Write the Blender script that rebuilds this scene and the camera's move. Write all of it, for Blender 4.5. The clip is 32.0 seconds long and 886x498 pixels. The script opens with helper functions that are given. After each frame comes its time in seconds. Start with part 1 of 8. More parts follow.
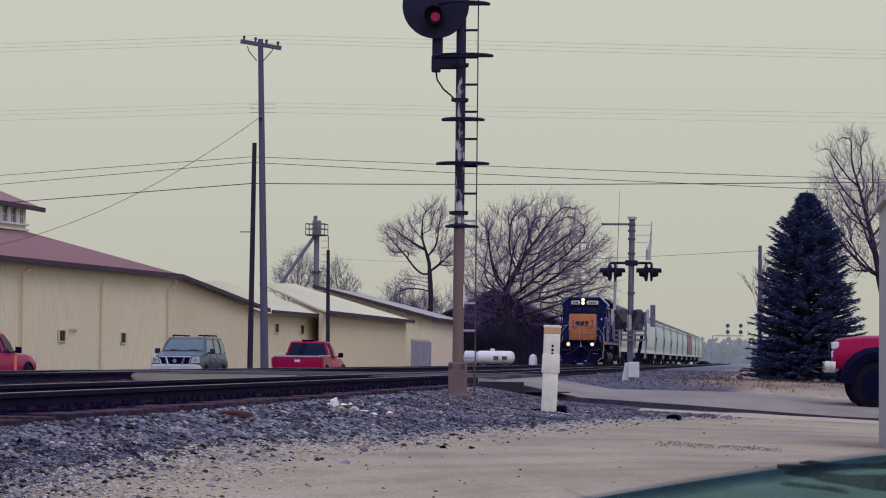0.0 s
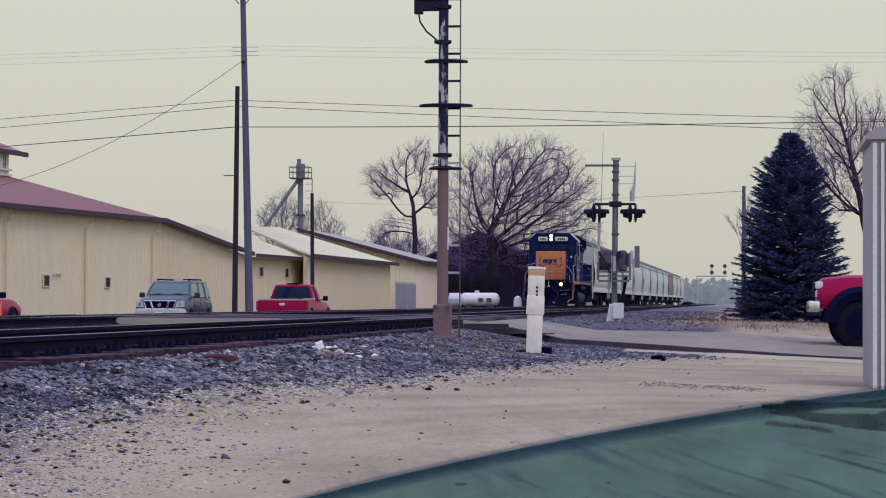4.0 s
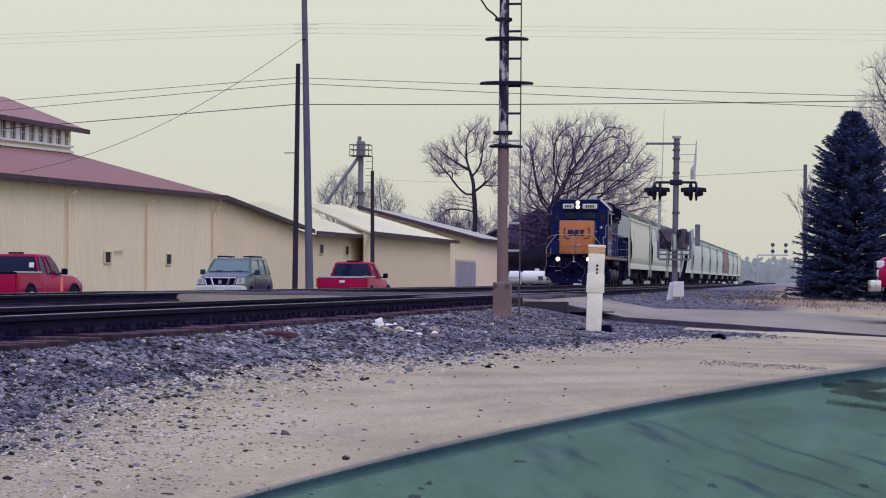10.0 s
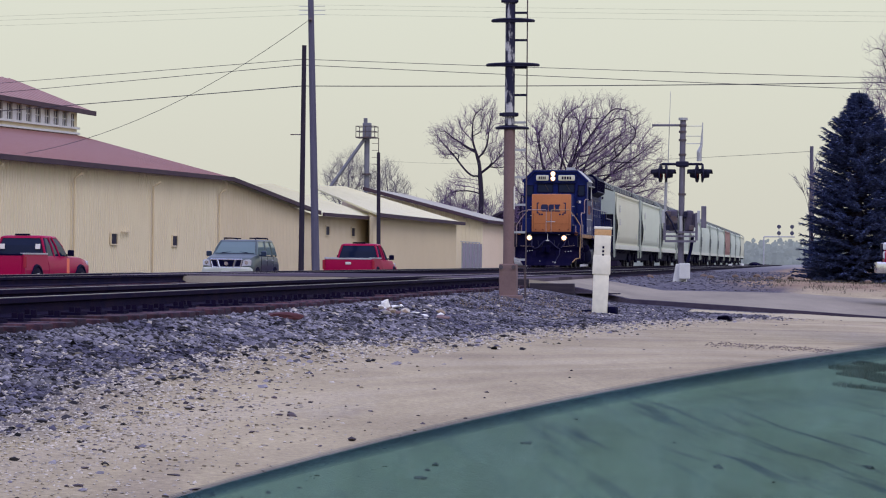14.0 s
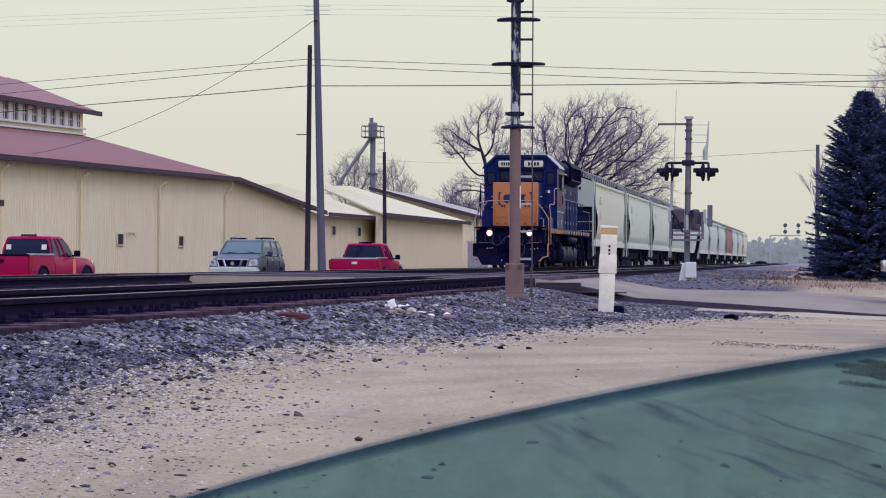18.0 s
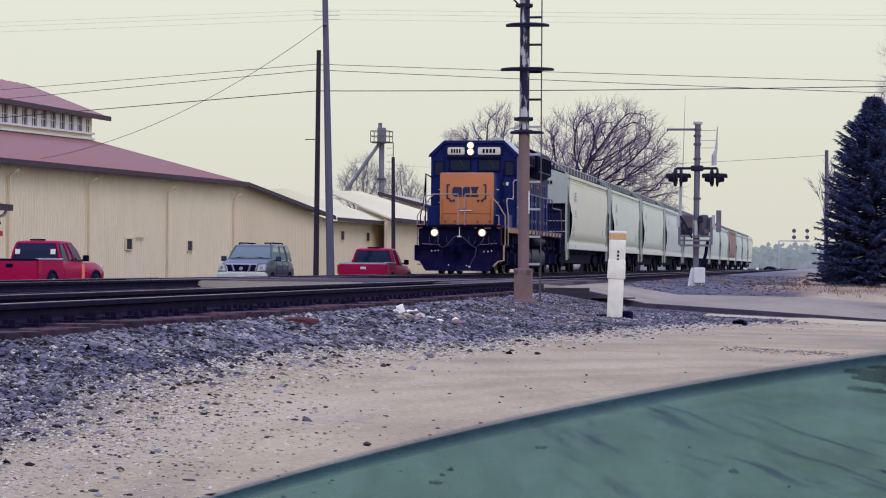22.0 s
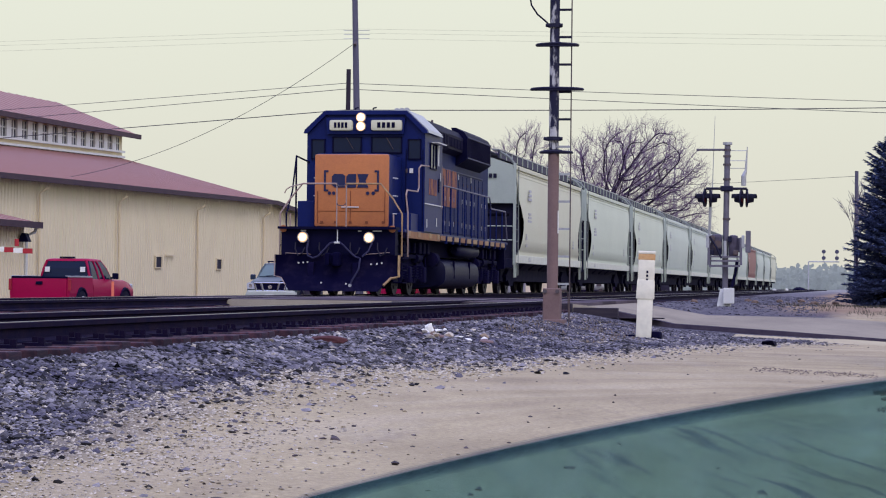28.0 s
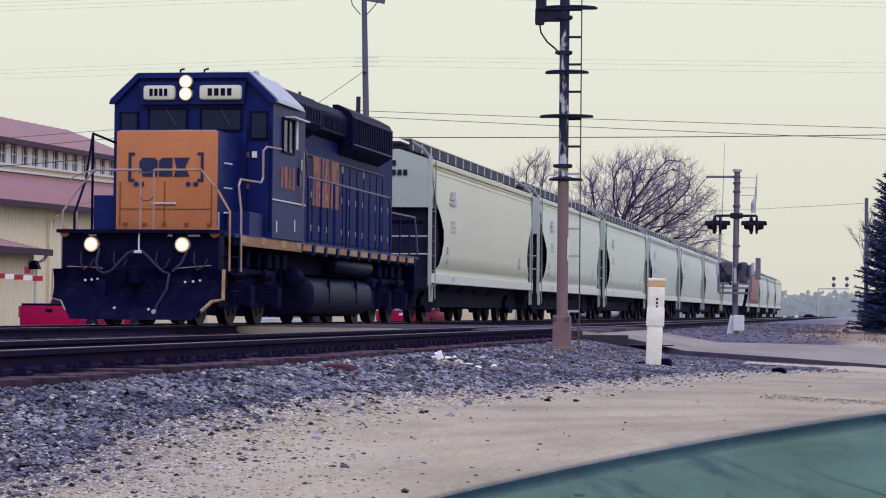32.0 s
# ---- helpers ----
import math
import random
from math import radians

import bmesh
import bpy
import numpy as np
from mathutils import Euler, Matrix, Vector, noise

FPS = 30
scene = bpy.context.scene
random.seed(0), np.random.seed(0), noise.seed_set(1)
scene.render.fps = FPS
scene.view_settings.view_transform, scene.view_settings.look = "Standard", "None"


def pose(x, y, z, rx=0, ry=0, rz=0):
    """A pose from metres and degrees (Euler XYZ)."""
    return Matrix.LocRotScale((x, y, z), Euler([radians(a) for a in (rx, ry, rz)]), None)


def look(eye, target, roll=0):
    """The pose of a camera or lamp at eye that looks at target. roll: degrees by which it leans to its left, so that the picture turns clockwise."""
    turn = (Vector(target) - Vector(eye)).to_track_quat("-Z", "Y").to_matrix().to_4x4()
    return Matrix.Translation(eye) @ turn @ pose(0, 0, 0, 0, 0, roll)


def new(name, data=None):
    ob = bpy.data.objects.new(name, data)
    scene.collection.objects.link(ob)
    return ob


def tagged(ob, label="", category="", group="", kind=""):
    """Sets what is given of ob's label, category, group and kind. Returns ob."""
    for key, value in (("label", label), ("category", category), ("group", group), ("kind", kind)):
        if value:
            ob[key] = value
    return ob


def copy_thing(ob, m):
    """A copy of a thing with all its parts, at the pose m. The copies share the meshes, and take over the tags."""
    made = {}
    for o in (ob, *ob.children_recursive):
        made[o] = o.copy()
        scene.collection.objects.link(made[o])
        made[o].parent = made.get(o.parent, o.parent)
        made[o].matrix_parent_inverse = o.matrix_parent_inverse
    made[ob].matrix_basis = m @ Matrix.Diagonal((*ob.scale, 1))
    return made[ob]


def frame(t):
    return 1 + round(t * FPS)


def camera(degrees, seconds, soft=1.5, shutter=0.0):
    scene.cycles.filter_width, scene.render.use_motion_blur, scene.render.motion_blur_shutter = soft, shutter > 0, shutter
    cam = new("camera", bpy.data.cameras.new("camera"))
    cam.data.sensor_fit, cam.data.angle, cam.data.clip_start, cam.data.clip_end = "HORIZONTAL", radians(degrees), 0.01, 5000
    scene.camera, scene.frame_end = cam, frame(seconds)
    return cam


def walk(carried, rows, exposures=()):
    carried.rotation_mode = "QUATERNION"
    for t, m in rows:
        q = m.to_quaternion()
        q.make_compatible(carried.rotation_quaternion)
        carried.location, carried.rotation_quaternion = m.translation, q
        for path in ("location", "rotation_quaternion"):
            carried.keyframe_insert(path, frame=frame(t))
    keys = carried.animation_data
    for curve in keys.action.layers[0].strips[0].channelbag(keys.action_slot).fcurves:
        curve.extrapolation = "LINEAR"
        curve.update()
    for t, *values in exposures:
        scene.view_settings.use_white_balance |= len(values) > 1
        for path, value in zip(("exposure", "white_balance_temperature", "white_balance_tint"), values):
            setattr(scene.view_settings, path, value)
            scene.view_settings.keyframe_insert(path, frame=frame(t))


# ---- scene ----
FOV = 20.8
EYE = 0.30
cam = camera(FOV, 32.0, soft=1.1)
# seconds, turn to the left of the tracks, upward tilt, roll, in degrees; the camera stays on one spot but for a few millimetres
CAM = [
    (0.0, 7.611, 2.604, 0.613),
    (0.5, 7.655, 2.591, 0.637),
    (1.0, 7.649, 2.403, 0.699),
    (1.5, 7.560, 2.066, 0.636),
    (2.0, 7.244, 1.584, 0.607),
    (2.5, 7.129, 1.385, 0.587),
    (3.0, 7.121, 1.286, 0.591),
    (3.5, 7.073, 1.301, 0.372),
    (5.5, 7.725, 0.882, -0.039),
    (6.0, 7.902, 0.890, 0.041),
    (6.5, 8.058, 0.826, 0.003),
    (7.0, 8.085, 0.748, 0.118),
    (7.5, 8.175, 0.765, 0.125),
    (8.0, 8.230, 0.745, 0.186),
    (8.5, 8.338, 0.760, 0.269),
    (9.0, 8.387, 0.759, 0.282),
    (9.5, 8.550, 0.740, 0.413),
    (10.0, 8.646, 0.706, 0.426),
    (10.5, 8.609, 0.739, 0.448),
    (11.0, 8.646, 0.661, 0.437),
    (11.5, 8.646, 0.472, 0.441),
    (12.0, 8.658, 0.410, 0.318),
    (12.5, 8.723, 0.395, 0.372),
    (13.0, 8.730, 0.330, 0.393),
    (13.5, 8.721, 0.266, 0.420),
    (14.0, 8.788, 0.271, 0.447),
    (14.5, 8.740, 0.268, 0.469),
    (16.5, 8.832, 0.333, 0.369),
    (17.0, 8.868, 0.333, 0.370),
    (17.5, 8.869, 0.334, 0.325),
    (18.0, 8.934, 0.258, 0.289),
    (18.5, 8.879, 0.300, 0.257),
    (19.0, 8.849, 0.305, 0.231),
    (19.5, 8.956, 0.331, 0.286),
    (20.0, 8.978, 0.338, 0.257),
    (20.5, 9.039, 0.327, 0.301),
    (21.0, 9.073, 0.337, 0.246),
    (21.5, 9.073, 0.372, 0.236),
    (22.0, 9.140, 0.378, 0.360),
    (22.5, 9.220, 0.410, 0.460),
    (23.0, 9.309, 0.377, 0.577),
    (23.5, 9.287, 0.453, 0.540),
    (24.0, 9.329, 0.498, 0.559),
    (24.5, 9.351, 0.495, 0.582),
    (26.5, 9.515, 0.725, 0.541),
    (27.0, 9.554, 0.786, 0.539),
    (27.5, 9.757, 0.863, 0.592),
    (28.0, 9.832, 0.831, 0.606),
    (28.5, 9.874, 0.939, 0.641),
    (29.0, 9.948, 1.061, 0.611),
    (29.5, 10.101, 1.102, 0.655),
    (30.0, 10.139, 1.177, 0.598),
    (30.5, 10.182, 1.174, 0.698),
    (31.0, 10.130, 1.301, 0.636),
    (31.5, 10.158, 1.394, 0.634),
    (32.0, 10.069, 1.473, 0.581),
]
SWAY = [(0, 0.0030), (3, 0.0026), (6, 0.0016), (10, -0.0008), (13, -0.0017), (19, -0.0013), (21, -0.0011), (24, -0.0015), (28, -0.0010), (32, 0.0003)]
walk(cam, [(t, pose(0, 0, EYE + float(np.interp(t, [a for a, _ in SWAY], [b for _, b in SWAY])), 90 + up, 0, turn) @ pose(0, 0, 0, 0, 0, roll))
           for t, turn, up, roll in CAM],
     exposures=[(0, -0.3), (1.5, -0.28), (3, -0.18), (6, 0.0), (12, 0.05), (20, 0.18), (32, 0.22)])

# ---- light: an overcast sky and a wide, weak sun ----
world = bpy.data.worlds.new("overcast_sky")
scene.world = world
world.use_nodes = True
wn, wl = world.node_tree.nodes, world.node_tree.links
wn.clear()
sky = wn.new("ShaderNodeTexSky")
sky.sky_type, sky.sun_disc = "NISHITA", False
sky.sun_elevation, sky.sun_rotation = radians(42), radians(145)
sky.dust_density, sky.air_density = 4.0, 1.0
dim = wn.new("ShaderNodeMix")
dim.data_type, dim.blend_type = "RGBA", "MULTIPLY"
dim.inputs[0].default_value = 1.0
dim.inputs[7].default_value = (0.10, 0.10, 0.10, 1)
cloud = wn.new("ShaderNodeMix")
cloud.data_type = "RGBA"
cloud.inputs[0].default_value = 0.93
coord = wn.new("ShaderNodeTexCoord")
split = wn.new("ShaderNodeSeparateXYZ")
ramp = wn.new("ShaderNodeValToRGB")
ramp.color_ramp.elements[0].position, ramp.color_ramp.elements[0].color = 0.0, (0.645, 0.63, 0.545, 1)
ramp.color_ramp.elements[1].position, ramp.color_ramp.elements[1].color = 0.16, (0.75, 0.775, 0.655, 1)
high = ramp.color_ramp.elements.new(0.55)
high.color = (0.88, 0.95, 1.80, 1)
back = wn.new("ShaderNodeBackground")
back.inputs[1].default_value = 1.0
wout = wn.new("ShaderNodeOutputWorld")
wl.new(coord.outputs["Generated"], split.inputs[0])
wl.new(split.outputs["Z"], ramp.inputs[0])
wl.new(sky.outputs[0], dim.inputs[6])
wl.new(dim.outputs[2], cloud.inputs[6])
wl.new(ramp.outputs[0], cloud.inputs[7])
wl.new(cloud.outputs[2], back.inputs[0])
wl.new(back.outputs[0], wout.inputs[0])

sun = bpy.data.lights.new("sun", "SUN")
sun.energy, sun.angle, sun.color = 0.8, radians(25), (1.0, 0.97, 0.95)
sun_ob = new("sun", sun)
sun_ob.matrix_world = look((0, 0, 46), (-29, 42, 0))

# ---- materials ----
MATS = {}


def material(name, color, rough=0.7, metal=0.0, other=None, scale=3.0, amount=0.5, grain=40.0, bump=0.15, bump_scale=60.0,
             stretch=(1, 1, 1), random_tone=0.0, coat=0.0, spec=0.25, low=0.38, high=0.68, speck=0.22):
    """A surface with stains at a large scale, grain at a small one and fine relief."""
    if name in MATS:
        return MATS[name]
    m = bpy.data.materials.new(name)
    m.use_nodes = True
    n, l = m.node_tree.nodes, m.node_tree.links
    b = n["Principled BSDF"]
    tc = n.new("ShaderNodeTexCoord")
    mp = n.new("ShaderNodeMapping")
    mp.inputs["Scale"].default_value = stretch
    l.new(tc.outputs["Object"], mp.inputs[0])
    big = n.new("ShaderNodeTexNoise")
    big.inputs["Scale"].default_value, big.inputs["Detail"].default_value, big.inputs["Roughness"].default_value = scale, 6, 0.65
    fine = n.new("ShaderNodeTexNoise")
    fine.inputs["Scale"].default_value, fine.inputs["Detail"].default_value = grain, 4
    l.new(mp.outputs[0], big.inputs[0])
    l.new(mp.outputs[0], fine.inputs[0])
    other = other or tuple(c * 0.6 for c in color)
    edge = n.new("ShaderNodeMapRange")
    edge.inputs[1].default_value, edge.inputs[2].default_value = low, high
    edge.inputs[4].default_value = amount
    l.new(big.outputs[0], edge.inputs[0])
    mix = n.new("ShaderNodeMix")
    mix.data_type = "RGBA"
    mix.inputs[6].default_value, mix.inputs[7].default_value = (*color, 1), (*other, 1)
    l.new(edge.outputs[0], mix.inputs[0])
    tone = n.new("ShaderNodeMapRange")
    tone.inputs[3].default_value, tone.inputs[4].default_value = 1 - speck, 1 + speck
    l.new(fine.outputs[0], tone.inputs[0])
    mul = n.new("ShaderNodeMix")
    mul.data_type, mul.blend_type = "RGBA", "MULTIPLY"
    mul.inputs[0].default_value = 1.0
    l.new(mix.outputs[2], mul.inputs[6])
    l.new(tone.outputs[0], mul.inputs[7])
    last = mul.outputs[2]
    if random_tone:
        info = n.new("ShaderNodeObjectInfo")
        geo = n.new("ShaderNodeNewGeometry")
        add = n.new("ShaderNodeMath")
        add.operation = "ADD"
        wrap = n.new("ShaderNodeMath")
        wrap.operation = "FRACT"
        l.new(info.outputs["Random"], add.inputs[0])
        l.new(geo.outputs["Random Per Island"], add.inputs[1])
        l.new(add.outputs[0], wrap.inputs[0])
        rng = n.new("ShaderNodeMapRange")
        rng.inputs[3].default_value, rng.inputs[4].default_value = 1 - random_tone, 1 + random_tone
        l.new(wrap.outputs[0], rng.inputs[0])
        m2 = n.new("ShaderNodeMix")
        m2.data_type, m2.blend_type = "RGBA", "MULTIPLY"
        m2.inputs[0].default_value = 1.0
        l.new(last, m2.inputs[6])
        l.new(rng.outputs[0], m2.inputs[7])
        last = m2.outputs[2]
    l.new(last, b.inputs["Base Color"])
    b.inputs["Roughness"].default_value, b.inputs["Metallic"].default_value = rough, metal
    b.inputs["Specular IOR Level"].default_value = spec
    if coat:
        b.inputs["Coat Weight"].default_value, b.inputs["Coat Roughness"].default_value = coat, 0.12
    if bump:
        bn = n.new("ShaderNodeTexNoise")
        bn.inputs["Scale"].default_value, bn.inputs["Detail"].default_value = bump_scale, 3
        l.new(mp.outputs[0], bn.inputs[0])
        bp = n.new("ShaderNodeBump")
        bp.inputs["Strength"].default_value, bp.inputs["Distance"].default_value = bump, 0.02
        l.new(bn.outputs[0], bp.inputs["Height"])
        l.new(bp.outputs[0], b.inputs["Normal"])
    MATS[name] = m
    return m


def glowing(name, color, strength, base=(0.8, 0.8, 0.75)):
    if name in MATS:
        return MATS[name]
    m = bpy.data.materials.new(name)
    m.use_nodes = True
    b = m.node_tree.nodes["Principled BSDF"]
    b.inputs["Base Color"].default_value = (*base, 1)
    b.inputs["Emission Color"].default_value, b.inputs["Emission Strength"].default_value = (*color, 1), strength
    MATS[name] = m
    return m


def glass(name, color, rough=0.05, clear=0.0):
    """Car and window glass: dark and glossy, or clear for light that passes straight through."""
    if name in MATS:
        return MATS[name]
    m = bpy.data.materials.new(name)
    m.use_nodes = True
    n, l = m.node_tree.nodes, m.node_tree.links
    b = n["Principled BSDF"]
    b.inputs["Base Color"].default_value, b.inputs["Roughness"].default_value = (*color, 1), rough
    b.inputs["IOR"].default_value, b.inputs["Specular IOR Level"].default_value = 1.5, 0.16
    if clear:
        tr = n.new("ShaderNodeBsdfTransparent")
        tr.inputs[0].default_value = (*color, 1)
        gl = n.new("ShaderNodeBsdfGlossy")
        gl.inputs[1].default_value = rough
        mx = n.new("ShaderNodeMixShader")
        mx.inputs[0].default_value = 1 - clear
        l.new(tr.outputs[0], mx.inputs[1])
        l.new(gl.outputs[0], mx.inputs[2])
        l.new(mx.outputs[0], n["Material Output"].inputs[0])
    MATS[name] = m
    return m


# ---- mesh helpers ----
def box(bm, c, s, rz=0.0, rx=0.0, bevel=0.0, taper=1.0):
    """A box with centre c and size s; taper narrows its top."""
    m = Matrix.Translation(c) @ Euler((radians(rx), 0, radians(rz))).to_matrix().to_4x4()
    hx, hy, hz = s[0] / 2, s[1] / 2, s[2] / 2
    vs = []
    for z in (-hz, hz):
        k = taper if z > 0 else 1.0
        for x, y in ((-hx, -hy), (hx, -hy), (hx, hy), (-hx, hy)):
            vs.append(bm.verts.new(m @ Vector((x * k, y * k, z))))
    fs = [bm.faces.new([vs[i] for i in f]) for f in
          ((3, 2, 1, 0), (4, 5, 6, 7), (0, 1, 5, 4), (1, 2, 6, 5), (2, 3, 7, 6), (3, 0, 4, 7))]
    if bevel:
        es = list({e for f in fs for e in f.edges})
        bmesh.ops.bevel(bm, geom=es, offset=bevel, segments=2, affect="EDGES", profile=0.6)
    return bm


def tube(bm, pts, r, seg=8, caps=True):
    """A tube through pts; r is one radius or one for each point."""
    pts = [Vector(p) for p in pts]
    rs = r if isinstance(r, (list, tuple)) else [r] * len(pts)
    rings = []
    side = None
    for i, p in enumerate(pts):
        d = (pts[min(i + 1, len(pts) - 1)] - pts[max(i - 1, 0)]).normalized()
        if side is None:
            side = d.orthogonal().normalized()
        else:
            side = (side - d * side.dot(d)).normalized()
        up = d.cross(side)
        rings.append([bm.verts.new(p + (side * math.cos(a) + up * math.sin(a)) * rs[i])
                      for a in (2 * math.pi * k / seg for k in range(seg))])
    for a, b in zip(rings, rings[1:]):
        for k in range(seg):
            bm.faces.new((a[k], a[(k + 1) % seg], b[(k + 1) % seg], b[k]))
    if caps:
        bm.faces.new(rings[0][::-1])
        bm.faces.new(rings[-1])
    return bm


def prism(bm, outline, axis, a, b):
    """An outline of 2D points drawn out along an axis from a to b. axis x: points are (y, z); y: (x, z); z: (x, y)."""
    def at(p, k):
        return {"x": (k, p[0], p[1]), "y": (p[0], k, p[1]), "z": (p[0], p[1], k)}[axis]
    one = [bm.verts.new(at(p, a)) for p in outline]
    two = [bm.verts.new(at(p, b)) for p in outline]
    k = len(outline)
    bm.faces.new(one[::-1])
    bm.faces.new(two)
    for i in range(k):
        bm.faces.new((one[i], one[(i + 1) % k], two[(i + 1) % k], two[i]))
    bmesh.ops.recalc_face_normals(bm, faces=bm.faces[:])
    return bm


def loft(bm, rings, caps=True):
    """A skin over rings of equally many points."""
    vs = [[bm.verts.new(p) for p in ring] for ring in rings]
    k = len(vs[0])
    for a, b in zip(vs, vs[1:]):
        for i in range(k):
            bm.faces.new((a[i], a[(i + 1) % k], b[(i + 1) % k], b[i]))
    if caps:
        bm.faces.new(vs[0][::-1])
        bm.faces.new(vs[-1])
    bmesh.ops.recalc_face_normals(bm, faces=bm.faces[:])
    return bm


def disc(bm, c, r, axis, thick, seg=24):
    """A flat round plate centred on c, its axis along the unit direction axis."""
    c, d = Vector(c), Vector(axis).normalized()
    return tube(bm, [c - d * thick / 2, c + d * thick / 2], r, seg)


def mesh_of(name, bm, mat, smooth=False):
    me = bpy.data.meshes.new(name)
    bm.to_mesh(me)
    bm.free()
    me.materials.append(mat)
    if smooth:
        me.shade_smooth()
        me.set_sharp_from_angle(angle=radians(38))
    return me


def part(name, bm, mat, parent, label="", smooth=False):
    ob = new(name, mesh_of(name, bm, mat, smooth))
    ob.parent = parent
    return tagged(ob, label) if label else ob


def thing(name, at, label, category, group="", turn=0.0, kind=""):
    ob = new(name)
    ob.empty_display_size = 0.2
    ob.matrix_world = pose(*at, 0, 0, turn)
    return tagged(ob, label, category, group, kind)


def solid(name, bm, mat, label, category, kind="", smooth=False, group=""):
    return tagged(new(name, mesh_of(name, bm, mat, smooth)), label, category, group, kind)


def raw(name, verts, faces, mat, smooth=False):
    me = bpy.data.meshes.new(name)
    me.from_pydata(verts, [], faces)
    me.materials.append(mat)
    if smooth:
        me.shade_smooth()
    return me


def nb():
    return bmesh.new()


def lerp_table(v, table):
    """Straight lines between the (v, value) pairs of the table."""
    return float(np.interp(v, [a for a, _ in table], [b for _, b in table]))


STEEL = material("weathered_steel", (0.10, 0.09, 0.10), 0.6, 0.5, (0.14, 0.07, 0.045), 4, 0.6)
RAILTOP = material("worn_rail_steel", (0.26, 0.25, 0.25), 0.28, 1.0, (0.2, 0.17, 0.15), 3, 0.5)
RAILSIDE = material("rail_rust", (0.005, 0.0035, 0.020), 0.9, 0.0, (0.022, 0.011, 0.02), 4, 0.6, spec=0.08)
TIE = material("creosoted_wood", (0.022, 0.014, 0.024), 0.9, 0, (0.115, 0.046, 0.05), 3, 0.75, stretch=(6, 1, 6), random_tone=0.4)
BLACK = material("black_paint", (0.003, 0.003, 0.021), 0.55, 0, (0.008, 0.007, 0.028), 3, 0.5, spec=0.04)
RUBBER = material("black_rubber", (0.008, 0.007, 0.016), 0.8, 0, (0.016, 0.014, 0.022), 8, 0.5, spec=0.08)
GALV = material("galvanised_steel", (0.42, 0.43, 0.44), 0.5, 0.5, (0.30, 0.30, 0.31), 5, 0.6)
WHITE = material("white_plastic", (0.78, 0.76, 0.68), 0.5, 0, (0.6, 0.56, 0.47), 4, 0.5)
DARKGLASS = glass("dark_glass", (0.006, 0.012, 0.035), 0.08)
CHROME = material("chrome", (0.7, 0.7, 0.72), 0.2, 1.0, (0.5, 0.5, 0.52), 4, 0.4, bump=0)

# ---- the ground ----
TRAIN_X, NEAR_X = -12.60, -6.56
BED = [(-60, -0.85), (-24, -0.85), (-19.5, -0.82), (-17, -0.5), (-15.2, -0.24), (-5.1, -0.22), (-4.4, -0.36), (-3.6, -0.49),
       (-2.5, -0.56), (0, -0.66), (3, -0.78), (8, -0.9), (60, -1.0)]
ROADZ = [(-60, -0.85), (-21, -0.82), (-17, -0.25), (-15, -0.03), (-5.2, -0.03), (-4.3, -0.2), (-3.4, -0.39), (-1.4, -0.5),
         (1.3, -0.67), (6, -0.82), (60, -1.0)]
ROAD_Y0, ROAD_Y1 = 44.4, 54.6


# where the ballast bank ends and the dirt begins: y, x
BANK_EDGE = [(6, -3.3), (43.5, -0.5), (10.3, -3.65), (13, -4.0), (16.7, -4.2), (19.3, -4.2), (23.6, -3.7), (30.4, -3.1), (34.8, -2.5), (38, -1.8), (40.5, -0.9)]


def road_z(x, y):
    rise = max(0.0, min(1.0, (x + 4.5) / 4)) * 0.018 * (y - ROAD_Y0)
    return lerp_table(x, ROADZ) + rise


def ground_z(x, y):
    z = lerp_table(x, BED)
    if x > -5 and y > ROAD_Y1:
        k = min(1.0, (y - ROAD_Y1) / 4)
        far = -0.12 - 0.1 * min(1, max(0, (x + 2) / 4))
        z += (max(z, far) - z) * (0.5 + 0.5 * k)
    k = max(0.0, min(1.0, (y - ROAD_Y0 + 0.3) / 0.3)) * max(0.0, min(1.0, (ROAD_Y1 + 1.6 - y) / 1.4))
    if k > 0 and not -15 < x < -4.9:
        z += (road_z(x, min(max(y, ROAD_Y0), ROAD_Y1)) - 0.05 - z) * k
    z += 0.02 * noise.noise((x * 0.35, y * 0.35, 0)) + 0.012 * noise.noise((x * 1.3, y * 1.3, 4))
    return z


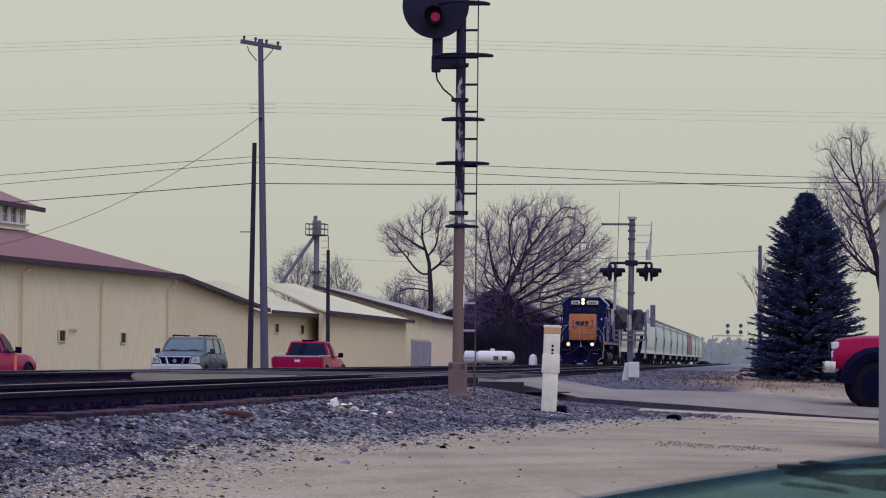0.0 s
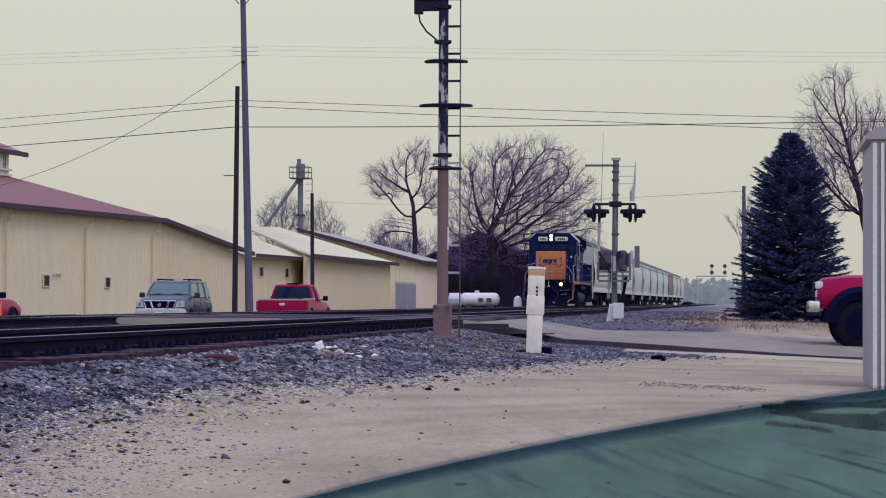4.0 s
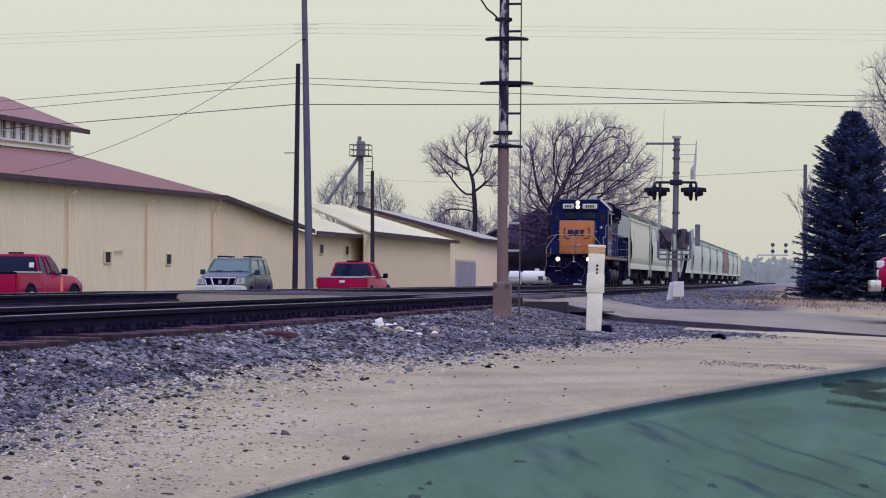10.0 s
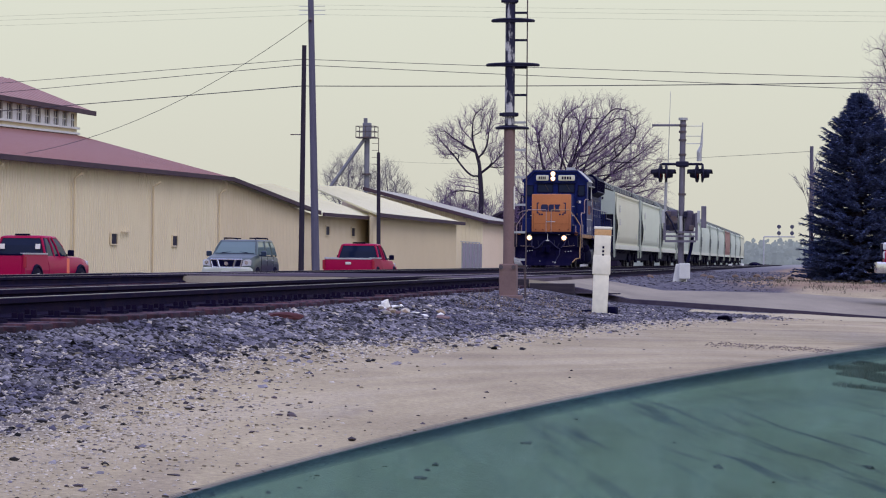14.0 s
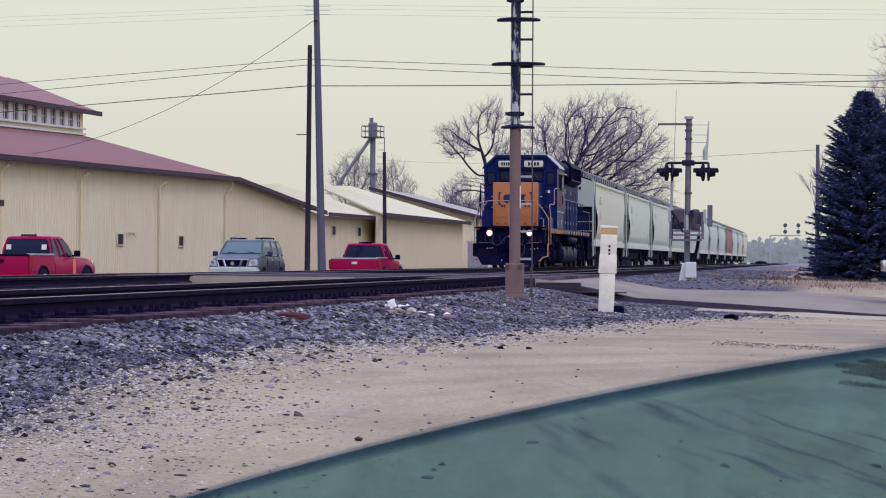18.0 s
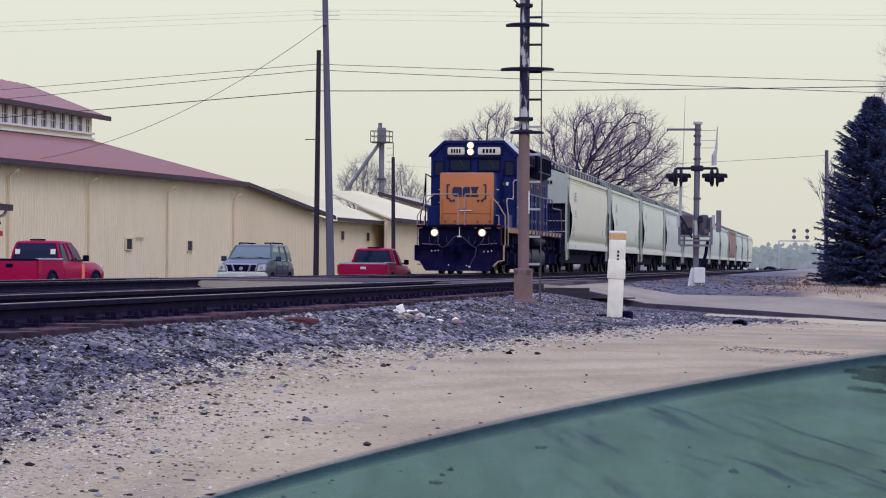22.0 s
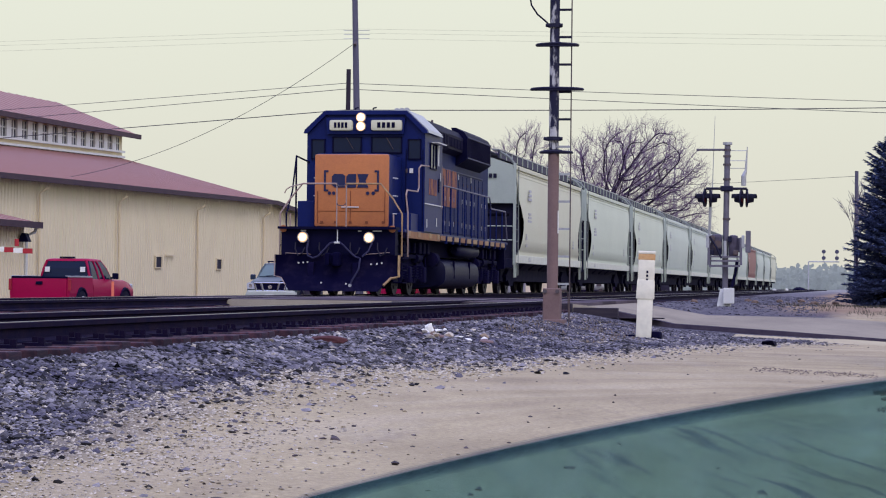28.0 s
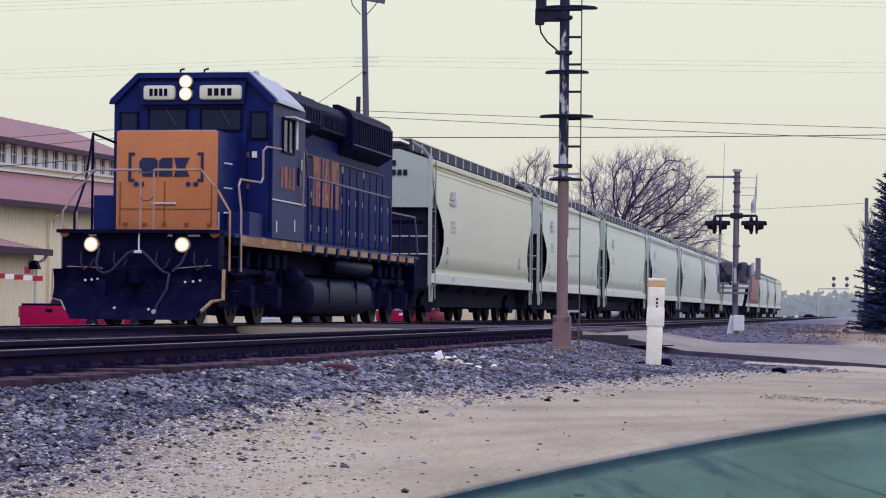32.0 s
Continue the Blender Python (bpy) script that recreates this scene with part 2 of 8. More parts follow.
def ground_material():
    m = bpy.data.materials.new("dirt_and_gravel")
    m.use_nodes = True
    n, l = m.node_tree.nodes, m.node_tree.links
    b = n["Principled BSDF"]
    tc = n.new("ShaderNodeTexCoord")
    sep = n.new("ShaderNodeSeparateXYZ")
    l.new(tc.outputs["Object"], sep.inputs[0])

    def noise_tex(scale, detail=5, rough=0.6, stretch=None):
        t = n.new("ShaderNodeTexNoise")
        t.inputs["Scale"].default_value, t.inputs["Detail"].default_value, t.inputs["Roughness"].default_value = scale, detail, rough
        if stretch:
            mp = n.new("ShaderNodeMapping")
            mp.inputs["Scale"].default_value = stretch
            l.new(tc.outputs["Object"], mp.inputs[0])
            l.new(mp.outputs[0], t.inputs[0])
        else:
            l.new(tc.outputs["Object"], t.inputs[0])
        return t.outputs[0]

    def math_node(op, a, c):
        t = n.new("ShaderNodeMath")
        t.operation = op
        for k, v in enumerate((a, c)):
            if isinstance(v, (int, float)):
                t.inputs[k].default_value = v
            else:
                l.new(v, t.inputs[k])
        return t.outputs[0]

    def ranged(v, a, c, lo=0.0, hi=1.0):
        t = n.new("ShaderNodeMapRange")
        t.inputs[1].default_value, t.inputs[2].default_value, t.inputs[3].default_value, t.inputs[4].default_value = a, c, lo, hi
        l.new(v, t.inputs[0])
        return t.outputs[0]

    def blend(f, a, c, kind="MIX"):
        t = n.new("ShaderNodeMix")
        t.data_type, t.blend_type = "RGBA", kind
        for k, v in ((0, f), (6, a), (7, c)):
            if isinstance(v, tuple):
                t.inputs[k].default_value = (*v, 1)
            elif isinstance(v, (int, float)):
                t.inputs[k].default_value = v
            else:
                l.new(v, t.inputs[k])
        return t.outputs[2]

    X, Y = sep.outputs[0], sep.outputs[1]
    dirt = blend(ranged(noise_tex(0.6, 6, 0.7, (1, 0.4, 1)), 0.4, 0.62), (0.345, 0.278, 0.157), (0.445, 0.364, 0.207))
    dirt = blend(ranged(noise_tex(1.0, 5, 0.75, (1.2, 0.4, 1)), 0.58, 0.72, 0, 0.5), dirt, (0.23, 0.178, 0.12))
    turn = n.new("ShaderNodeVectorMath")
    turn.operation = "DISTANCE"
    turn.inputs[1].default_value = (14.0, 12.0, -0.6)
    l.new(tc.outputs["Object"], turn.inputs[0])
    ring = n.new("ShaderNodeCombineXYZ")
    l.new(turn.outputs["Value"], ring.inputs[0])
    l.new(math_node("MULTIPLY", Y, 0.06), ring.inputs[1])
    rut = n.new("ShaderNodeTexNoise")
    rut.inputs["Scale"].default_value, rut.inputs["Detail"].default_value = 1.6, 4
    l.new(ring.outputs[0], rut.inputs[0])
    dirt = blend(ranged(rut.outputs[0], 0.5, 0.64, 0, 0.4), dirt, (0.235, 0.182, 0.125))
    dirt = blend(ranged(rut.outputs[0], 0.47, 0.38, 0, 0.4), dirt, (0.47, 0.39, 0.255))
    track = n.new("ShaderNodeMapping")
    track.vector_type = "TEXTURE"
    track.inputs["Rotation"].default_value = (0, 0, radians(14.6))
    track.inputs["Scale"].default_value = (0.13, 2.4, 1)
    l.new(tc.outputs["Object"], track.inputs[0])
    groove = n.new("ShaderNodeTexNoise")
    groove.inputs["Scale"].default_value, groove.inputs["Detail"].default_value = 1.0, 8
    l.new(track.outputs[0], groove.inputs[0])
    tyre = math_node("MULTIPLY", ranged(groove.outputs[0], 0.53, 0.70, 0, 0.95), math_node("MULTIPLY", ranged(Y, 20, 15), ranged(X, -2.2, -1.2)))
    dirt = blend(tyre, dirt, (0.10, 0.085, 0.09))
    dirt = blend(ranged(noise_tex(1.1, 6, 0.75, (0.6, 0.2, 1)), 0.56, 0.7, 0, 0.4), dirt, (0.42, 0.37, 0.28))
    dirt = blend(1.0, dirt, ranged(noise_tex(28, 4), 0.25, 0.75, 0.7, 1.2), "MULTIPLY")
    dirt = blend(ranged(noise_tex(75, 3, 0.6), 0.6, 0.68, 0, 0.5), dirt, (0.12, 0.095, 0.085))
    dirt = blend(ranged(noise_tex(46, 3, 0.6), 0.62, 0.7, 0, 0.45), dirt, (0.52, 0.45, 0.35))
    stone = blend(ranged(noise_tex(26, 3), 0.38, 0.62), (0.030, 0.028, 0.044), (0.120, 0.112, 0.128))
    wobble = ranged(noise_tex(0.45, 5, 0.65), 0.0, 1.0, -1.1, 1.1)
    curve = n.new("ShaderNodeValToRGB")
    l.new(math_node("MULTIPLY", Y, 1 / 60), curve.inputs[0])
    for k, (yy, xx) in enumerate(BANK_EDGE):
        e = curve.color_ramp.elements[k] if k < 2 else curve.color_ramp.elements.new(yy / 60)
        e.position, e.color = yy / 60, ((xx + 6) / 6,) * 3 + (1,)
    near = math_node("SUBTRACT", math_node("MULTIPLY", curve.outputs[0], 6.0), 6.0)
    gravel = ranged(math_node("ADD", math_node("SUBTRACT", X, near), math_node("MULTIPLY", wobble, 0.6)), -0.25, 0.25, 1, 0)
    out = blend(gravel, dirt, stone)
    lot = ranged(math_node("ADD", X, wobble), -17.6, -16.6, 1, 0)
    out = blend(lot, out, blend(ranged(noise_tex(0.8), 0.4, 0.6), (0.30, 0.27, 0.245), (0.38, 0.34, 0.30)))
    grassy = math_node("MULTIPLY", ranged(Y, 55.5, 57.5), ranged(math_node("ADD", X, wobble), -3.4, -1.5))
    grass = blend(ranged(noise_tex(2.5, 6), 0.4, 0.65), (0.21, 0.135, 0.085), (0.30, 0.22, 0.13))
    out = blend(grassy, out, grass)
    shoulder = math_node("MULTIPLY", ranged(Y, 54.6, 56.5), ranged(math_node("ADD", X, wobble), -1.6, -2.6))
    out = blend(shoulder, out, blend(ranged(noise_tex(9, 4), 0.4, 0.62), (0.075, 0.07, 0.085), (0.15, 0.135, 0.14)))
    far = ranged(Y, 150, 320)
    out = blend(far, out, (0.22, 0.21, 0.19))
    l.new(out, b.inputs["Base Color"])
    b.inputs["Roughness"].default_value = 0.95
    b.inputs["Specular IOR Level"].default_value = 0.2
    bp = n.new("ShaderNodeBump")
    bp.inputs["Strength"].default_value, bp.inputs["Distance"].default_value = 0.6, 0.03
    l.new(noise_tex(22, 5, 0.7), bp.inputs["Height"])
    l.new(bp.outputs[0], b.inputs["Normal"])
    return m


def build_ground():
    xs = sorted(set([-900, -400, -200, -120, -80, -60, -45, -35, -30, -26] + [round(-24 + 0.3 * i, 2) for i in range(int(36 / 0.3))]
                    + [12, 16, 22, 30, 45, 80, 150, 300, 900]))
    ys = sorted(set([-300, -100, -40, -20, -10, -5, 0] + [round(3 + 0.4 * i, 2) for i in range(int(58 / 0.4))]
                    + list(range(62, 120, 3)) + [130, 150, 180, 220, 280, 360, 500, 800, 1400, 2400]))
    verts = [(x, y, ground_z(x, y)) for y in ys for x in xs]
    w = len(xs)
    faces = [(j * w + i, j * w + i + 1, (j + 1) * w + i + 1, (j + 1) * w + i) for j in range(len(ys) - 1) for i in range(w - 1)]
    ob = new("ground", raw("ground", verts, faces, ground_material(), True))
    return tagged(ob, "pale tan dirt lot beside a grey ballast bank", "ground", kind="structure")


def build_road():
    asphalt = material("worn_asphalt", (0.29, 0.25, 0.178), 0.95, 0, (0.19, 0.163, 0.12), 0.8, 0.8, stretch=(1, 0.3, 1), spec=0.1, grain=60, bump=0.3)
    xs = [-60, -40, -30, -24] + [-21 + 0.4 * i for i in range(75)] + [12, 20, 40, 60]
    ys = [ROAD_Y0, ROAD_Y0 + 2.5, (ROAD_Y0 + ROAD_Y1) / 2, ROAD_Y1 - 2.5, ROAD_Y1]
    bm = nb()
    top = [[bm.verts.new((x, y, road_z(x, y))) for x in xs] for y in ys]
    low = [[bm.verts.new((x, y + d, road_z(x, y) - 0.28)) for x in xs] for y, d in ((ys[0], -0.12), (ys[-1], 0.12))]
    for a, b in zip([low[0]] + top, top + [low[1]]):
        for i in range(len(xs) - 1):
            bm.faces.new((a[i], a[i + 1], b[i + 1], b[i]))
    road = solid("road", bm, asphalt, "worn grey asphalt road over the rail crossing", "road", "structure", True)
    paint = material("worn_white_paint", (0.72, 0.68, 0.6), 0.8, 0, (0.4, 0.36, 0.32), 3, 0.8)
    bm = nb()
    row = [x for x in xs if -5.0 < x < 21]
    # shade at the road's drop-off is put into this dark strip
    for a, b in zip(row, row[1:]):
        bm.faces.new([bm.verts.new((x, ROAD_Y0 - d, road_z(x, ROAD_Y0) + z)) for x, d, z in ((a, 0.15, -0.34), (b, 0.15, -0.34), (b, 0.06, 0.004), (a, 0.06, 0.004))])
        bm.faces.new([bm.verts.new((x, ROAD_Y0 + d, road_z(x, ROAD_Y0) + 0.004)) for x, d in ((a, -0.06), (b, -0.06), (b, 0.5), (a, 0.5))])
    bmesh.ops.remove_doubles(bm, verts=bm.verts[:], dist=1e-5)
    part("asphalt_edge", bm, material("tarry_asphalt_edge", (0.035, 0.028, 0.045), 0.9, 0, (0.08, 0.065, 0.075), 2.5, 0.7, spec=0.05), road, "dark asphalt edge with shade in its colour")
    bm = nb()
    row = [x for x in xs if -2.2 < x < 21]
    lines = []
    for d in (2.4, 1.7, 1.0, 0.2):
        lines.append([bm.verts.new((x, ROAD_Y0 - d - 0.25 * noise.noise((x * 1.1, d, 7)), ground_z(x, ROAD_Y0 - d) + (0.03 if 0.5 < d < 2 else 0.004))) for x in row])
    for a, b in zip(lines, lines[1:]):
        for i in range(len(row) - 1):
            bm.faces.new((a[i], a[i + 1], b[i + 1], b[i]))
    part("sand_shoulder", bm, material("pale_sand", (0.45, 0.385, 0.235), 0.95, 0, (0.36, 0.30, 0.19), 1.5, 0.6, spec=0.05), road, "pale sandy shoulder beside the asphalt", True)
    # added dark blocks carry the shade of the embankment's side in their colour
    panel = material("dark_crossing_timber", (0.025, 0.02, 0.03), 0.85, 0, (0.06, 0.045, 0.05), 3, 0.6, stretch=(0.6, 5, 5))
    for k in range(6):
        x = -8.2 + 0.85 * k
        bm = nb()
        box(bm, (x, ROAD_Y0 - 0.16, (road_z(x, ROAD_Y0) - 0.3) / 2), (0.82, 0.2, 0.3 + road_z(x, ROAD_Y0) - 0.004), bevel=0.012)
        part("crossing_timber", bm, panel, road, "dark block for the shaded side of the crossing")
    for x in (-13.8, -10.83, -8.6):
        bm = nb()
        box(bm, (x, 43.7, -0.205), (0.34, 0.3, 0.05), bevel=0.01)
        part("end_plate", bm, material("pale_steel_plate", (0.42, 0.41, 0.42), 0.6, 0.2), road, "pale steel plate before the crossing panels")
    # crossing panels between and beside the rails
    mats = (material("grey_crossing_panel", (0.085, 0.07, 0.082), 0.95, 0, (0.15, 0.125, 0.13), 1.2, 0.6, stretch=(3, 0.5, 1), random_tone=0.3, spec=0.0),
            material("dark_patched_asphalt", (0.07, 0.058, 0.07), 0.95, 0, (0.11, 0.09, 0.098), 0.9, 0.6, stretch=(2, 0.4, 1), spec=0.0))
    strips = [(-10.9, -8.25, 1)] + [(c + a, c + b, 0) for c in (TRAIN_X, NEAR_X) for a, b in ((-1.6, -0.83), (-0.64, 0.64), (0.83, 1.6))]
    for a, b, m in strips:
        for k in range(4):
            bm = nb()
            box(bm, ((a + b) / 2, ROAD_Y0 + 2.55 * (k + 0.5), -0.072), (b - a, 2.51, 0.116 + 0.006 * (k % 2)), bevel=0.008)
            part("crossing_panel", bm, mats[m], road, "worn grey panel of the rail crossing")
    bm = nb()
    for i in range(len(xs) - 1):
        if -16.8 < xs[i] < -15.2:
            bm.faces.new([bm.verts.new((x, y, road_z(x, y) + 0.008)) for x, y in ((xs[i], 46.6), (xs[i + 1], 46.6), (xs[i + 1], 53.0), (xs[i], 53.0))])
    part("stop_line", bm, paint, road, "worn white stop line before the gate")
    return road


RAIL = [(-0.07, -0.145), (0.07, -0.145), (0.07, -0.132), (0.012, -0.112), (0.010, -0.05), (0.036, -0.038), (0.036, -0.004),
        (0.028, 0.0), (-0.028, 0.0), (-0.036, -0.004), (-0.036, -0.038), (-0.010, -0.05), (-0.012, -0.112), (-0.07, -0.132)]


def build_track(x0, label, y0, y1, tie_from, tie_to):
    tr = thing("railway_track", (x0, 0, 0), label, "railway track", "railway tracks", kind="structure")
    for sx in (-1, 1):
        c = sx * (1.435 / 2 + 0.036)
        bm = nb()
        prism(bm, [(c + p, q) for p, q in RAIL], "y", y0, y1)
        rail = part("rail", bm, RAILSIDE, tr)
        bm = nb()
        box(bm, (c, (y0 + y1) / 2, 0.002), (0.05, y1 - y0, 0.004))
        part("running_surface", bm, RAILTOP, rail, "polished steel running surface")
    bm = nb()
    box(bm, (0, 0, -0.236), (2.6, 0.23, 0.17), bevel=0.01)
    me = mesh_of("tie", bm, TIE)
    nails = None
    if x0 == NEAR_X:
        bm = nb()
        for c in (0.9, -0.9):
            box(bm, (c, 0, -0.14), (0.16, 0.17, 0.024))
            box(bm, (c - 0.03, 0.05, -0.115), (0.04, 0.03, 0.05))
            box(bm, (c + 0.05, -0.05, -0.115), (0.04, 0.03, 0.05))
        nails = mesh_of("tie_plate", bm, RAILSIDE)
    y, k = tie_from, 0
    while y < tie_to and k < 290:
        if not ROAD_Y0 - 0.2 < y < ROAD_Y1 + 0.2:
            t = new("tie", me)
            t.parent = tr
            if nails and 12 < y < 44:
                plate = new("tie_plate", nails)
                plate.parent = t
            t.matrix_basis = pose(random.uniform(-0.06, 0.06), y, random.uniform(-0.012, 0.006), 0, 0, random.uniform(-1.2, 1.2))
            k += 1
        y += 0.5
    return tr


ground = build_ground()
road = build_road()
near_track = build_track(NEAR_X, "empty siding track with rusty-sided rails on dark ties", -30, 420, 9, 130)
main_track = build_track(TRAIN_X, "main track with dark rails under the train", -30, 620, 15, 120)

# ---- the train ----
NAVY = material("navy_paint", (0.0045, 0.010, 0.076), 0.42, 0, (0.010, 0.019, 0.10), 0.9, 0.7, stretch=(1, 1, 0.3), spec=0.10, bump=0.04)
SIDENAVY = material("dusty_navy_paint", (0.003, 0.009, 0.068), 0.5, 0, (0.011, 0.023, 0.092), 1.3, 0.7, stretch=(2.2, 2.2, 0.28), spec=0.05, bump=0.04, low=0.42, high=0.74)
ORANGE = material("orange_paint", (0.47, 0.165, 0.055), 0.5, 0, (0.37, 0.13, 0.055), 1.5, 0.7)
YELLOW = material("worn_yellow_paint", (0.40, 0.26, 0.12), 0.6, 0, (0.17, 0.10, 0.07), 5, 0.8)
SILLORANGE = material("worn_sill_orange", (0.33, 0.165, 0.07), 0.65, 0, (0.16, 0.085, 0.055), 3, 0.7)
GRIME = material("grimy_black_iron", (0.003, 0.0027, 0.019), 0.7, 0, (0.009, 0.007, 0.027), 3, 0.6, spec=0.02)
TRUCKIRON = material("dusty_truck_iron", (0.004, 0.0035, 0.024), 0.75, 0, (0.013, 0.010, 0.036), 3.5, 0.7, spec=0.02)
HOSE = material("grey_hose_rubber", (0.032, 0.030, 0.068), 0.6, 0, spec=0.1, bump=0)
PALE = material("pale_grey_paint", (0.62, 0.62, 0.58), 0.5, 0, (0.48, 0.47, 0.43), 2, 0.5)
LAMP = glowing("lit_headlamp", (1.0, 0.76, 0.48), 4.5, (0.2, 0.17, 0.12))
BOARD = glowing("lit_number_board", (0.95, 0.93, 0.72), 0.12, (0.40, 0.39, 0.29))
DARKBLUE = material("dark_blue_marking", (0.012, 0.016, 0.06), 0.5, 0, (0.03, 0.03, 0.06), 3, 0.4)
RAILBROWN = material("worn_brown_rail_paint", (0.30, 0.20, 0.165), 0.5, 0, (0.36, 0.31, 0.30), 6, 0.6)
WHEEL = material("wheel_steel", (0.009, 0.007, 0.020), 0.6, 0.1, (0.022, 0.014, 0.022), 5, 0.6)


def wheelset(parent, y, r):
    bm = nb()
    tube(bm, [(-0.95, 0, 0), (0.95, 0, 0)], 0.085, 10)
    for sx in (-1, 1):
        disc(bm, (sx * 0.78, 0, 0), r, (1, 0, 0), 0.13, 28)
        disc(bm, (sx * 0.70, 0, 0), r + 0.027, (1, 0, 0), 0.028, 28)
        for k in range(6):
            a = k * math.pi / 3
            box(bm, (sx * 0.85, math.cos(a) * r * 0.6, math.sin(a) * r * 0.6), (0.03, 0.09, 0.09))
    ob = part("wheelset", bm, WHEEL, parent)
    ob.matrix_basis = pose(0, y, r)
    return ob


def box_mesh(size, bevel):
    bm = nb()
    box(bm, (0, 0, 0), size, bevel=bevel)
    return bm


def handrail(parent, pts, mat=None, r=0.022, name="handrail", label=""):
    return part(name, tube(nb(), pts, r, 6), mat or PALE, parent, label)


def locomotive():
    lo = thing("locomotive", (TRAIN_X, 40, 0), "dark blue diesel locomotive with an orange nose and lit headlights", "locomotive")
    # snow plow: a concave blade with a blunt prow and worn yellow edges
    plate = [(-1.55, 0.98), (-1.55, 0.46), (-1.36, 0.42), (-1.10, 0.10), (1.10, 0.10), (1.36, 0.42), (1.55, 0.46), (1.55, 0.98)]

    def blade_half(z):
        return float(np.interp(z, [0.10, 0.42, 0.46, 1.0], [1.10, 1.36, 1.55, 1.55]))

    def blade_y(x, z):
        k = (0.98 - z) / 0.88
        return -0.06 + 0.10 * math.sin(math.pi * min(1, k * 1.2)) - 0.30 * k ** 2 - 0.30 * (1 - abs(x) / 1.6) * (0.35 + 0.65 * k)
    heights = [0.10, 0.20, 0.32, 0.42, 0.46, 0.58, 0.72, 0.86, 0.98]
    bm = nb()
    grids = []
    for back in (0.0, 0.05):
        grids.append([[bm.verts.new((blade_half(z) * (i / 8 - 1), blade_y(blade_half(z) * (i / 8 - 1), z) + back, z)) for i in range(17)] for z in heights])
    for g, flip in ((grids[0], False), (grids[1], True)):
        for a, b in zip(g, g[1:]):
            for i in range(16):
                q = (a[i], a[i + 1], b[i + 1], b[i])
                bm.faces.new(q[::-1] if flip else q)
    rim = lambda g: g[0] + [r[-1] for r in g[1:]] + g[-1][-2::-1] + [r[0] for r in g[-2:0:-1]]
    ra, rb = rim(grids[0]), rim(grids[1])
    for i in range(len(ra)):
        bm.faces.new((ra[i], rb[i], rb[(i + 1) % len(ra)], ra[(i + 1) % len(ra)]))
    bmesh.ops.recalc_face_normals(bm, faces=bm.faces[:])
    plow = part("snow_plow", bm, material("scuffed_plow_iron", (0.0025, 0.002, 0.017), 0.6, 0, (0.018, 0.013, 0.034), 2.2, 0.8, stretch=(1.4, 1, 1.6), low=0.5, high=0.78, spec=0.03), lo, "grimy black steel snow plow", True)
    for sx in (-1, 1):
        bm = nb()
        pts = [(-sx * ax, blade_y(abs(ax), az) - 0.02, az) for ax, az in plate[:3] + [(-1.22, 0.25)]]
        tube(bm, pts, 0.034 if sx > 0 else 0.014, 5)
        part("edge_stripe", bm, YELLOW if sx > 0 else RAILBROWN, plow, "worn yellow edge stripe")
    for x, z in ((-0.95, 0.78), (-0.83, 0.79), (-0.72, 0.80), (0.86, 0.76), (1.0, 0.77), (1.12, 0.79), (-0.3, 0.30), (0.32, 0.28)):
        bm = nb()
        disc(bm, (x, blade_y(x, z) - 0.01, z), 0.022, (0, 1, 0), 0.03, 8)
        part("bolt", bm, PALE, plow, "worn bright bolt head")
    for x in (-0.62, 0.50):
        bm = nb()
        box(bm, (x, blade_y(x, 0.62) - 0.05, 0.62), (0.16, 0.10, 0.34), bevel=0.02)
        part("blade_bracket", bm, TRUCKIRON, plow)
    # end plate, coupler, hoses and steps
    bm = nb()
    box(bm, (0, 0.22, 1.32), (2.85, 0.36, 0.68), bevel=0.02)
    box(bm, (0, 0.12, 1.64), (2.95, 0.5, 0.06))
    part("end_plate", bm, BLACK, lo)
    bm = nb()
    box(bm, (0, -0.1, 0.87), (0.3, 0.7, 0.28), bevel=0.04)
    box(bm, (0.1, -0.5, 0.87), (0.16, 0.3, 0.34), bevel=0.05)
    box(bm, (-0.14, -0.42, 0.87), (0.12, 0.22, 0.3), bevel=0.04)
    part("coupler", bm, GRIME, lo)
    handrail(lo, [(-0.72, -0.02, 1.34), (-0.74, -0.12, 1.1), (-0.70, -0.18, 0.96), (-0.58, -0.2, 0.90), (-0.44, -0.2, 0.94), (-0.3, -0.18, 1.1), (-0.16, -0.14, 1.26), (-0.04, -0.1, 1.30)], HOSE, 0.026, "air_hose")
    handrail(lo, [(0.06, -0.1, 1.30), (0.18, -0.14, 1.22), (0.34, -0.18, 1.06), (0.5, -0.2, 0.93), (0.62, -0.24, 0.9), (0.6, -0.34, 0.62), (0.46, -0.42, 0.36), (0.42, -0.44, 0.24)], HOSE, 0.024, "air_hose")
    handrail(lo, [(0.88, -0.02, 1.32), (0.80, -0.14, 1.08), (0.66, -0.2, 0.94)], HOSE, 0.022, "air_hose")
    bm = nb()
    disc(bm, (0.42, -0.46, 0.24), 0.04, (0, 1, 0), 0.08, 10)
    part("hose_coupling", bm, GALV, lo, "bright hose coupling")
    bm = nb()
    box(bm, (0.01, -0.1, 1.28), (0.15, 0.06, 0.05), bevel=0.012)
    part("hose_hanger", bm, PALE, lo, "pale hose hanger")
    handrail(lo, [(0.01, -0.06, 1.60), (0.01, -0.06, 1.30)], PALE, 0.016, "uncoupling_pin")
    for x, w in ((0.55, 0.09), (0.98, 0.22), (-0.86, 0.14)):
        bm = nb()
        box(bm, (x, 0.02, 1.57), (w, 0.03, 0.035), bevel=0.008)
        part("receptacle_cover", bm, PALE, lo, "small pale receptacle cover")
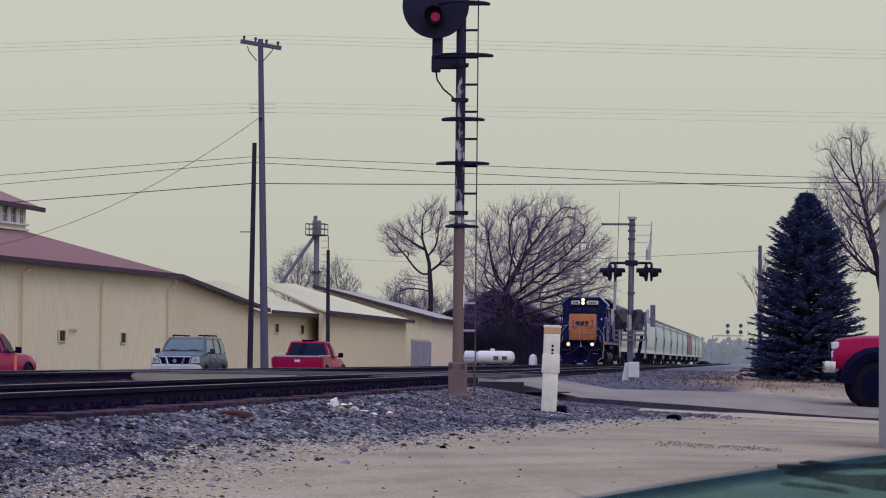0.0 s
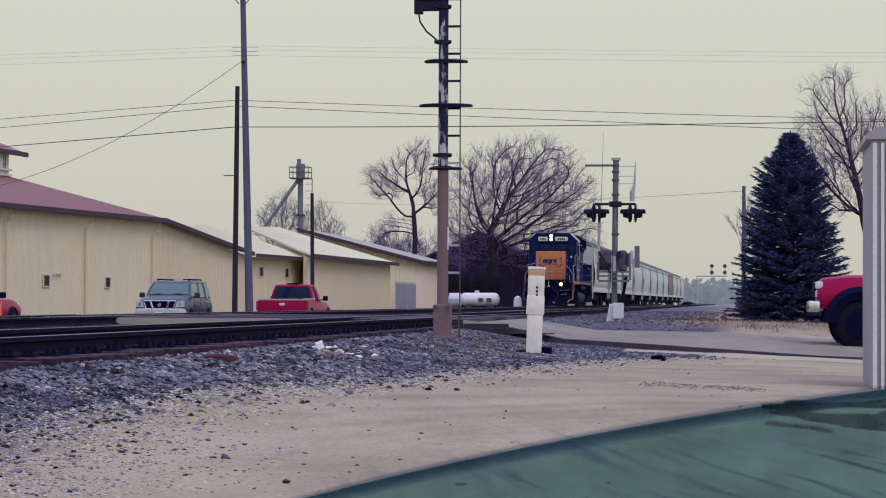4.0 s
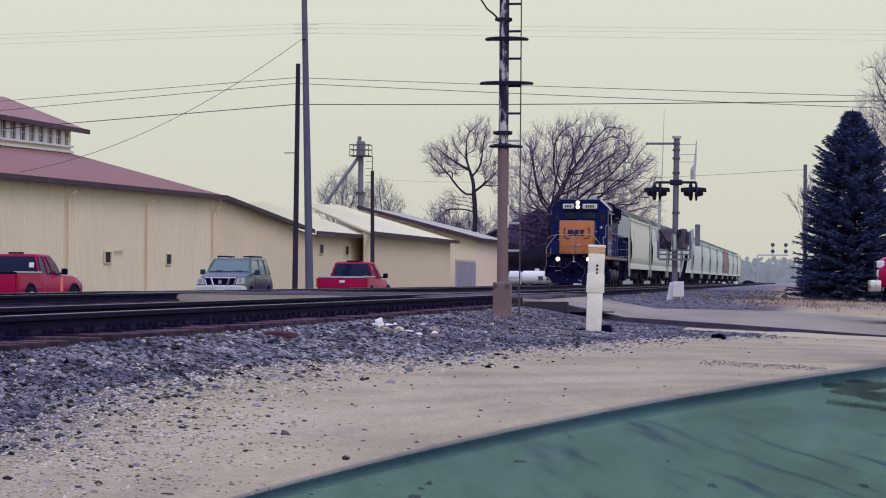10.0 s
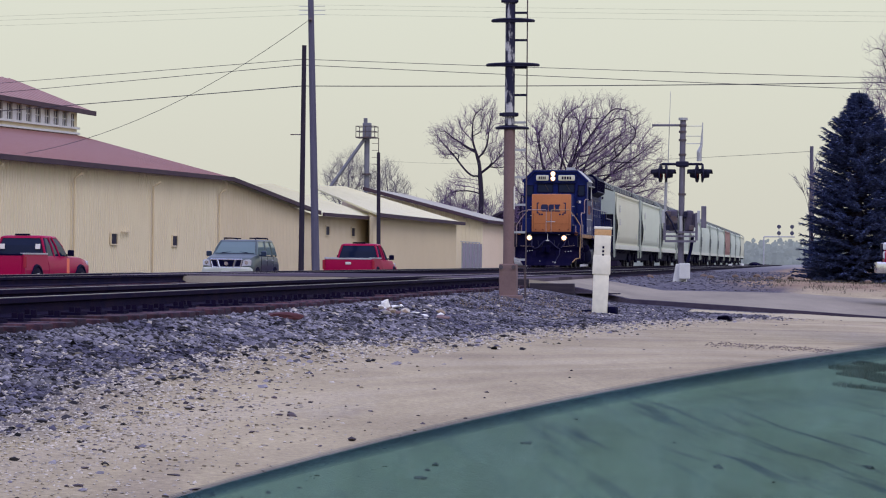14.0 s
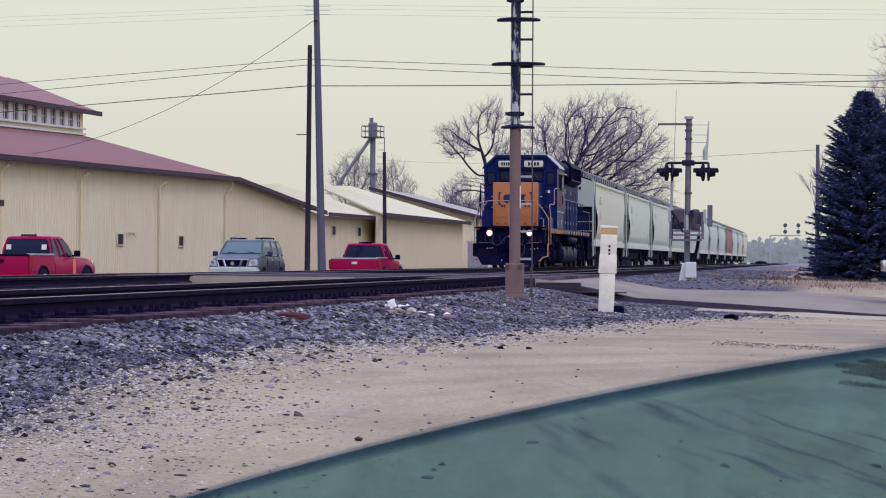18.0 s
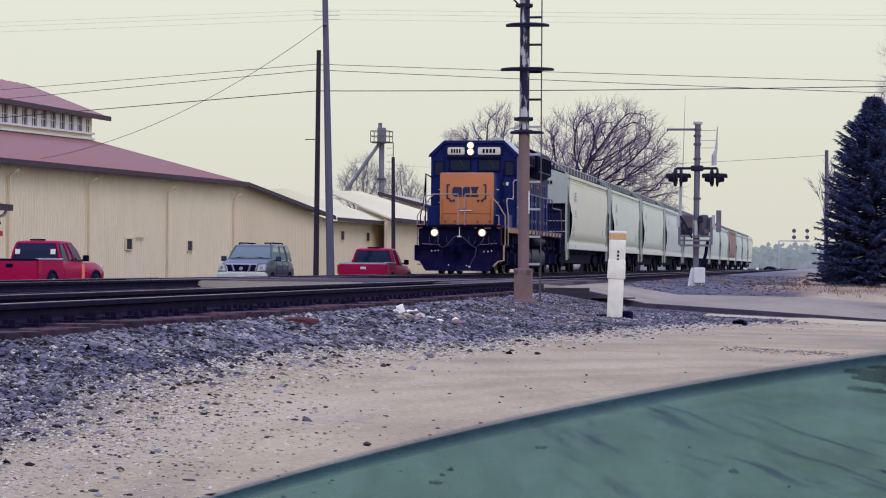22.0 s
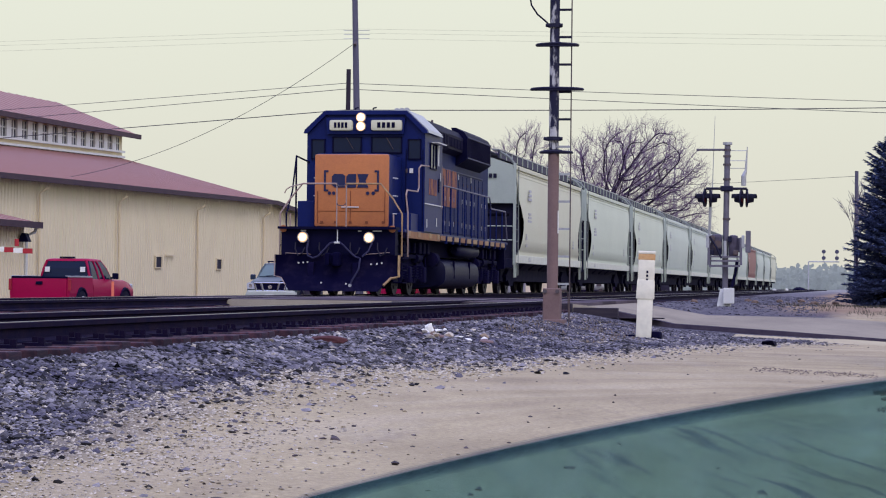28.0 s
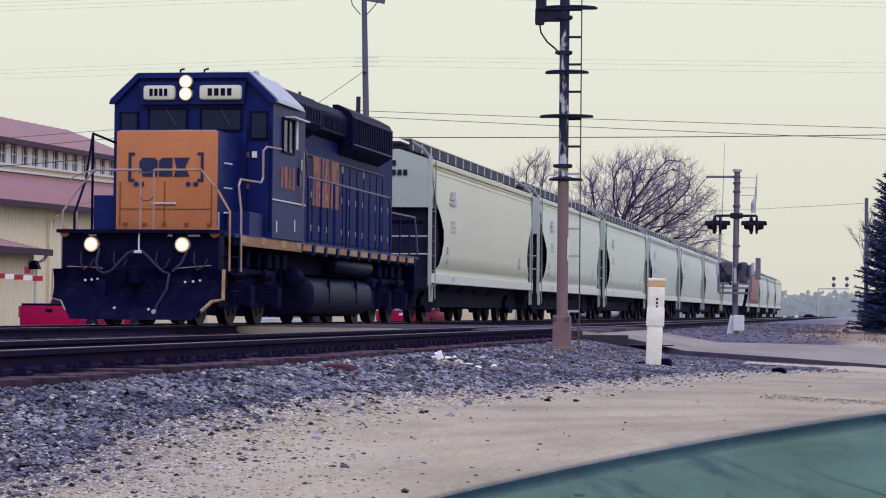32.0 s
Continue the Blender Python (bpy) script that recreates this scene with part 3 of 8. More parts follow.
    for sx in (-1, 1):
        bm = nb()
        disc(bm, (sx * 1.36, 0.0, 1.62), 0.085, (0, 1, 0), 0.05, 14)
        part("marker_disc", bm, ORANGE, lo, "small round orange reflector")
    handrail(lo, [(-1.3, -0.02, 1.02), (-0.7, -0.02, 1.0), (-0.55, -0.02, 0.92)], RAILBROWN, 0.009, "uncoupling_lever")
    handrail(lo, [(0.55, -0.02, 0.92), (0.72, -0.02, 1.0), (1.3, -0.02, 1.05)], RAILBROWN, 0.009, "uncoupling_lever")
    for sx in (-1, 1):
        bm = nb()
        for z in (0.32, 0.62, 0.92, 1.22):
            box(bm, (sx * 1.42, 0.75, z), (0.24, 0.62, 0.03))
        box(bm, (sx * 1.3, 0.75, 0.95), (0.03, 0.62, 1.25))
        part("steps", bm, GRIME, lo)
    # ditch lights
    for x in (-0.86, 0.79):
        bm = nb()
        disc(bm, (x, 0.0, 1.41), 0.135, (0, 1, 0), 0.12, 24)
        hs = part("ditch_light", bm, GALV, lo, "round ditch light with a metal rim")
        # an added glowing ring stands for the warm glow round the lamp
        part("reflector", disc(nb(), (x, -0.062, 1.41), 0.118, (0, 1, 0), 0.01, 24), glowing("lit_reflector", (1.0, 0.50, 0.20), 0.9, (0.3, 0.2, 0.12)), hs, "glowing ring for the warm glow round the lamp")
        part("lens", disc(nb(), (x, -0.07, 1.41), 0.088, (0, 1, 0), 0.03, 24), glowing("lit_ditch_lamp", (1.0, 0.70, 0.40), 6.0, (0.2, 0.17, 0.12)), hs, "glowing lens")
    # underframe, walkway and the orange sill stripe
    bm = nb()
    box(bm, (0, 9.6, 1.28), (2.1, 18.2, 0.5))
    part("underframe", bm, GRIME, lo)
    bm = nb()
    box(bm, (0, 9.55, 1.6), (3.04, 17.6, 0.07), bevel=0.01)
    part("walkway", bm, NAVY, lo)
    for sx in (-1, 1):
        bm = nb()
        box(bm, (sx * 1.5, 3.5, 1.52), (0.05, 4.6, 0.17))
        part("sill_stripe", bm, SILLORANGE, lo, "orange sill stripe")
        for y0 in (1.35, 2.7, 4.3, 5.5):
            bm = nb()
            box(bm, (sx * 1.528, y0, 1.545), (0.02, 0.34, 0.13), bevel=0.006)
            part("reflector_patch", bm, YELLOW, lo, "worn yellow reflector patch")
        for k in range(11):
            bm = nb()
            box(bm, (sx * 1.5, 6.35 + 1.1 * k, 1.53), (0.045, 0.7, 0.13), bevel=0.008)
            part("sill_block", bm, YELLOW if k % 3 else SILLORANGE, lo, "worn yellow stripe block")
            bm = nb()
            box(bm, (sx * 1.5, 6.9 + 1.1 * k, 1.50), (0.06, 0.1, 0.22), bevel=0.01)
            part("rail_socket", bm, SIDENAVY, lo)
        bm = nb()
        box(bm, (sx * 1.47, 9.5, 1.52), (0.04, 17.4, 0.19))
        part("side_sill", bm, GRIME, lo)
    # nose with doors, latches and the plain mark
    bm = nb()
    box(bm, (0, 2.45, 2.62), (1.92, 1.7, 1.86), bevel=0.09)
    nose = part("nose", bm, NAVY, lo, "", True)
    bm = nb()
    box(bm, (0, 1.62, 2.62), (1.9, 0.12, 1.82), bevel=0.055)
    face = part("nose_front", bm, ORANGE, lo, "orange nose front with a dark blue mark", True)
    bm = nb()
    for x in (-0.86, -0.02, 0.86):
        box(bm, (x, 1.552, 2.2), (0.016, 0.012, 0.8))
    box(bm, (0, 1.552, 2.1), (1.7, 0.010, 0.012))
    for x, z in ((-0.75, 1.82), (-0.4, 1.82), (-0.02, 1.82), (0.4, 1.82), (0.82, 1.82)):
        box(bm, (x, 1.55, z), (0.07, 0.02, 0.06))
    part("door_seam", bm, material("dark_orange_seam", (0.2, 0.06, 0.025), 0.7), face)
    for sx in (-1, 1):
        bm = nb()
        prism(bm, [(sx * 0.705, 2.595), (sx * 0.705, 3.125), (sx * 0.59, 3.125), (sx * 0.59, 3.075), (sx * 0.655, 3.075), (sx * 0.655, 2.645),
                   (sx * 0.59, 2.645), (sx * 0.59, 2.595)], "y", 1.542, 1.556)
        part("bracket_mark", bm, DARKBLUE, face, "dark blue square bracket")
    bm = nb()
    prism(bm, [(-0.5, 2.76), (-0.42, 2.69), (-0.16, 2.69), (-0.16, 2.98), (-0.22, 3.03), (-0.44, 3.03), (-0.5, 2.96)], "y", 1.543, 1.556)
    prism(bm, [(-0.13, 2.69), (0.12, 2.69), (0.12, 3.03), (-0.07, 3.03), (-0.13, 2.97)], "y", 1.543, 1.556)
    prism(bm, [(0.15, 2.69), (0.44, 2.69), (0.36, 2.86), (0.44, 3.03), (0.15, 3.03), (0.2, 2.86)], "y", 1.543, 1.556)
    part("nose_mark", bm, DARKBLUE, face, "three dark blue blocks of a railway mark")
    for x in (-0.56, -0.45, 0.42, 0.56):
        part("latch", disc(nb(), (x, 1.55, 2.55), 0.045, (0, 1, 0), 0.02, 12), DARKBLUE, face)
    part("grab_bar", tube(nb(), [(-0.25, 1.53, 2.2), (0.2, 1.53, 2.2)], 0.014, 6), PALE, face)
    # short low boxes beside the nose
    bm = nb()
    box(bm, (-1.2, 2.4, 2.0), (0.45, 1.3, 0.72), bevel=0.02)
    part("battery_box", bm, NAVY, lo)
    bm = nb()
    box(bm, (1.2, 2.6, 1.85), (0.45, 1.0, 0.45), bevel=0.02)
    part("battery_box", bm, NAVY, lo)
    # cab
    sec = [(-1.55, 1.64), (1.55, 1.64), (1.55, 4.22), (1.06, 4.70), (-1.06, 4.70), (-1.55, 4.22)]
    bm = nb()
    prism(bm, sec, "y", 3.3, 5.9)
    cab = part("cab", bm, NAVY, lo)
    # the light on the roof is put into its pale colour
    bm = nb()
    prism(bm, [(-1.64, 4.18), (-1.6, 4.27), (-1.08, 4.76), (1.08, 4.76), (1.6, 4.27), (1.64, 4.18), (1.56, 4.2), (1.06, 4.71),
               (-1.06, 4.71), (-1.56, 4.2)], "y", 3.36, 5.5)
    part("cab_roof", bm, material("dusty_roof_paint", (0.34, 0.35, 0.33), 0.35, 0, (0.20, 0.21, 0.23), 2, 0.5, spec=0.45), cab, "cab roof painted pale for the light on it")
    bm = nb()
    prism(bm, [(-1.63, 4.16), (-1.6, 4.25), (-1.08, 4.74), (1.08, 4.74), (1.6, 4.25), (1.63, 4.16), (1.52, 4.16), (1.04, 4.64), (-1.04, 4.64), (-1.52, 4.16)], "y", 3.2, 3.36)
    part("roof_brow", bm, NAVY, cab)
    for x0, x1, z0, z1 in ((-0.86, -0.12, 3.66, 4.06), (0.16, 0.94, 3.66, 4.06), (-1.42, -1.08, 3.5, 4.0), (1.12, 1.44, 3.5, 4.0)):
        bm = nb()
        box(bm, ((x0 + x1) / 2, 3.285, (z0 + z1) / 2), (x1 - x0, 0.02, z1 - z0))
        win = part("windshield", bm, DARKGLASS, cab, "dark windshield pane")
        bm = nb()
        for z in (z0, z1):
            box(bm, ((x0 + x1) / 2, 3.27, z), (x1 - x0 + 0.04, 0.03, 0.03))
        for x in (x0, x1):
            box(bm, (x, 3.27, (z0 + z1) / 2), (0.03, 0.03, z1 - z0))
        part("gasket", bm, BLACK, win)
    for sx in (-1, 1):
        bm = nb()
        box(bm, (sx * 1.555, 4.45, 3.62), (0.02, 0.85, 0.62))
        win = part("side_window", bm, DARKGLASS, cab, "dark sliding side window")
        bm = nb()
        for y in (4.02, 4.45, 4.88):
            box(bm, (sx * 1.57, y, 3.62), (0.03, 0.04, 0.66))
        for z in (3.3, 3.94):
            box(bm, (sx * 1.57, 4.45, z), (0.03, 0.9, 0.035))
        part("frame", bm, BLACK, win)
        bm = nb()
        box(bm, (sx * 1.62, 4.9, 3.98), (0.22, 1.3, 0.03), rx=0)
        part("awning", bm, PALE, cab, "pale folding awning")
        bm = nb()
        box(bm, (sx * 1.61, 4.98, 3.7), (0.02, 0.14, 0.6), bevel=0.006)
        part("wind_deflector", bm, PALE, cab, "pale wind deflector beside the window")
        for k in range(4):
            bm = nb()
            box(bm, (sx * 1.556, 4.02 + 0.3 * k, 2.82), (0.012, 0.2, 0.42))
            part("number_bar", bm, material("faded_orange", (0.33, 0.16, 0.09), 0.8, 0, (0.045, 0.045, 0.12), 2.2, 0.9, stretch=(1, 2.5, 0.9), low=0.42, high=0.66, spec=0.0), cab, "faded orange lettering bar")
        part("grab_rail", tube(nb(), [(sx * 1.6, 5.6, 2.3), (sx * 1.6, 5.6, 3.4)], 0.015, 6), RAILBROWN, cab)
    material("dull_hose_rubber", (0.022, 0.02, 0.034), 0.7, 0, spec=0.1, bump=0)
    # lockers, seams and grab irons along the cab side and the nose
    for sx in (-1, 1):
        bm = nb()
        box(bm, (sx * 1.30, 4.7, 1.98), (0.46, 2.5, 0.62), bevel=0.02)
        part("side_locker", bm, SIDENAVY, lo, "dusty navy side locker")
        for y in (3.55, 4.2, 5.2, 5.85):
            bm = nb()
            box(bm, (sx * 1.537, y, 1.98), (0.012, 0.03, 0.56))
            part("locker_seam", bm, BLACK, lo)
        # drip rail, pale on the near side and navy on the far one
        bm = nb()
        box(bm, (sx * 1.56, 4.6, 2.36), (0.03, 2.6, 0.03), bevel=0.006)
        part("drip_rail", bm, PALE if sx > 0 else NAVY, cab, "narrow drip rail on the cab side")
        for y, z, w in ((3.62, 1.86, 0.05), (5.06, 1.92, 0.045), (5.44, 2.84, 0.05), (5.6, 3.14, 0.04)):
            bm = nb()
            box(bm, (sx * 1.558, y, z), (0.02, w, 0.22), bevel=0.005)
            part("worn_edge", bm, PALE, cab, "small pale upright strip")
        bm = nb()
        box(bm, (sx * 1.56, 5.36, 2.9), (0.03, 0.13, 0.36), bevel=0.01)
        part("vent", bm, BLACK, cab)
        for z in (2.55, 3.0, 3.45):
            bm = nb()
            tube(bm, [(sx * 0.98, 1.95, z - 0.5), (sx * 1.05, 1.95, z - 0.5), (sx * 1.05, 2.25, z - 0.5), (sx * 0.98, 2.25, z - 0.5)], 0.014, 6)
            part("grab_iron", bm, PALE, nose)
    # small plates, hinges and a wiper on the cab front
    bm = nb()
    box(bm, (1.2, 3.28, 3.2), (0.09, 0.03, 0.12))
    part("placard", bm, WHITE, cab, "small white placard")
    for x in (1.06, 1.5):
        bm = nb()
        box(bm, (x, 3.292, 2.75), (0.015, 0.02, 2.0))
        part("door_seam", bm, BLACK, cab)
    for z in (2.0, 2.6, 3.2):
        bm = nb()
        box(bm, (1.08, 3.28, z), (0.05, 0.03, 0.1))
        part("hinge", bm, STEEL, cab)
    for x in (-0.5, 0.55):
        part("wiper", tube(nb(), [(x, 3.25, 4.05), (x + 0.18, 3.24, 3.75)], 0.008, 5), STEEL, cab)
    for x0 in (-1.05, -0.45, 0.32, 1.0):
        part("air_hose", tube(nb(), [(x0, 0.0, 1.28), (x0 + 0.02, -0.12, 1.12), (x0 + 0.1, -0.16, 0.96), (x0 + 0.2, -0.12, 1.02), (x0 + 0.24, -0.02, 1.16)], 0.018, 6), MATS["dull_hose_rubber"], lo)
    # number boards and headlights
    bm = nb()
    prism(bm, [(-1.0, 4.14), (1.0, 4.14), (1.04, 4.56), (-1.04, 4.56)], "y", 3.18, 3.3)
    part("light_housing", bm, NAVY, cab)
    for x0, x1 in ((-0.93, -0.32), (0.16, 0.97)):
        bm = nb()
        box(bm, ((x0 + x1) / 2, 3.16, 4.36), (x1 - x0, 0.16, 0.27), bevel=0.06)
        nbrd = part("number_board", bm, BOARD, cab, "lit white number board", True)
        for k in range(4):
            w = (x1 - x0) * 0.62
            bm = nb()
            box(bm, ((x0 + x1) / 2 + (k - 1.5) * w / 4, 3.076, 4.36), (w / 4 * 0.66, 0.012, 0.14))
            part("digit_bar", bm, BLACK, nbrd)
    for z in (4.56, 4.33):
        bm = nb()
        disc(bm, (-0.1, 3.14, z), 0.125, (0, 1, 0), 0.1, 24)
        hl = part("headlight", bm, GALV, cab, "round sealed-beam headlight")
        # the same glowing ring stands for the glow round the headlight
        part("reflector", disc(nb(), (-0.1, 3.09, z), 0.118, (0, 1, 0), 0.01, 24), MATS["lit_reflector"], hl, "glowing ring for the warm glow round the lamp")
        part("lens", disc(nb(), (-0.1, 3.08, z), 0.092, (0, 1, 0), 0.02, 24), LAMP, hl, "glowing lens")
    for x in (-0.35, 0.12):
        part("antenna", tube(nb(), [(x, 3.6, 4.74), (x, 3.6, 4.83), (x + 0.1, 3.5, 4.84)], 0.02, 6), BLACK, cab)
    # long hood with doors, fans, filter housing, brake hatch and radiator flare
    sec = [(-0.98, 1.64), (0.98, 1.64), (0.98, 4.26), (0.93, 4.46), (0.8, 4.62), (-0.8, 4.62), (-0.93, 4.46), (-0.98, 4.26)]
    bm = nb()
    prism(bm, sec, "y", 5.9, 17.6)
    hood = part("long_hood", bm, SIDENAVY, lo)
    door_mesh = mesh_of("hood_door", box_mesh((0.03, 0.64, 1.72), 0.008), SIDENAVY)
    latch_mesh = mesh_of("latch", box_mesh((0.02, 0.04, 0.13), 0.004), GALV)
    hinge_mesh = mesh_of("hinge", box_mesh((0.022, 0.03, 0.09), 0.004), STEEL)
    for sx in (-1, 1):
        for k in range(15):
            y = 6.3 + 0.74 * k
            d = new("hood_door", door_mesh)
            d.parent, d.matrix_basis = hood, pose(sx * 0.99, y, 2.62)
            for mesh, dy, dz in ((latch_mesh, 0.25, 0.1), (latch_mesh, 0.25, -0.6), (hinge_mesh, -0.29, 0.6), (hinge_mesh, -0.29, -0.55)):
                q = new(mesh.name.split(".")[0], mesh)
                q.parent, q.matrix_basis = d, pose(sx * 0.018, dy, dz)
        for y in (6.66, 8.15, 10.0, 11.85, 14.1):
            bm = nb()
            box(bm, (sx * 1.004, y, 3.42), (0.014, 0.035, 0.16), bevel=0.004)
            part("worn_edge", bm, PALE, hood, "small pale upright strip")
        bm = nb()
        box(bm, (sx * 0.995, 11.2, 3.54), (0.03, 10.4, 0.045), bevel=0.008)
        part("door_rail", bm, NAVY, hood)
        bm = nb()
        prism(bm, [(sx * 0.97, 3.72), (sx * 1.28, 3.90), (sx * 1.32, 3.96), (sx * 1.32, 4.56), (sx * 1.24, 4.70), (sx * 0.98, 4.84), (sx * 0.85, 4.84)], "y", 11.4, 15.9)
        rad = part("radiator", bm, BLACK, hood, "flared radiator section")
        for k in range(22):
            bm = nb()
            box(bm, (sx * 1.325, 11.5 + 0.2 * k, 4.26), (0.02, 0.03, 0.54))
            part("grille_bar", bm, GRIME, rad)
        for z in (3.96, 4.56):
            bm = nb()
            box(bm, (sx * 1.325, 13.65, z), (0.03, 4.4, 0.035), bevel=0.006)
            part("grille_frame", bm, NAVY, rad)
        bm = nb()
        prism(bm, [(sx * 0.97, 3.88), (sx * 1.20, 4.02), (sx * 1.28, 4.14), (sx * 1.28, 4.46), (sx * 1.12, 4.68), (sx * 0.80, 4.78), (0.0, 4.78), (0.0, 4.4)], "y", 5.52, 8.5)
        intake = part("air_intake", bm, BLACK, hood, "black flared intake housing")
        for k in range(9):
            bm = nb()
            box(bm, (sx * 1.282, 6.25 + 0.255 * k, 4.30), (0.02, 0.07, 0.26))
            part("screen_bar", bm, GRIME, intake)
        bm = nb()
        prism(bm, [(sx * 0.97, 3.98), (sx * 1.20, 4.10), (sx * 1.22, 4.50), (sx * 1.08, 4.68), (sx * 0.85, 4.76)], "y", 8.6, 11.3)
        brake = part("dynamic_brake", bm, BLACK, hood, "black brake grid housing")
        for k in range(5):
            bm = nb()
            box(bm, (sx * 1.216, 8.9 + 0.53 * k, 4.30), (0.02, 0.44, 0.26), bevel=0.005)
            part("brake_grid", bm, GRIME, brake)
        for k, (w, gap) in enumerate(((0.72, 0.0), (0.72, 0.88), (0.78, 1.78))):
            bm = nb()
            box(bm, (sx * 1.010, 9.25 + gap, 3.02), (0.012, w, 1.05), bevel=0.004)
            part("hood_mark", bm, MATS["faded_orange"], hood, "flaking orange block of a large mark")
    # roof pipework and lifting eyes
    for x in (-0.55, 0.62):
        part("roof_conduit", tube(nb(), [(x, 5.7, 4.80), (x, 7.4, 4.81), (x, 8.6, 4.79), (x, 11.3, 4.78)], 0.022, 6), STEEL, hood)
    for y in (6.2, 8.6, 11.9, 16.9):
        for x in (-0.78, 0.78):
            bm = nb()
            box(bm, (x, y, 4.80 if y < 9 else 4.68), (0.05, 0.12, 0.14), bevel=0.015)
            part("lifting_eye", bm, STEEL, hood)
    for y in (9.3, 10.5, 12.2, 13.6, 15.0):
        bm = nb()
        disc(bm, (0, y, 4.78), 0.58, (0, 0, 1), 0.2, 28)
        fan = part("roof_fan", bm, GRIME, hood)
        bm = nb()
        for k in range(8):
            a = k * math.pi / 8
            box(bm, (0, y, 4.89), (1.1, 0.03, 0.02), rz=math.degrees(a))
        part("guard", bm, GALV, fan)
    bm = nb()
    box(bm, (0, 11.45, 4.78), (0.55, 0.5, 0.35), bevel=0.03)
    part("exhaust_stack", bm, GRIME, hood)
    bm = nb()
    for k, x in enumerate((-0.2, -0.05, 0.1)):
        tube(bm, [(x + 0.6, 6.1, 4.86), (x + 0.6, 5.5 - 0.1 * k, 4.88), (x + 0.6, 5.4 - 0.1 * k, 4.88)], [0.03, 0.04, 0.09], 10)
    part("horn", bm, GALV, hood)
    # handrails
    for sx in (-1, 1):
        pts = [(sx * 1.5, 5.9, 3.5), (sx * 1.5, 6.15, 3.45), (sx * 1.5, 6.4, 2.95), (sx * 1.5, 14.6, 2.93), (sx * 1.5, 14.9, 2.6), (sx * 1.5, 17.9, 2.6), (sx * 1.5, 18.3, 1.7)]
        # the near rail is coloured paler for the light it catches
        handrail(lo, pts, NAVY if sx < 0 else material("scuffed_navy_rail", (0.045, 0.048, 0.10), 0.45, 0, (0.22, 0.20, 0.24), 5, 0.7, spec=0.3, bump=0), 0.024)
        for k in range(10):
            y = 6.4 + 1.2 * k
            handrail(lo, [(sx * 1.5, y, 1.6), (sx * 1.5, y, 2.93 if y < 14.7 else 2.6)], NAVY, 0.024, "stanchion")
        handrail(lo, [(sx * 1.3, 0.45, 1.65), (sx * 1.3, 0.45, 2.0)], RAILBROWN, 0.02, "stanchion")
        handrail(lo, [(sx * 1.53, 0.36, 0.96), (sx * 1.53, 0.36, 2.0), (sx * 1.3, 0.42, 2.36), (sx * 0.98, 0.42, 2.74), (sx * 0.12, 0.42, 2.74)], YELLOW if sx > 0 else RAILBROWN, 0.022, "end_rail")
        handrail(lo, [(sx * 0.12, 0.42, 1.65), (sx * 0.12, 0.42, 2.74)], RAILBROWN, 0.018, "stanchion")
    for z in (2.74, 2.26):
        handrail(lo, [(-0.12, 0.42, z), (-0.06, 0.36, z - 0.06), (0.06, 0.36, z - 0.06), (0.12, 0.42, z)], STEEL, 0.012, "safety_chain")
    handrail(lo, [(1.53, 1.15, 0.96), (1.53, 1.12, 2.05), (1.48, 1.12, 2.5), (1.48, 1.25, 2.62), (1.48, 2.7, 2.64), (1.48, 2.85, 2.74), (1.48, 2.85, 3.24), (1.52, 2.95, 3.32), (1.56, 3.9, 3.34)], RAILBROWN, 0.022, "grab_rail")
    handrail(lo, [(-1.53, 1.0, 0.96), (-1.53, 1.0, 2.0), (-1.5, 1.5, 2.6), (-1.5, 1.9, 3.5), (-1.5, 3.3, 3.42)], BLACK, 0.024, "grab_rail")
    handrail(lo, [(-1.5, 1.9, 1.64), (-1.5, 1.9, 3.5)], BLACK, 0.026, "stanchion")
    handrail(lo, [(-1.45, 0.45, 2.5), (-1.4, 0.45, 2.6), (-1.3, 0.45, 2.66), (-0.98, 0.42, 2.74)], RAILBROWN, 0.016, "grab_rail")
    # fuel tank, air reservoirs
    sec = []
    for k in range(32):
        a = 2 * math.pi * k / 32
        c, q = math.cos(a), math.sin(a)
        sec.append((1.40 * math.copysign(abs(c) ** 0.45, c), 0.59 + 0.44 * math.copysign(abs(q) ** 0.62, q)))
    bm = nb()
    loft(bm, [[(x * k, y, 0.59 + (z - 0.59) * k) for x, z in sec] for y, k in ((7.4, 0.93), (7.46, 1.0), (13.24, 1.0), (13.3, 0.93))])
    tank = part("fuel_tank", bm, material("dull_blue_grey_iron", (0.006, 0.006, 0.028), 0.5, 0, (0.004, 0.004, 0.016), 1.5, 0.6, spec=0.08), lo, "", True)
    for sx in (-1, 1):
        for y in (8.9, 11.6):
            bm = nb()
            box(bm, (sx * 1.38, y, 0.7), (0.06, 0.06, 0.5), bevel=0.01)
            part("tank_strap", bm, GRIME, tank)
        for x, y, z, r, n in ((sx * 1.2, 6.4, 0.95, 0.2, 0.5), (sx * 1.15, 13.9, 0.9, 0.18, 0.4)):
            part("air_filter", tube(nb(), [(x, y - n / 2, z), (x, y - n / 2 + 0.04, z), (x, y + n / 2 - 0.04, z), (x, y + n / 2, z)], [r * 0.7, r, r, r * 0.7], 16), TRUCKIRON, lo, "", True)
        for y in (1.9, 2.5, 3.3, 4.1, 4.7, 5.3, 14.6, 15.3, 16.1, 17.0):
            bm = nb()
            box(bm, (sx * 1.22, y, 1.22), (0.2, 0.16 + 0.1 * (int(y * 10) % 3), 0.30), bevel=0.03)
            part("valve_box", bm, GRIME if int(y * 10) % 2 else TRUCKIRON, lo)
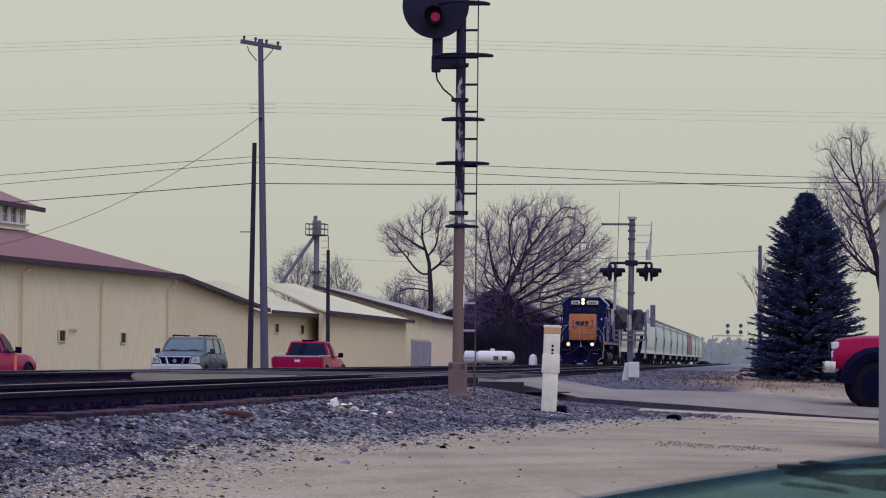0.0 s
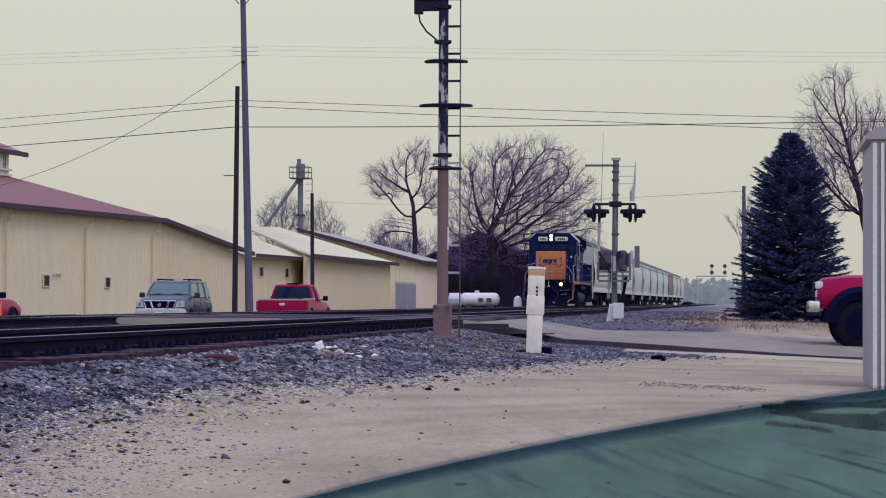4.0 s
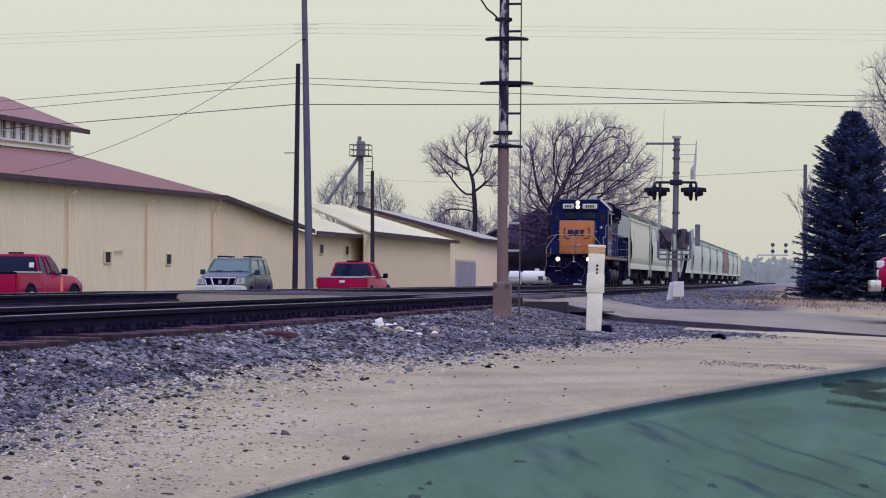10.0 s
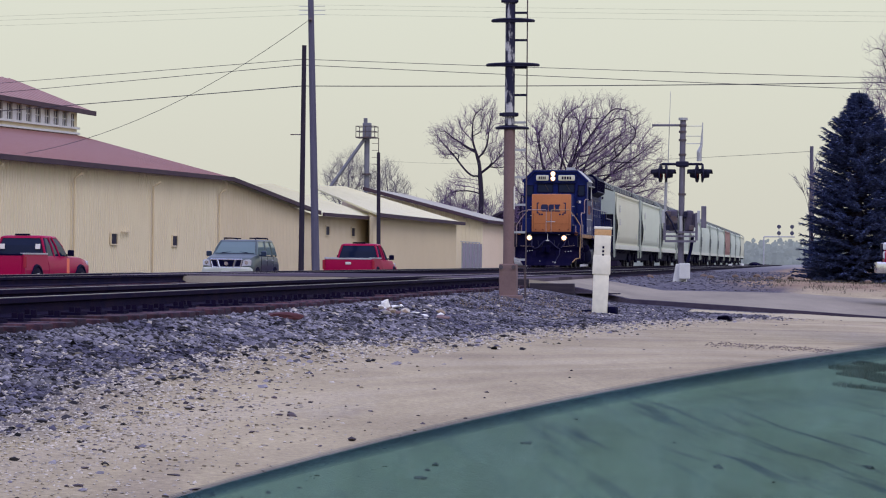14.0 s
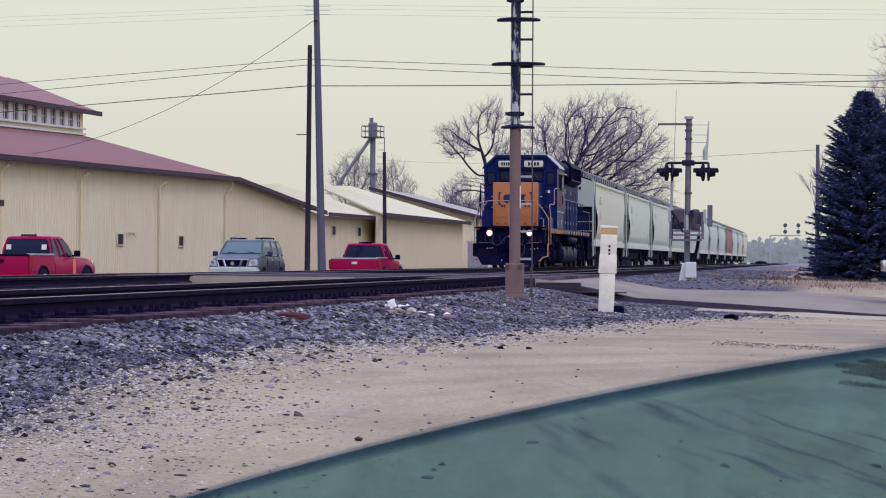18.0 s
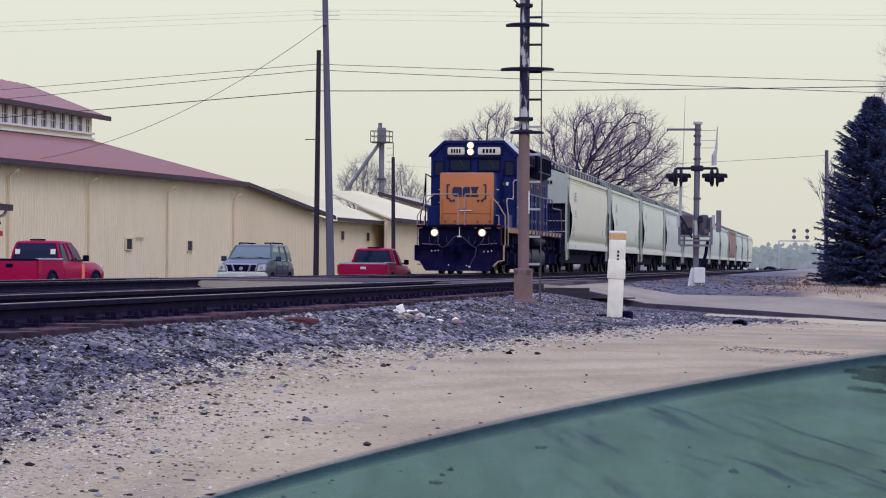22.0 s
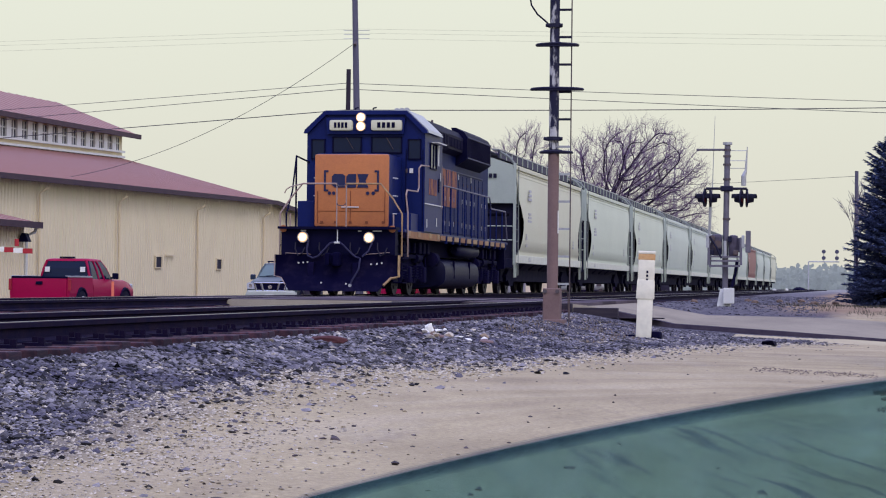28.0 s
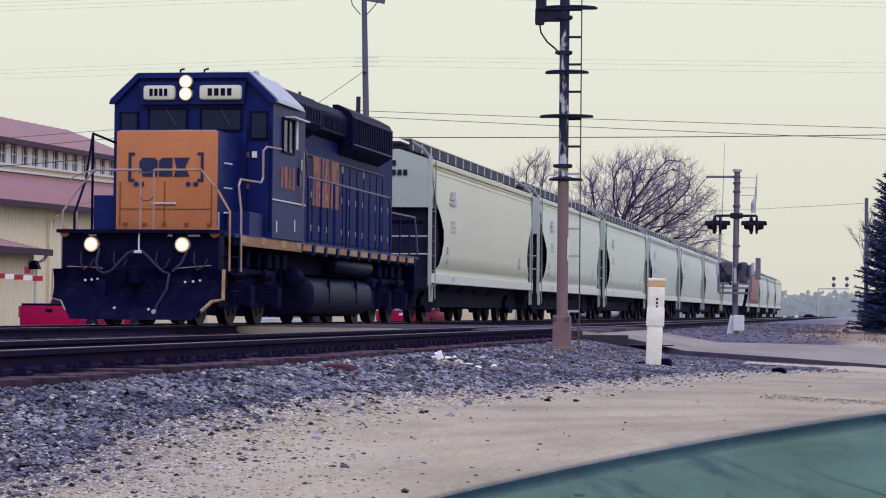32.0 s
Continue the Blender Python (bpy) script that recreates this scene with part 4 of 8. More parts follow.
    for sx in (-1, 1):
        part("air_reservoir", tube(nb(), [(sx * 1.24, 9.7, 1.25), (sx * 1.24, 9.8, 1.25), (sx * 1.24, 13.3, 1.25), (sx * 1.24, 13.4, 1.25)],
                                   [0.1, 0.17, 0.17, 0.1], 16), MATS["dull_blue_grey_iron"], lo, "", True)
    # trucks
    axles = []
    for yc in (3.0, 16.0):
        for sx in (-1, 1):
            bm = nb()
            prism(bm, [(yc - 2.7, 0.72), (yc - 2.6, 0.42), (yc - 1.6, 0.42), (yc - 1.3, 0.32), (yc - 0.6, 0.32), (yc - 0.4, 0.42), (yc + 0.4, 0.42), (yc + 0.6, 0.32),
                       (yc + 1.3, 0.32), (yc + 1.6, 0.42), (yc + 2.6, 0.42), (yc + 2.7, 0.72), (yc + 2.2, 0.95), (yc - 2.2, 0.95)], "x", sx * 0.98, sx * 1.14)
            fr = part("truck_frame", bm, TRUCKIRON, lo, "grimy cast truck side frame")
            for dy in (-1.35, -0.68, 0.68, 1.35):
                bm = nb()
                for j in range(5):
                    disc(bm, (sx * 1.2, yc + dy, 0.46 + 0.07 * j), 0.11, (0, 0, 1), 0.04, 12)
                part("coil_spring", bm, GRIME, fr)
            bm = nb()
            box(bm, (sx * 1.2, yc, 0.99), (0.14, 3.6, 0.1), bevel=0.02)
            part("truck_beam", bm, GRIME, fr)
            for dy in (-2.45, -1.02, 1.02, 2.45):
                part("brake_hanger", tube(nb(), [(sx * 1.18, yc + dy, 1.0), (sx * 1.2, yc + dy + 0.05, 0.6), (sx * 1.14, yc + dy, 0.34)], 0.03, 6), TRUCKIRON, fr)
            part("sand_pipe", tube(nb(), [(sx * 1.3, yc - 2.75, 1.2), (sx * 1.2, yc - 2.72, 0.7), (sx * 0.95, yc - 2.6, 0.14)], 0.022, 6), TRUCKIRON, fr)
            for dy in (-2.05, 0, 2.05):
                bm = nb()
                box(bm, (sx * 1.2, yc + dy, 0.53), (0.16, 0.36, 0.42), bevel=0.04)
                part("journal_box", bm, TRUCKIRON, fr)
            for dy in (-1.0, 1.0):
                part("brake_cylinder", tube(nb(), [(sx * 1.22, yc + dy - 0.3, 0.95), (sx * 1.22, yc + dy + 0.3, 0.95)], 0.12, 12), GRIME, fr)
        for dy in (-2.05, 0, 2.05):
            axles.append(wheelset(lo, yc + dy, 0.51))
    bm = nb()
    box(bm, (0, 18.55, 1.2), (2.8, 0.2, 0.8))
    part("rear_end_plate", bm, GRIME, lo)
    return lo, axles


def hopper_car(paint, rounded, label):
    h = thing("hopper_car", (TRAIN_X, 60, 0), label, "freight car", "freight train")
    L = 19.1
    if rounded:
        half = [(1.42, 1.02), (1.50, 1.3), (1.56, 1.9), (1.60, 2.6), (1.57, 3.3), (1.46, 3.9), (1.22, 4.32), (0.8, 4.5)]
    else:
        half = [(1.50, 1.02), (1.50, 1.36), (1.56, 1.5), (1.60, 2.4), (1.56, 3.4), (1.50, 3.98), (1.44, 4.2), (0.7, 4.44)]
    sec = half + [(-x, z) for x, z in reversed(half)]
    fine = [tuple(Vector(a).lerp(Vector(b), k / 3)) for a, b in zip(half, half[1:]) for k in range(3)] + [half[-1]]
    fine += [(-x, z) for x, z in reversed(fine)]

    def inset(z):
        return 0.5 + 1.3 * math.sin(math.pi * min(1.0, max(0.0, (z - 1.1) / 2.1)))
    bm = nb()
    loft(bm, [[(x, inset(z), z) for x, z in fine], [(x, L - inset(z), z) for x, z in fine]], False)
    body = part("body", bm, paint, h, "", True)
    # side sill stripe and top chord
    for sx in (-1, 1):
        bm = nb()
        box(bm, (sx * 1.52, L / 2, 1.14), (0.09, L - 0.5, 0.26), bevel=0.015)
        part("side_sill", bm, SILLPAINT, h)
        bm = nb()
        box(bm, (sx * 1.50, L / 2, 4.12), (0.09, L - 0.5, 0.14), bevel=0.015)
        part("top_chord", bm, paint, h)
        for zr in (3.98, 3.86):
            bm = nb()
            box(bm, (sx * (1.5 if not rounded else 1.46), L / 2, zr), (0.05, L - 1.2, 0.03), bevel=0.008)
            part("side_rib", bm, paint, h)
        bm = nb()
        box(bm, (sx * 0.86, L / 2, 4.70), (0.26, L - 0.3, 0.025))
        part("running_board", bm, GALV, h, "galvanised roof running board")
        bm = nb()
        box(bm, (sx * 0.96, L / 2, 4.55), (0.03, L - 0.4, 0.25))
        part("hatch_coaming", bm, HATCH, h, "dark hatch coaming")
        for k in range(15):
            bm = nb()
            box(bm, (sx * 0.985, 0.5 + k * (L - 1) / 14, 4.55), (0.03, 0.06, 0.26))
            part("board_bracket", bm, ENDPAINT, h)
    bm = nb()
    box(bm, (0, 0, 0), (1.2, 1.5, 0.06), bevel=0.02)
    lid = mesh_of("hatch_cover", bm, HATCH)
    for k in range(10):
        cover = new("hatch_cover", lid)
        cover.parent = h
        cover.matrix_basis = pose(0, 1.6 + k * (L - 3.2) / 9, 4.66)
    # ends: upper sheet, slope sheet, corner posts, ladders
    for y0, d in ((0.12, 1), (L - 0.12, -1)):
        bm = nb()
        top = [(x, z) for x, z in half if z > 3.2]
        up = top + [(-x, z) for x, z in reversed(top)]
        low = [(1.5, 2.95), (-1.5, 2.95)]
        ring = [(x * 0.985, z) for x, z in [(1.5, 2.95)] + top] + [(-x * 0.985, z) for x, z in reversed([(1.5, 2.95)] + top)]
        loft(bm, [[(x, y0 + d * 0.1, z) for x, z in ring], [(x, y0 + d * 1.1, z) for x, z in ring]])
        part("end_sheet", bm, ENDPAINT if not rounded else paint, h, "pale grey end sheet")
        bm = nb()
        loft(bm, [[(-1.3, y0 + d * 0.2, 2.62), (1.3, y0 + d * 0.2, 2.62), (1.3, y0 + d * 0.24, 2.58), (-1.3, y0 + d * 0.24, 2.58)],
                  [(-1.3, y0 + d * 2.1, 1.2), (1.3, y0 + d * 2.1, 1.2), (1.3, y0 + d * 2.14, 1.16), (-1.3, y0 + d * 2.14, 1.16)]])
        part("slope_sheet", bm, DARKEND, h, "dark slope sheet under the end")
        for sx in (-1, 1):
            bm = nb()
            box(bm, (sx * 1.5, y0 + d * 0.12, 2.6), (0.09, 0.07, 3.3))
            part("corner_post", bm, ENDPAINT, h)
            part("corner_brace", tube(nb(), [(sx * 1.5, y0 + d * 0.15, 4.2), (sx * 1.3, y0 + d * 0.15, 4.45), (sx * 1.0, y0 + d * 0.2, 4.62)], 0.045, 6), LADDERGREY, h)
            lad = part("ladder", tube(nb(), [(sx * 1.57, y0 + d * 0.5, 0.6), (sx * 1.57, y0 + d * 0.5, 4.15)], 0.018, 6), LADDERGREY, h)
            for k in range(9):
                part("rung", tube(nb(), [(sx * 1.57, y0 + d * 0.1, 0.95 + 0.38 * k), (sx * 1.57, y0 + d * 0.5, 0.95 + 0.38 * k)], 0.012, 5), LADDERGREY, lad)
            part("sill_step", tube(nb(), [(sx * 1.5, y0 + d * 0.1, 1.0), (sx * 1.5, y0 + d * 0.16, 0.55), (sx * 1.5, y0 + d * 0.44, 0.55), (sx * 1.5, y0 + d * 0.5, 1.0)], 0.03, 6), ENDPAINT, h)
        for z in (1.75, 2.2):
            part("end_rail", tube(nb(), [(-1.45, y0, z), (1.45, y0, z)], 0.02, 6), ENDPAINT, h)
        # a dark block fills the end recess, its shade put into the colour
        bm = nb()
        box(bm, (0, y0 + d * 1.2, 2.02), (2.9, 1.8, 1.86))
        part("end_bulkhead", bm, DARKEND, h, "dark block for the shade in the end recess")
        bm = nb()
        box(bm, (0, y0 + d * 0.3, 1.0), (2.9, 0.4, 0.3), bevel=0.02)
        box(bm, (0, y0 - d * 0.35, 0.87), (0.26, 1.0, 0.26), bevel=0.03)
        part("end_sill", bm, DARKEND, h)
    # stencilled bars
    for y0, z0, w, hh in ((2.7, 3.3, 0.9, 0.42), (2.7, 2.55, 0.9, 0.36), (2.2, 1.9, 0.4, 0.2), (2.2, 1.62, 0.4, 0.12), (15.4, 1.85, 0.4, 0.34), (3.2, 1.14, 0.5, 0.12)):
        for j in range(3):
            bm = nb()
            box(bm, (1.605 if z0 > 1.5 else 1.57, y0 + w / 2, z0 + hh * (j - 1) / 3), (0.012, w * (1.0 - 0.18 * j), hh / 5))
            part("stencil_bar", bm, STENCIL, body, "faded grey stencil bar")
    for j, w in enumerate((0.62, 0.82)):
        for k in range(4 + 2 * j):
            bm = nb()
            box(bm, (0.1 + 0.15 * k, 0.2, 4.08 - 0.24 * j), (0.1, 0.03, 0.14))
            part("stencil_bar", bm, DARKEND, body, "dark stencil bar")
    # a wide dark box closes the gaps where shade falls under the car
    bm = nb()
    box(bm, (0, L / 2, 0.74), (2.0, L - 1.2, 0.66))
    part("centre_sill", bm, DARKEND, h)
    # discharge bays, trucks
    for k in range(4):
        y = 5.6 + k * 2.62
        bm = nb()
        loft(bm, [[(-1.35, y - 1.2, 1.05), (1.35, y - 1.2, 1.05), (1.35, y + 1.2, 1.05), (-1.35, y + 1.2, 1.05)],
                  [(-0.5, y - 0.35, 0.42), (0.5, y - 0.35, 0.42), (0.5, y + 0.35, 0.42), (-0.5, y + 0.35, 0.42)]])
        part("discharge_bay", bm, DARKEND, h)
    axles = []
    for yc in (2.2, L - 2.2):
        for sx in (-1, 1):
            bm = nb()
            prism(bm, [(yc - 1.15, 0.6), (yc - 1.1, 0.42), (yc - 0.7, 0.45), (yc - 0.35, 0.26), (yc + 0.35, 0.26), (yc + 0.7, 0.45), (yc + 1.1, 0.42), (yc + 1.15, 0.6),
                       (yc + 0.5, 0.82), (yc - 0.5, 0.82)], "x", sx * 0.98, sx * 1.12)
            part("truck_frame", bm, GRIME, h)
        for dy in (-0.88, 0.88):
            axles.append(wheelset(h, yc + dy, 0.46))
    return h, axles


LADDERGREY = material("dull_ladder_grey", (0.22, 0.24, 0.21), 0.6, 0, (0.14, 0.15, 0.15), 4, 0.6, bump=0)
SILLPAINT = material("worn_white_sill", (0.62, 0.63, 0.49), 0.6, 0, (0.47, 0.465, 0.37), 2.5, 0.6)
HATCH = material("dark_roof_hatch", (0.02, 0.02, 0.05), 0.7, 0, (0.07, 0.065, 0.08), 2, 0.6)
ENDPAINT = material("pale_blue_grey_end", (0.40, 0.445, 0.365), 0.6, 0, (0.32, 0.355, 0.295), 1.2, 0.5)
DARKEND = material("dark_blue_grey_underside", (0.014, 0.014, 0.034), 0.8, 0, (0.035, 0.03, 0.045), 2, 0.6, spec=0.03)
STENCIL = material("grey_stencil", (0.42, 0.42, 0.42), 0.8, 0, (0.52, 0.51, 0.48), 8, 0.7)
GREYCAR = material("dusty_light_grey_car", (0.60, 0.60, 0.425), 0.5, 0, (0.55, 0.525, 0.355), 0.45, 0.6, stretch=(1, 0.5, 0.5), speck=0.1)
ROUNDCAR = material("dusty_blue_grey_car", (0.51, 0.56, 0.445), 0.5, 0, (0.43, 0.475, 0.38), 0.5, 0.6, stretch=(1, 0.5, 0.5))
GREENCAR = material("dusty_greenish_grey_car", (0.575, 0.62, 0.465), 0.5, 0, (0.495, 0.54, 0.40), 0.45, 0.6, stretch=(1, 0.5, 0.5))
BROWNCAR = material("oxide_brown_car", (0.28, 0.13, 0.10), 0.6, 0, (0.22, 0.11, 0.09), 0.6, 0.6)

loco, loco_axles = locomotive()
first, first_axles = hopper_car(GREYCAR, False, "dusty light grey covered hopper car with pale end ladders")
round_one, round_axles = hopper_car(ROUNDCAR, True, "blue-grey covered hopper car with rounded sides")
brown_one, brown_axles = hopper_car(BROWNCAR, False, "oxide brown covered hopper car")
green_one, green_axles = hopper_car(GREENCAR, False, "dusty greenish grey covered hopper car with pale end ladders")
hoppers = [first, green_one, copy_thing(green_one, pose(TRAIN_X, 60, 0)), round_one]
hoppers += [copy_thing(round_one, pose(TRAIN_X, 60, 0)) for k in range(4)] + [brown_one]
hoppers += [copy_thing(round_one if k < 2 else first, pose(TRAIN_X, 60, 0)) for k in range(3)]

# ---- signals, poles and trackside posts ----
DULLGALV = material("dull_galvanised_post", (0.15, 0.14, 0.17), 0.6, 0.2, (0.09, 0.085, 0.11), 3, 0.6)
MASTPAINT = material("flaking_black_and_silver_paint", (0.010, 0.010, 0.035), 0.6, 0, (0.48, 0.47, 0.46), 2.6, 0.9, stretch=(1.6, 1.6, 0.5), low=0.53, high=0.58)
RUST = material("rusty_brown_paint", (0.20, 0.13, 0.118), 0.75, 0, (0.14, 0.09, 0.085), 2.5, 0.6)
SIGBLACK = material("signal_black", (0.005, 0.005, 0.024), 0.6, 0, (0.016, 0.015, 0.034), 4, 0.5)
POLEWOOD = material("weathered_pole_wood", (0.11, 0.105, 0.145), 0.9, 0, (0.065, 0.06, 0.09), 1.5, 0.6, stretch=(8, 8, 0.6), bump=0.4)
DARKWOOD = material("dark_pole_wood", (0.022, 0.018, 0.034), 0.9, 0, (0.05, 0.034, 0.042), 1.5, 0.6, stretch=(8, 8, 0.6), bump=0.4)
WIRE = material("cable_black", (0.06, 0.06, 0.075), 0.8, 0, bump=0)
CABINET = material("bare_aluminium_sheet", (0.34, 0.325, 0.33), 0.5, 0.25, (0.28, 0.265, 0.28), 0.8, 0.5)


def signal_mast():
    mx, my = -4.82, 38.0
    base = ground_z(mx, my) - 0.05
    s = thing("signal_mast", (mx, my, 0), "tall railway signal mast with flaking black and silver paint", "railway signal")
    bm = nb()
    box(bm, (0, 0, base / 2 + 0.11), (0.27, 0.27, 0.5 - base - 0.22), bevel=0.015)
    plinth = part("plinth", bm, RUST, s, "rusty brown mast base")
    for sx in (-0.1, 0.1):
        part("bolt", disc(nb(), (sx, -0.14, 0.2), 0.035, (0, 1, 0), 0.05, 8), STEEL, plinth)
    bm = nb()
    box(bm, (0, 0, base + 0.04), (0.42, 0.42, 0.1), bevel=0.015)
    part("foot_plate", bm, RUST, plinth)
    part("lower_pole", tube(nb(), [(0, 0, 0.15), (0, 0, 2.42)], 0.088, 18), RUST, s, "rusty brown lower pole", True)
    part("upper_pole", tube(nb(), [(0, 0, 2.42), (0, 0, 8.3)], 0.078, 18), MASTPAINT, s, "", True)
    for z, r in ((2.62, 0.125), (2.42, 0.115), (4.42, 0.11), (4.98, 0.11)):
        bm = nb()
        disc(bm, (0, 0, z), r, (0, 0, 1), 0.06, 16)
        tube(bm, [(-r - 0.03, -0.05, z), (r + 0.02, -0.05, z)], 0.028, 8)
        part("clamp", bm, SIGBLACK, s)
    # curved standing brackets round the pole
    for z, w in ((2.40, 0.25), (3.40, 0.41), (4.10, 0.33), (5.12, 0.46), (5.95, 0.4), (6.9, 0.4)):
        bm = nb()
        pts = []
        for k in range(13):
            a = math.pi * (k / 12)
            pts.append((-math.cos(a) * w + 0.05, -0.05 - 0.3 * math.sin(a), z))
        tube(bm, pts, 0.022, 6)
        box(bm, (0.05, -0.05, z), (2 * w, 0.09, 0.035))
        part("foot_bracket", bm, SIGBLACK, s)
    for x in (0.255,):
        part("ladder_stile", tube(nb(), [(x + 0.02, 0.0, base + 0.05), (x + 0.016, 0, 2.6), (x + 0.016, 0, 8.2)], 0.011, 6), STEEL, s)
    for k in range(18):
        z = 0.62 - 0.3 + 0.435 * k
        bm = nb()
        box(bm, (0.165, 0, z), (0.2, 0.035, 0.035))
        part("rung", bm, SIGBLACK if z > 2.6 else GALV, s)
    # signal head with a round background
    head = part("signal_head", disc(nb(), (-0.40, -0.12, 5.93), 0.535, (0, 1, 0), 0.03, 48), SIGBLACK, s, "round black signal background", True)
    part("housing", tube(nb(), [(-0.40, 0.05, 5.9), (-0.40, 0.3, 5.9)], [0.3, 0.22], 20), SIGBLACK, head, "", True)
    part("hood", tube(nb(), [(-0.40, -0.12, 5.74), (-0.40, -0.38, 5.74)], 0.15, 24, False), SIGBLACK, head)
    part("lens", disc(nb(), (-0.40, -0.15, 5.74), 0.075, (0, 1, 0), 0.02, 20), glowing("red_signal_lamp", (0.7, 0.01, 0.16), 0.22, (0.2, 0.02, 0.05)), head, "red lit lens")
    bm = nb()
    box(bm, (-0.38, 0, 5.28), (0.16, 0.14, 0.4), bevel=0.02)
    box(bm, (-0.4, 0, 5.0), (0.14, 0.13, 0.26), bevel=0.02)
    box(bm, (-0.2, 0, 5.02), (0.36, 0.12, 0.2), bevel=0.02)
    part("bracket_arm", bm, SIGBLACK, s)
    part("cable", tube(nb(), [(-0.4, 0, 4.88), (-0.38, 0, 4.75), (-0.28, 0, 4.6), (-0.16, 0, 4.5), (-0.08, 0, 4.42)], 0.014, 6), BLACK, s)
    bm = nb()
    box(bm, (0.086, -0.03, 1.3), (0.012, 0.05, 0.36))
    part("number_strip", bm, WHITE, s, "small white strip plate")
    part("ground_wire", tube(nb(), [(0.28, -0.1, base), (0.26, -0.1, 0.2)], 0.008, 5), STEEL, s)
    return s


def marker_post():
    WHITE = material("yellowed_white_plastic", (0.80, 0.76, 0.60), 0.45, 0, (0.72, 0.66, 0.50), 3, 0.5, grain=8, bump=0.03)
    px, py = -3.28, 37.0
    g = ground_z(px, py)
    p = thing("marker_post", (px, py, 0), "white plastic cable marker post with an orange band, leaning slightly", "marker post")
    def leaning(bm):
        bmesh.ops.rotate(bm, verts=bm.verts, cent=(0, 0, g), matrix=Euler((0, radians(2.0), 0)).to_matrix())
        return bm
    bm = nb()
    box(bm, (0, 0, (g + 0.2) / 2 - 0.05), (0.235, 0.1, 0.2 - g + 0.1), bevel=0.018)
    part("lower_sleeve", leaning(bm), WHITE, p, "", True)
    bm = nb()
    box(bm, (0, 0, 0.25), (0.275, 0.125, 0.3), bevel=0.018, taper=0.95)
    part("joint_sleeve", leaning(bm), WHITE, p, "", True)
    bm = nb()
    box(bm, (0, 0, 0.58), (0.25, 0.1, 0.40), bevel=0.018)
    post = part("upper_post", leaning(bm), WHITE, p, "", True)
    bm = nb()
    box(bm, (0, 0, 0.745), (0.256, 0.106, 0.1), bevel=0.018)
    part("band", leaning(bm), material("faded_orange_band", (0.58, 0.33, 0.14), 0.6, 0, (0.62, 0.42, 0.22), 5, 0.5), p, "faded orange band")
    bm = nb()
    box(bm, (0, 0, 0.815), (0.27, 0.115, 0.045), bevel=0.015)
    part("cap", leaning(bm), WHITE, p)
    bm = nb()
    for z, w in ((0.52, 0.03), (0.46, 0.03), (0.40, 0.03), (0.36, 0.06)):
        box(bm, (0.02, -0.054, z), (w, 0.006, 0.035))
    part("print_bar", leaning(bm), BLACK, post, "small black print bars")
    bm = nb()
    box(bm, (-0.17, 0.0, g + 0.05), (0.2, 0.08, 0.03), rz=25)
    part("foot_flap", bm, BLACK, p, "torn black rubber flap")
    bm = nb()
    box(bm, (0.19, 0.05, g + 0.06), (0.16, 0.12, 0.12), rz=-20, bevel=0.03)
    part("foot_bracket", bm, BLACK, p, "torn black rubber at the foot")
    return p


